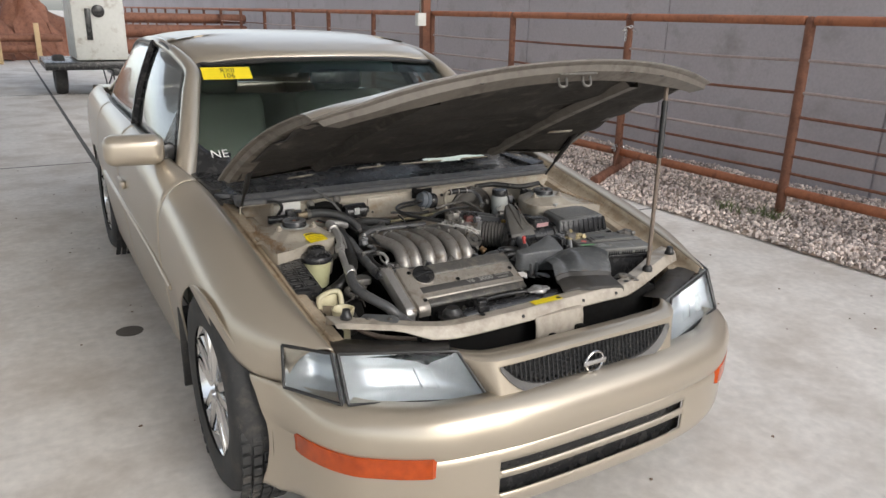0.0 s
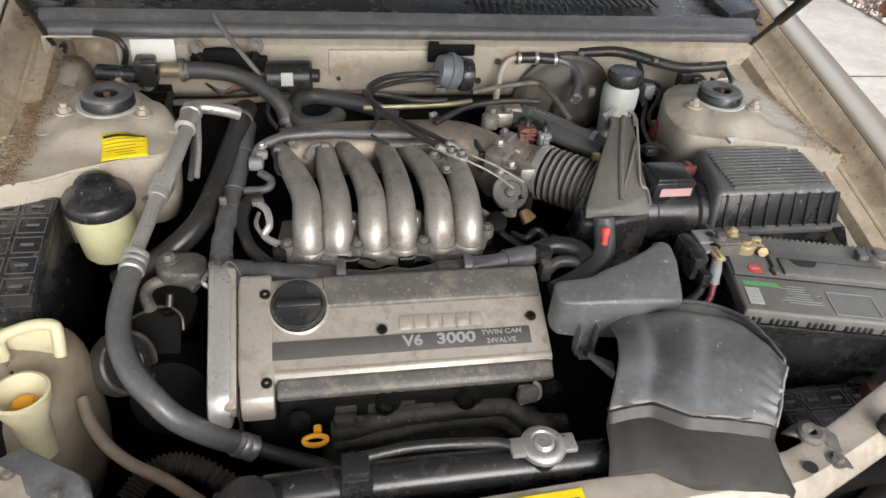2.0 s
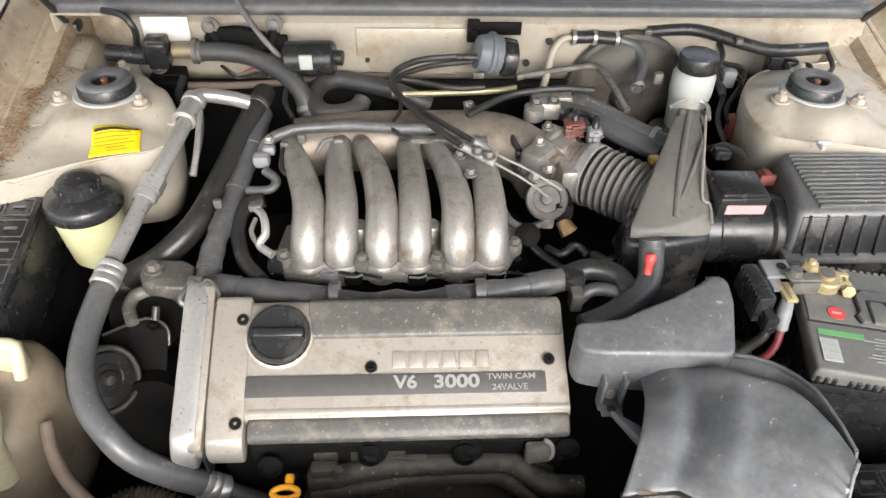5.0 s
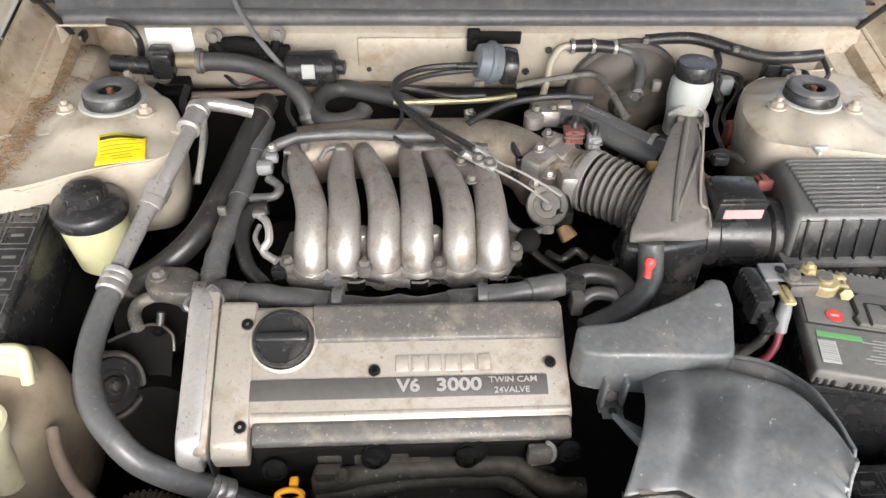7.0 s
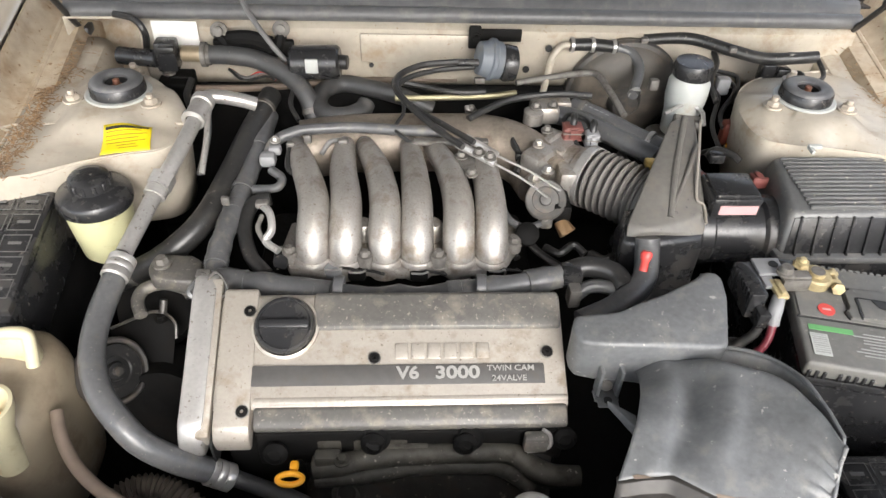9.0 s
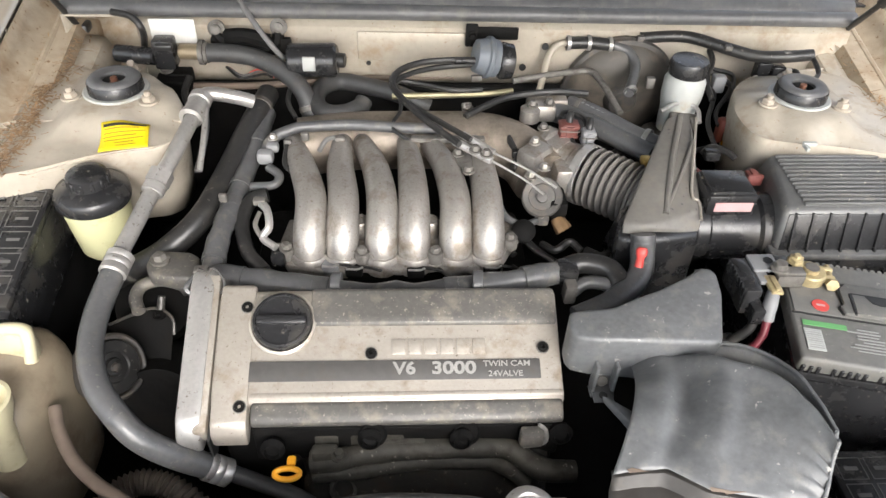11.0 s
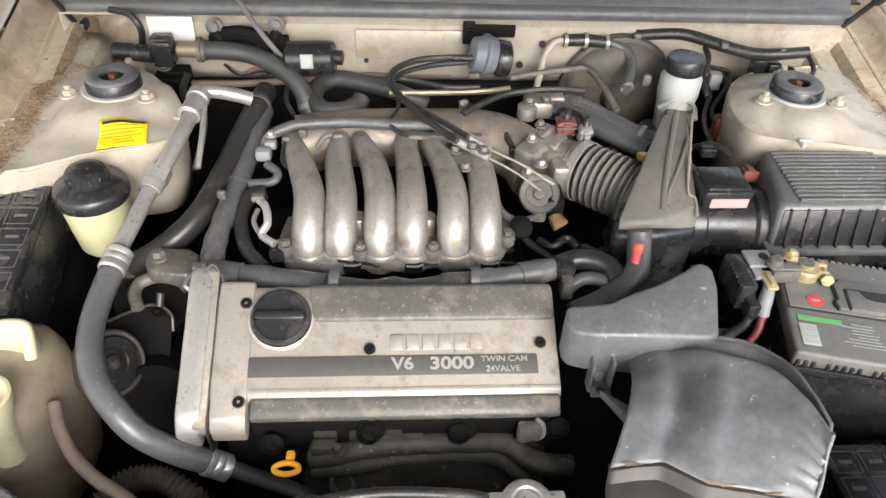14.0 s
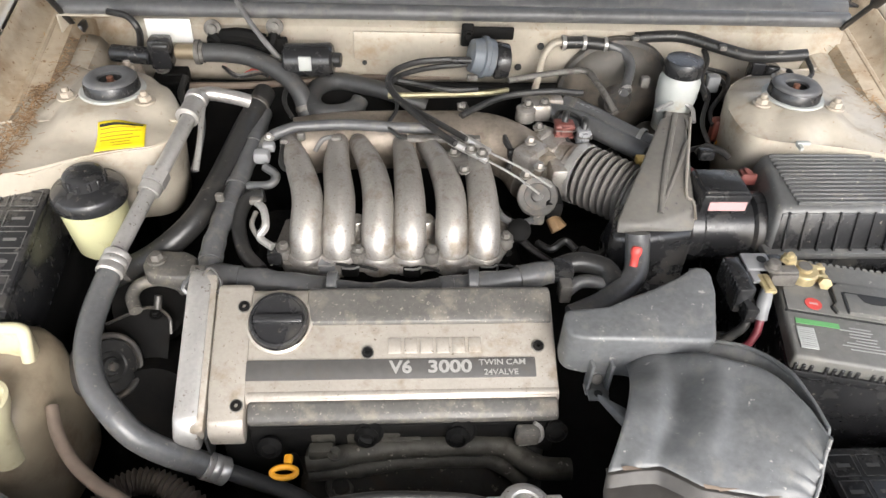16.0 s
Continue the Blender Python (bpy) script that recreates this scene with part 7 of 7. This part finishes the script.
part("plug", box((-0.2833, -0.1019, 0.68), (.02, .02, .02), .004), M_PLASTIC, ij)
part("hose", tube([(-0.306, -0.0081, 0.715), (-0.3293, -0.0141, 0.71), (-0.3365, -0.0525, 0.7), (-0.3229, -0.1009, 0.69), (-0.2967, -0.1355, 0.685)], .010, 12), M_RUBBER, ij)
part("cap", box((-0.3114, -0.0392, 0.728), (.018, .012, .010), .003), M_STEEL, ij)
cs = thing("coil_plug", (-0.32, 0.0939, 0.7), "wrapped ignition plug with a grey lead", "electric plug")
part("plug", merge(box((-0.3164, 0.0598, 0.735), (.024, .020, .020), .006), box((-0.3068, 0.0745, 0.742), (.018, .014, .014), .004)), M_PLUGGREY, cs)
part("lead", tube([(-0.3111, 0.0436, 0.728), (-0.2941, 0.0304, 0.722), (-0.3013, 0.0166, 0.715), (-0.3338, 0.0174, 0.712)], .0065, 10), M_HOSE, cs)
part("clip", bolt((-0.3063, 0.0816, 0.752), .005, .006), M_BRIGHT, cs)
for p in ((-0.3619, -0.0314, 0.728), (-0.2587, 0.0786, 0.758), (-0.2828, 0.0687, 0.752)):
    single("band_clip", box(p, (.012, .008, .014), .003), M_COVERGREY, "small steel band clip", "clip", "band clips")
for p in ((-0.2062, -0.1815, 0.703), (-0.0295, -0.1819, 0.705)):
    single("tape_cuff", lathe([(.0165, 0), (.018, .001), (.018, .012), (.0165, .013)], 18, p, (1, -.05, 0)), M_TAPE, "worn tape cuff on the harness", "tape", "tape cuffs")
hc = thing("harness_connector", (0.104, -0.1252, 0.66), "black plug and clip at the harness end", "electric plug")
part("plug", box((0.0975, -0.1532, 0.7), (.026, .03, .022), .004), M_PLASTIC, hc)
part("clip", box((0.0992, -0.1746, 0.685), (.016, .022, .03), .003), M_STEEL, hc)
part("hose", tube([(0.0998, -0.1746, 0.68), (0.1225, -0.1647, 0.69), (0.1506, -0.1709, 0.69), (0.1559, -0.1869, 0.68)], .009, 10), M_HOSE, hc)
rt = thing("red_plug", (0.1853, -0.1727, 0.71), "red rubber plug on the breather hose", "plug")
part("tip", lathe([(0, .026), (.005, .0255), (.0075, .022), (.007, .016), (.005, .012), (.0055, 0), (0, 0)], 18, (0.1806, -0.1769, 0.728), (.15, .5, .9)), M_RED, rt)

# injector plugs under the runners
for p, m in (((-0.2136, -0.1109, 0.672), M_PLUGGREY), ((-0.1822, -0.1119, 0.668), M_DARK), ((-0.0988, -0.1144, 0.668), M_DARK), ((0.0049, -0.1105, 0.668), M_DARK)):
    e = thing("injector_plug", p, "small fuel injector plug with a wire clip", "electric plug", "injector plugs")
    part("plug", box(p, (.024, .020, .018), .004), m, e)
    part("wire", tube([Vector(p) + Vector(d) for d in ((.008, -.004, .008), (.024, -.012, .012), (.036, -.008, .004), (.03, .004, 0))], .0022, 6), M_RUBBER, e)
    part("clip", tube([Vector(p) + Vector(d) for d in ((-.01, -.010, .009), (.004, -.014, .012), (.012, -.008, .010))], .0016, 6), M_BRIGHT, e)

# front of the engine below the cover
fr = thing("exhaust_shield", (-0.1153, -0.3354, 0.5), "rust-stained exhaust heat shield with bolts", "heat shield")
# Soot and rust, with the front cavity's shade also put into the colour.
part("shield", skin([[(x, -.352 - .018 * math.sin((x + .23) / .30 * math.pi) + .004 * noise.noise(Vector((x * 30, z * 30, 0))) - (.58 - z) * .5, z) for z in np.linspace(.60, .44, 12)] for x in np.linspace(-.235, .055, 26)]), material("sooty_rusty_shaded_shield", (.032, .029, .025), .65, .2, vary=.4, grain=60, patch=14, bump=.5, dirt=(.065, .048, .034), dirt_amount=.45, speck=(.17, .15, .12), speck_size=110, speck_amount=.5), fr, thin=.002)
M_FLANGE = material("dusty_olive_cast_iron", (.056, .052, .042), .6, .15, vary=.4, grain=70, patch=22, bump=.45, dirt=(.036, .030, .024), dirt_amount=.5, speck=(.24, .22, .19), speck_size=130, speck_amount=.45)
part("water_pipe", tube([(-0.223, -0.361, 0.592), (-0.189, -0.361, 0.598), (-0.150, -0.356, 0.604), (-0.097, -0.354, 0.606), (-0.037, -0.354, 0.606), (0.004, -0.355, 0.604), (0.029, -0.370, 0.597), (0.049, -0.378, 0.592), (0.083, -0.379, 0.590)], .0135, 16, wob=.12), M_FLANGE, fr)
part("lower_pipe", tube([(-0.222, -0.368, 0.578), (-0.163, -0.367, 0.584), (-0.110, -0.362, 0.588), (-0.056, -0.360, 0.588), (-0.009, -0.363, 0.588), (0.014, -0.374, 0.580), (0.028, -0.380, 0.570)], .0105, 14, wob=.15), M_FLANGE, fr)
for p in ((-0.188, -0.371, 0.552), (-0.005, -0.363, 0.556)):
    part("bolt_boss", lathe([(.010, .001), (.012, .006), (.016, .005), (.018, 0), (.018, -.01)], 24, p, (0, -.75, .66)), M_FLANGE, fr)
for x, w in ((-.205, .030), (-.168, .022), (-.135, .040)):
    part("head_casting", box((x, -.345, .617), (w, .014, .026), .004), M_FLANGE, fr)
part("pipe_bracket", merge(box((-0.1269, -0.3507, 0.612), (.07, .012, .018), .003), box((-0.2067, -0.3614, 0.61), (.03, .015, .02), .004), bolt((-0.1524, -0.3516, 0.62), .006, .008), bolt((-0.19, -0.3692, 0.615), .006, .008)), M_FLANGE, fr)
for p in ((-0.2638, -0.3578, 0.622), (-0.1553, -0.3503, 0.627), (-0.051, -0.3527, 0.627), (0.0634, -0.3514, 0.632)):
    single("skirt_bolt", lathe([(.012, 0), (.014, .008), (.009, .014), (.008, .008), (0, .008)], 20, p, (0, -.9, .35)), M_DARK, "dark bolt boss on the cover skirt", "bolt", "skirt bolts")
sl = thing("lifting_eye", (0.0391, -0.3406, 0.6), "grey steel lifting bracket with a thin wire", "bracket")
part("plate", box((0.0297, -0.3594, 0.632), (.028, .014, .026), .004), M_COVERGREY, sl)
part("wire", tube([(0.0215, -0.3607, 0.615), (0.0448, -0.3626, 0.625), (0.0449, -0.3581, 0.642), (0.0367, -0.356, 0.65)], .0025, 6), M_BRIGHT, sl)
dp = thing("dipstick", (-0.2489, -0.3802, 0.6), "orange-yellow oil dipstick ring", "dipstick")
ctr = Vector((-0.2446, -0.3946, 0.622))
part("ring", moved(tube([(.0135 * math.cos(a), .0062 * math.sin(a), 0) for a in np.linspace(0, 2 * math.pi, 25)], .0034, 10, 2), Matrix.Translation(ctr) @ Matrix.Rotation(radians(12), 4, "X")), M_ORANGE, dp)
part("tab", box(ctr + Vector((.003, .016, .0)), (.010, .012, .008), .003), M_ORANGE, dp)
part("stick", tube([ctr + Vector((.003, .02, -.002)), ctr + Vector((.008, .035, -.03)), ctr + Vector((.01, .04, -.12))], .004, 8), M_DARK, dp)
hose("tank_hose", [(-0.5241, -0.3006, 0.623), (-0.5122, -0.3284, 0.612), (-0.4885, -0.3599, 0.602), (-0.457, -0.3865, 0.597), (-0.4156, -0.4128, 0.595), (-.35, -.468, .60), (-.30, -.49, .61)], .0078, M_TANHOSE, "tan dusty rubber tank hose", "hose", 10)
cg = thing("corrugated_hose", (-0.4604, -0.301, 0.44), "brown corrugated hose low in the bay", "hose")
cpts = spline([(-0.474, -0.392, 0.535), (-0.455, -0.368, 0.545), (-0.425, -0.356, 0.550), (-0.392, -0.362, 0.545), (-0.350, -0.388, 0.535)], 12)
part("hose", tube(cpts, .015, 16, 1, radii=[.0115 if i % 2 else .0165 for i in range(len(cpts))]), material("oily_brown_hose", (.078, .062, .050), .5, vary=.3, grain=90, patch=20, dirt=(.10, .08, .06), dirt_amount=.4), cg)
single("compressor", lathe([(0, 0), (.05, 0), (.055, .01), (.055, .09), (0, .09)], 28, (-0.452, -0.275, 0.36), (.3, .9, .1)), M_DARK, "dark air conditioning compressor body", "compressor")
single("alternator", lathe([(0, 0), (.06, 0), (.062, .02), (.055, .08), (0, .085)], 28, (-.44, -.16, .50), (0, -.9, .4)), M_DARK, "dark alternator deep in the bay", "alternator")

# battery cable
bc = thing("battery_cable", (0.3833, -0.161, 0.6), "battery clamp block with a red and black cable", "battery cable")
block = part("block", merge(box((0.306, -0.205, 0.722), (.022, .062, .040), .004), box((0.312, -0.238, 0.712), (.016, .030, .024), .003), box((.350, -.180, .732), (.040, .018, .024), .004)), M_PLASTIC, bc)
for k in range(8):
    part("tooth", box((0.297, -0.178 - .0075 * k, 0.724), (.005, .004, .034), .001, 1), M_PLASTIC, block)
    part("tooth", box((0.334 + .005 * k, -0.1895, 0.733), (.0025, .004, .020), .001, 1), M_PLASTIC, block)
plate = part("plate", merge(box((0.334, -0.186, 0.742), (.034, .030, .005), .0015), box((.326, -.206, .738), (.014, .026, .005), .001)), M_PLUGGREY, bc, "pale grey fuse plate")
part("plate_hole", lathe([(0, 0), (.006, 0), (.006, .001), (0, .001)], 16, (.340, -.184, .7446)), M_INK, plate)
part("bar", merge(box((.360, -.205, .744), (.036, .014, .008), .002), box((.360, -.213, .736), (.034, .004, .018), .001), lathe([(0, .012), (.007, .011), (.0085, .004), (.011, .003), (.011, 0), (0, 0)], 18, (.346, -.204, .748))), M_STEEL, bc)
part("nut", merge(lathe([(0, .012), (.004, .012), (.005, .008), (.009, .007), (.009, .002), (.011, .001), (.011, 0), (0, 0)], 6, (.375, -.186, .744))), M_ZINC, bc)
part("lug", merge(box((.334, -.222, .738), (.015, .032, .006), .002), box((.334, -.222, .742), (.004, .026, .003), .001)), M_ZINC, bc)
part("stripped_end", tube([(.333, -.230, .734), (.326, -.244, .724), (.325, -.252, .708)], .0085, 12, 4, wob=.22), M_PLUGGREY, bc, "stripped cable end in grey foil")
part("cable", tube([(0.325, -0.252, 0.708), (0.320, -0.262, 0.690), (0.309, -0.266, 0.672), (0.290, -0.260, 0.655), (.272, -.250, .645)], .0050, 12), material("dark_red_cable", (.15, .022, .032), .4, vary=.2), bc)
part("cable", tube([(0.312, -0.245, 0.705), (0.308, -0.250, 0.69), (0.2883, -0.250, 0.665)], .006, 10), M_RUBBER, bc)
part("plug", merge(box((0.2877, -0.2463, 0.66), (.03, .025, .02), .005), box((0.277, -0.2215, 0.665), (.02, .03, .02), .005)), M_PLASTIC, bc)
lb2 = thing("lamp_bracket", (0.323, -0.520, 0.690), "grey bent steel lamp bracket with a bolt", "bracket")
part("strap", skin([[Vector(p) + Vector((-.010, .006, 0)), Vector(p) + Vector((.010, -.006, .003))] for p in spline([(0.305, -0.502, 0.685), (0.328, -0.495, 0.690), (0.346, -0.503, 0.690), (0.342, -0.525, 0.688), (0.343, -0.547, 0.686)], 5)]), M_COVERGREY, lb2, thin=.003)
part("bolt", bolt((0.338, -0.541, 0.689), .008, .007), M_STEEL, lb2)
part("boss", lathe([(.006, .0), (.016, .0), (.016, .006), (.012, .009), (.006, .008)], 20, (0.327, -0.505, 0.689)), M_COVERGREY, lb2)
rp = thing("lamp_plug", (0.537, -0.389, 0.600), "red-orange lamp plug with a black lead", "electric plug")
part("plug", box((0.519, -0.399, 0.620), (.020, .018, .030), .004), M_BROWNRED, rp)
part("lead", tube([(0.521, -0.393, 0.630), (0.554, -0.366, 0.620), (0.574, -0.327, 0.600), (0.570, -0.310, 0.570)], .0045, 8), M_RUBBER, rp)
single("bay_bracket", hull([(0.2935, -0.4149, 0.655), (0.3272, -0.4199, 0.65), (0.2894, -0.4356, 0.65), (0.3156, -0.4476, 0.63), (0.312, -0.3986, 0.63), (0.3287, -0.4346, 0.61)], .004), M_DARK, "dark headlamp bracket beside the shield", "bracket")

# shield flap, left bracket, hood bump stops
bk = thing("grey_bracket", (-.45, -.45, .67), "sooty plastic bracket on the support", "bracket")
part("plate", hull([(-.585, -.455, .690), (-.54, -.425, .690), (-.47, -.470, .690), (-.462, -.492, .690), (-.485, -.522, .690), (-.57, -.478, .690), (-.58, -.455, .700), (-.54, -.43, .704), (-.475, -.472, .703), (-.468, -.492, .700), (-.488, -.516, .698), (-.565, -.475, .698)], .002), M_DUCT, bk)
for x, y in ((-.545, -.462), (-.495, -.490)):
    part("bolt", bolt((x, y, .701), .005, .004), M_STEEL, bk)
for s in (-1, 1):
    single("bump_stop", lathe([(.016, 0), (.016, .008), (.012, .012), (.010, .026), (0, .028)], 20, (s * .60, -.445, .707)), M_RUBBER, "black rubber hood bump stop", "bump stop", "bump stops")
hn = thing("hose_clip", (-.23, -.515, .68), "black hose clip on the radiator tank", "clip")
part("clip", merge(box((-.205, -.49, .69), (.03, .03, .03), .004), box((-.205, -.505, .67), (.035, .012, .04), .003)), M_PLASTIC, hn)
hose("overflow_hose", [(-.21, -.478, .692), (-.14, -.470, .694), (-.06, -.474, .694), (-.03, -.482, .695)], .006, M_RUBBER, "black overflow hose along the radiator", "hose", 10)

# loose vacuum lines and leads round the intake
for pts, r, m in (([(-0.2833, 0.0733, 0.752), (-0.284, 0.0321, 0.74), (-0.2671, 0.0176, 0.735)], .004, M_RUBBER),
                  ([(-0.24, 0.0734, 0.735), (-0.2274, 0.0866, 0.748), (-0.2064, 0.0875, 0.752)], .0035, M_WIREGREY),
                  ([(-0.1224, 0.1863, 0.778), (-0.1184, 0.1471, 0.765), (-0.1314, 0.1085, 0.758), (-0.1065, 0.0776, 0.752)], .003, M_RUBBER),
                  ([(0.0581, 0.1497, 0.742), (0.0487, 0.1056, 0.738), (0.0598, 0.0828, 0.725), (0.0486, 0.055, 0.715)], .0055, M_RUBBER),
                  ([(0.1328, 0.1483, 0.752), (0.1431, 0.1588, 0.756), (0.1684, 0.1477, 0.752), (0.1731, 0.1131, 0.745)], .004, M_RUBBER),
                  ([(0.1464, 0.1136, 0.735), (0.1619, 0.0917, 0.72), (0.2057, 0.1034, 0.71), (0.2315, 0.0735, 0.7)], .004, M_RUBBER),
                  ([(0.0222, -0.0025, 0.7), (0.0325, -0.026, 0.69), (0.0571, -0.0309, 0.68), (0.0892, -0.0118, 0.675)], .0055, M_HOSE),
                  ([(0.0861, -0.0459, 0.655), (0.1027, -0.0652, 0.66), (0.1246, -0.0529, 0.665), (0.139, -0.0662, 0.66)], .006, M_RUBBER),
                  ([(0.1471, -0.0665, 0.66), (0.1625, -0.0853, 0.665), (0.1824, -0.082, 0.67), (0.2008, -0.1044, 0.67)], .007, M_RUBBER),
                  ([(0.3171, 0.1052, 0.735), (0.3308, 0.0883, 0.73), (0.3599, 0.0959, 0.73), (0.3677, 0.0762, 0.725)], .004, M_RUBBER),
                  ([(0.3418, 0.072, 0.735), (0.3555, 0.0764, 0.745), (0.3751, 0.0632, 0.745), (0.3855, 0.052, 0.74)], .005, M_RUBBER),
                  ([(0.4127, 0.3212, 0.8), (0.4167, 0.2866, 0.785), (0.3964, 0.2437, 0.77), (0.3961, 0.2031, 0.755)], .005, M_RUBBER),
                  ([(0.3891, 0.3299, 0.765), (0.4004, 0.2926, 0.772), (0.404, 0.2536, 0.765)], .003, M_WIREGREY),
                  ([(-0.4592, 0.2453, 0.765), (-0.4632, 0.2167, 0.75), (-0.447, 0.18, 0.735), (-0.447, 0.1454, 0.72)], .006, M_RUBBER),
                  ([(-0.3086, 0.3046, 0.76), (-0.2969, 0.2528, 0.755), (-0.299, 0.2047, 0.745), (-0.2829, 0.1682, 0.735)], .004, M_RUBBER),
                  ([(-0.4346, 0.2125, 0.742), (-0.4182, 0.1449, 0.735), (-0.4165, 0.0884, 0.72), (-0.4181, 0.0583, 0.71)], .005, M_HOSE)):
    hose("vacuum_line", pts, r, m, "thin dark rubber line among the intake parts", "hose", 8)
for p, s, m in (((0.0607, 0.0875, 0.722), (.020, .018, .022), M_PLASTIC), ((0.2233, 0.0582, 0.7), (.022, .02, .02), M_DARKGREY), ((0.3509, 0.0606, 0.742), (.024, .018, .016), M_PLASTIC), ((0.0889, -0.0116, 0.678), (.018, .022, .018), M_COVERGREY), ((-0.2073, 0.0778, 0.755), (.016, .012, .010), M_STEEL), ((0.2964, 0.2348, 0.77), (.016, .014, .02), M_STEEL)):
    single("hose_joint", box(p, s, .004), m, "small hose joint beside the intake", "hose joint", "hose joints")

# straw and rust grime caught in the left gutter
grit = bmesh.new()
rg = random.Random(9)
for k in range(1300):
    y = rg.uniform(-.06, .30)
    side = rg.choice((-1, -1, -1, 1))
    x = side * (.640 + .06 * max(0, y) + rg.gauss(0, .010 if k % 3 else .02))
    z = max(top_z(y) - .044, .783 if abs(x) < .662 else 0)
    a, l = rg.random() * 6.3, rg.uniform(.003, .016)
    d = Vector((math.cos(a), math.sin(a), rg.uniform(-.2, .3))) * l
    w = Vector((-math.sin(a), math.cos(a), 0)) * .0008
    o = Vector((x, y, z + .002))
    grit.faces.new([grit.verts.new(v) for v in (o - w, o + w, o + d + w, o + d - w)])
tagged(part("dry_litter", grit, material("straw_litter", (.30, .19, .10), .9, island=.5)), "dry straw and grime in the gutter", "litter", kind="stuff")

# windscreen sheet and writing
tg = thing("lot_tag", (-.5, 1.0, 1.15), "yellow lot tag with black hand lettering", "tag")
TM = Matrix.Translation(screen_point(-.80, .85) + Vector((.0, -.016, .012))) @ Matrix.Rotation(math.atan2(.41, .47), 4, "X")
part("paper", moved(box((0, 0, 0), (.205, .068, .001)), TM), M_YELLOW, tg)
lettering("lettering", "RXII", .034, TM @ Matrix.Translation((.005, .014, .0012)), M_INK, tg)
lettering("lettering", "106", .036, TM @ Matrix.Translation((.005, -.016, .0012)), M_INK, tg)
wt2 = thing("windscreen_writing", (-.6, .8, .95), "white hand-painted letters on the windscreen", "writing")
lettering("lettering", "NE", .055, Matrix.Translation(screen_point(-.86, .13) + Vector((.0, -.018, .014))) @ Matrix.Rotation(math.atan2(.41, .47), 4, "X"), M_WHITE, wt2)
single("paper_sheet", box((.34, .585, .890), (.30, .10, .002), 0, 1, Matrix.Rotation(radians(12), 4, "X")), material("pale_green_paper", (.62, .70, .64), .6, vary=.06), "pale green-white sheet lying on the cowl", "paper")
single("oil_stain", lathe([(0, .0), (.055, .0), (.06, .002), (0, .002)], 24, (-.95, 1.28, .0505)), material("dark_oil", (.09, .075, .06), .6), "dark oil stain on the concrete", "stain")


# ---- the car sits low on its springs ----
SETTLE = Vector((.003, .052, -.05))
for o in scene.objects:
    if o.parent is None and o.name not in SETTING and o.type in {"MESH", "EMPTY"}:
        o.location += SETTLE
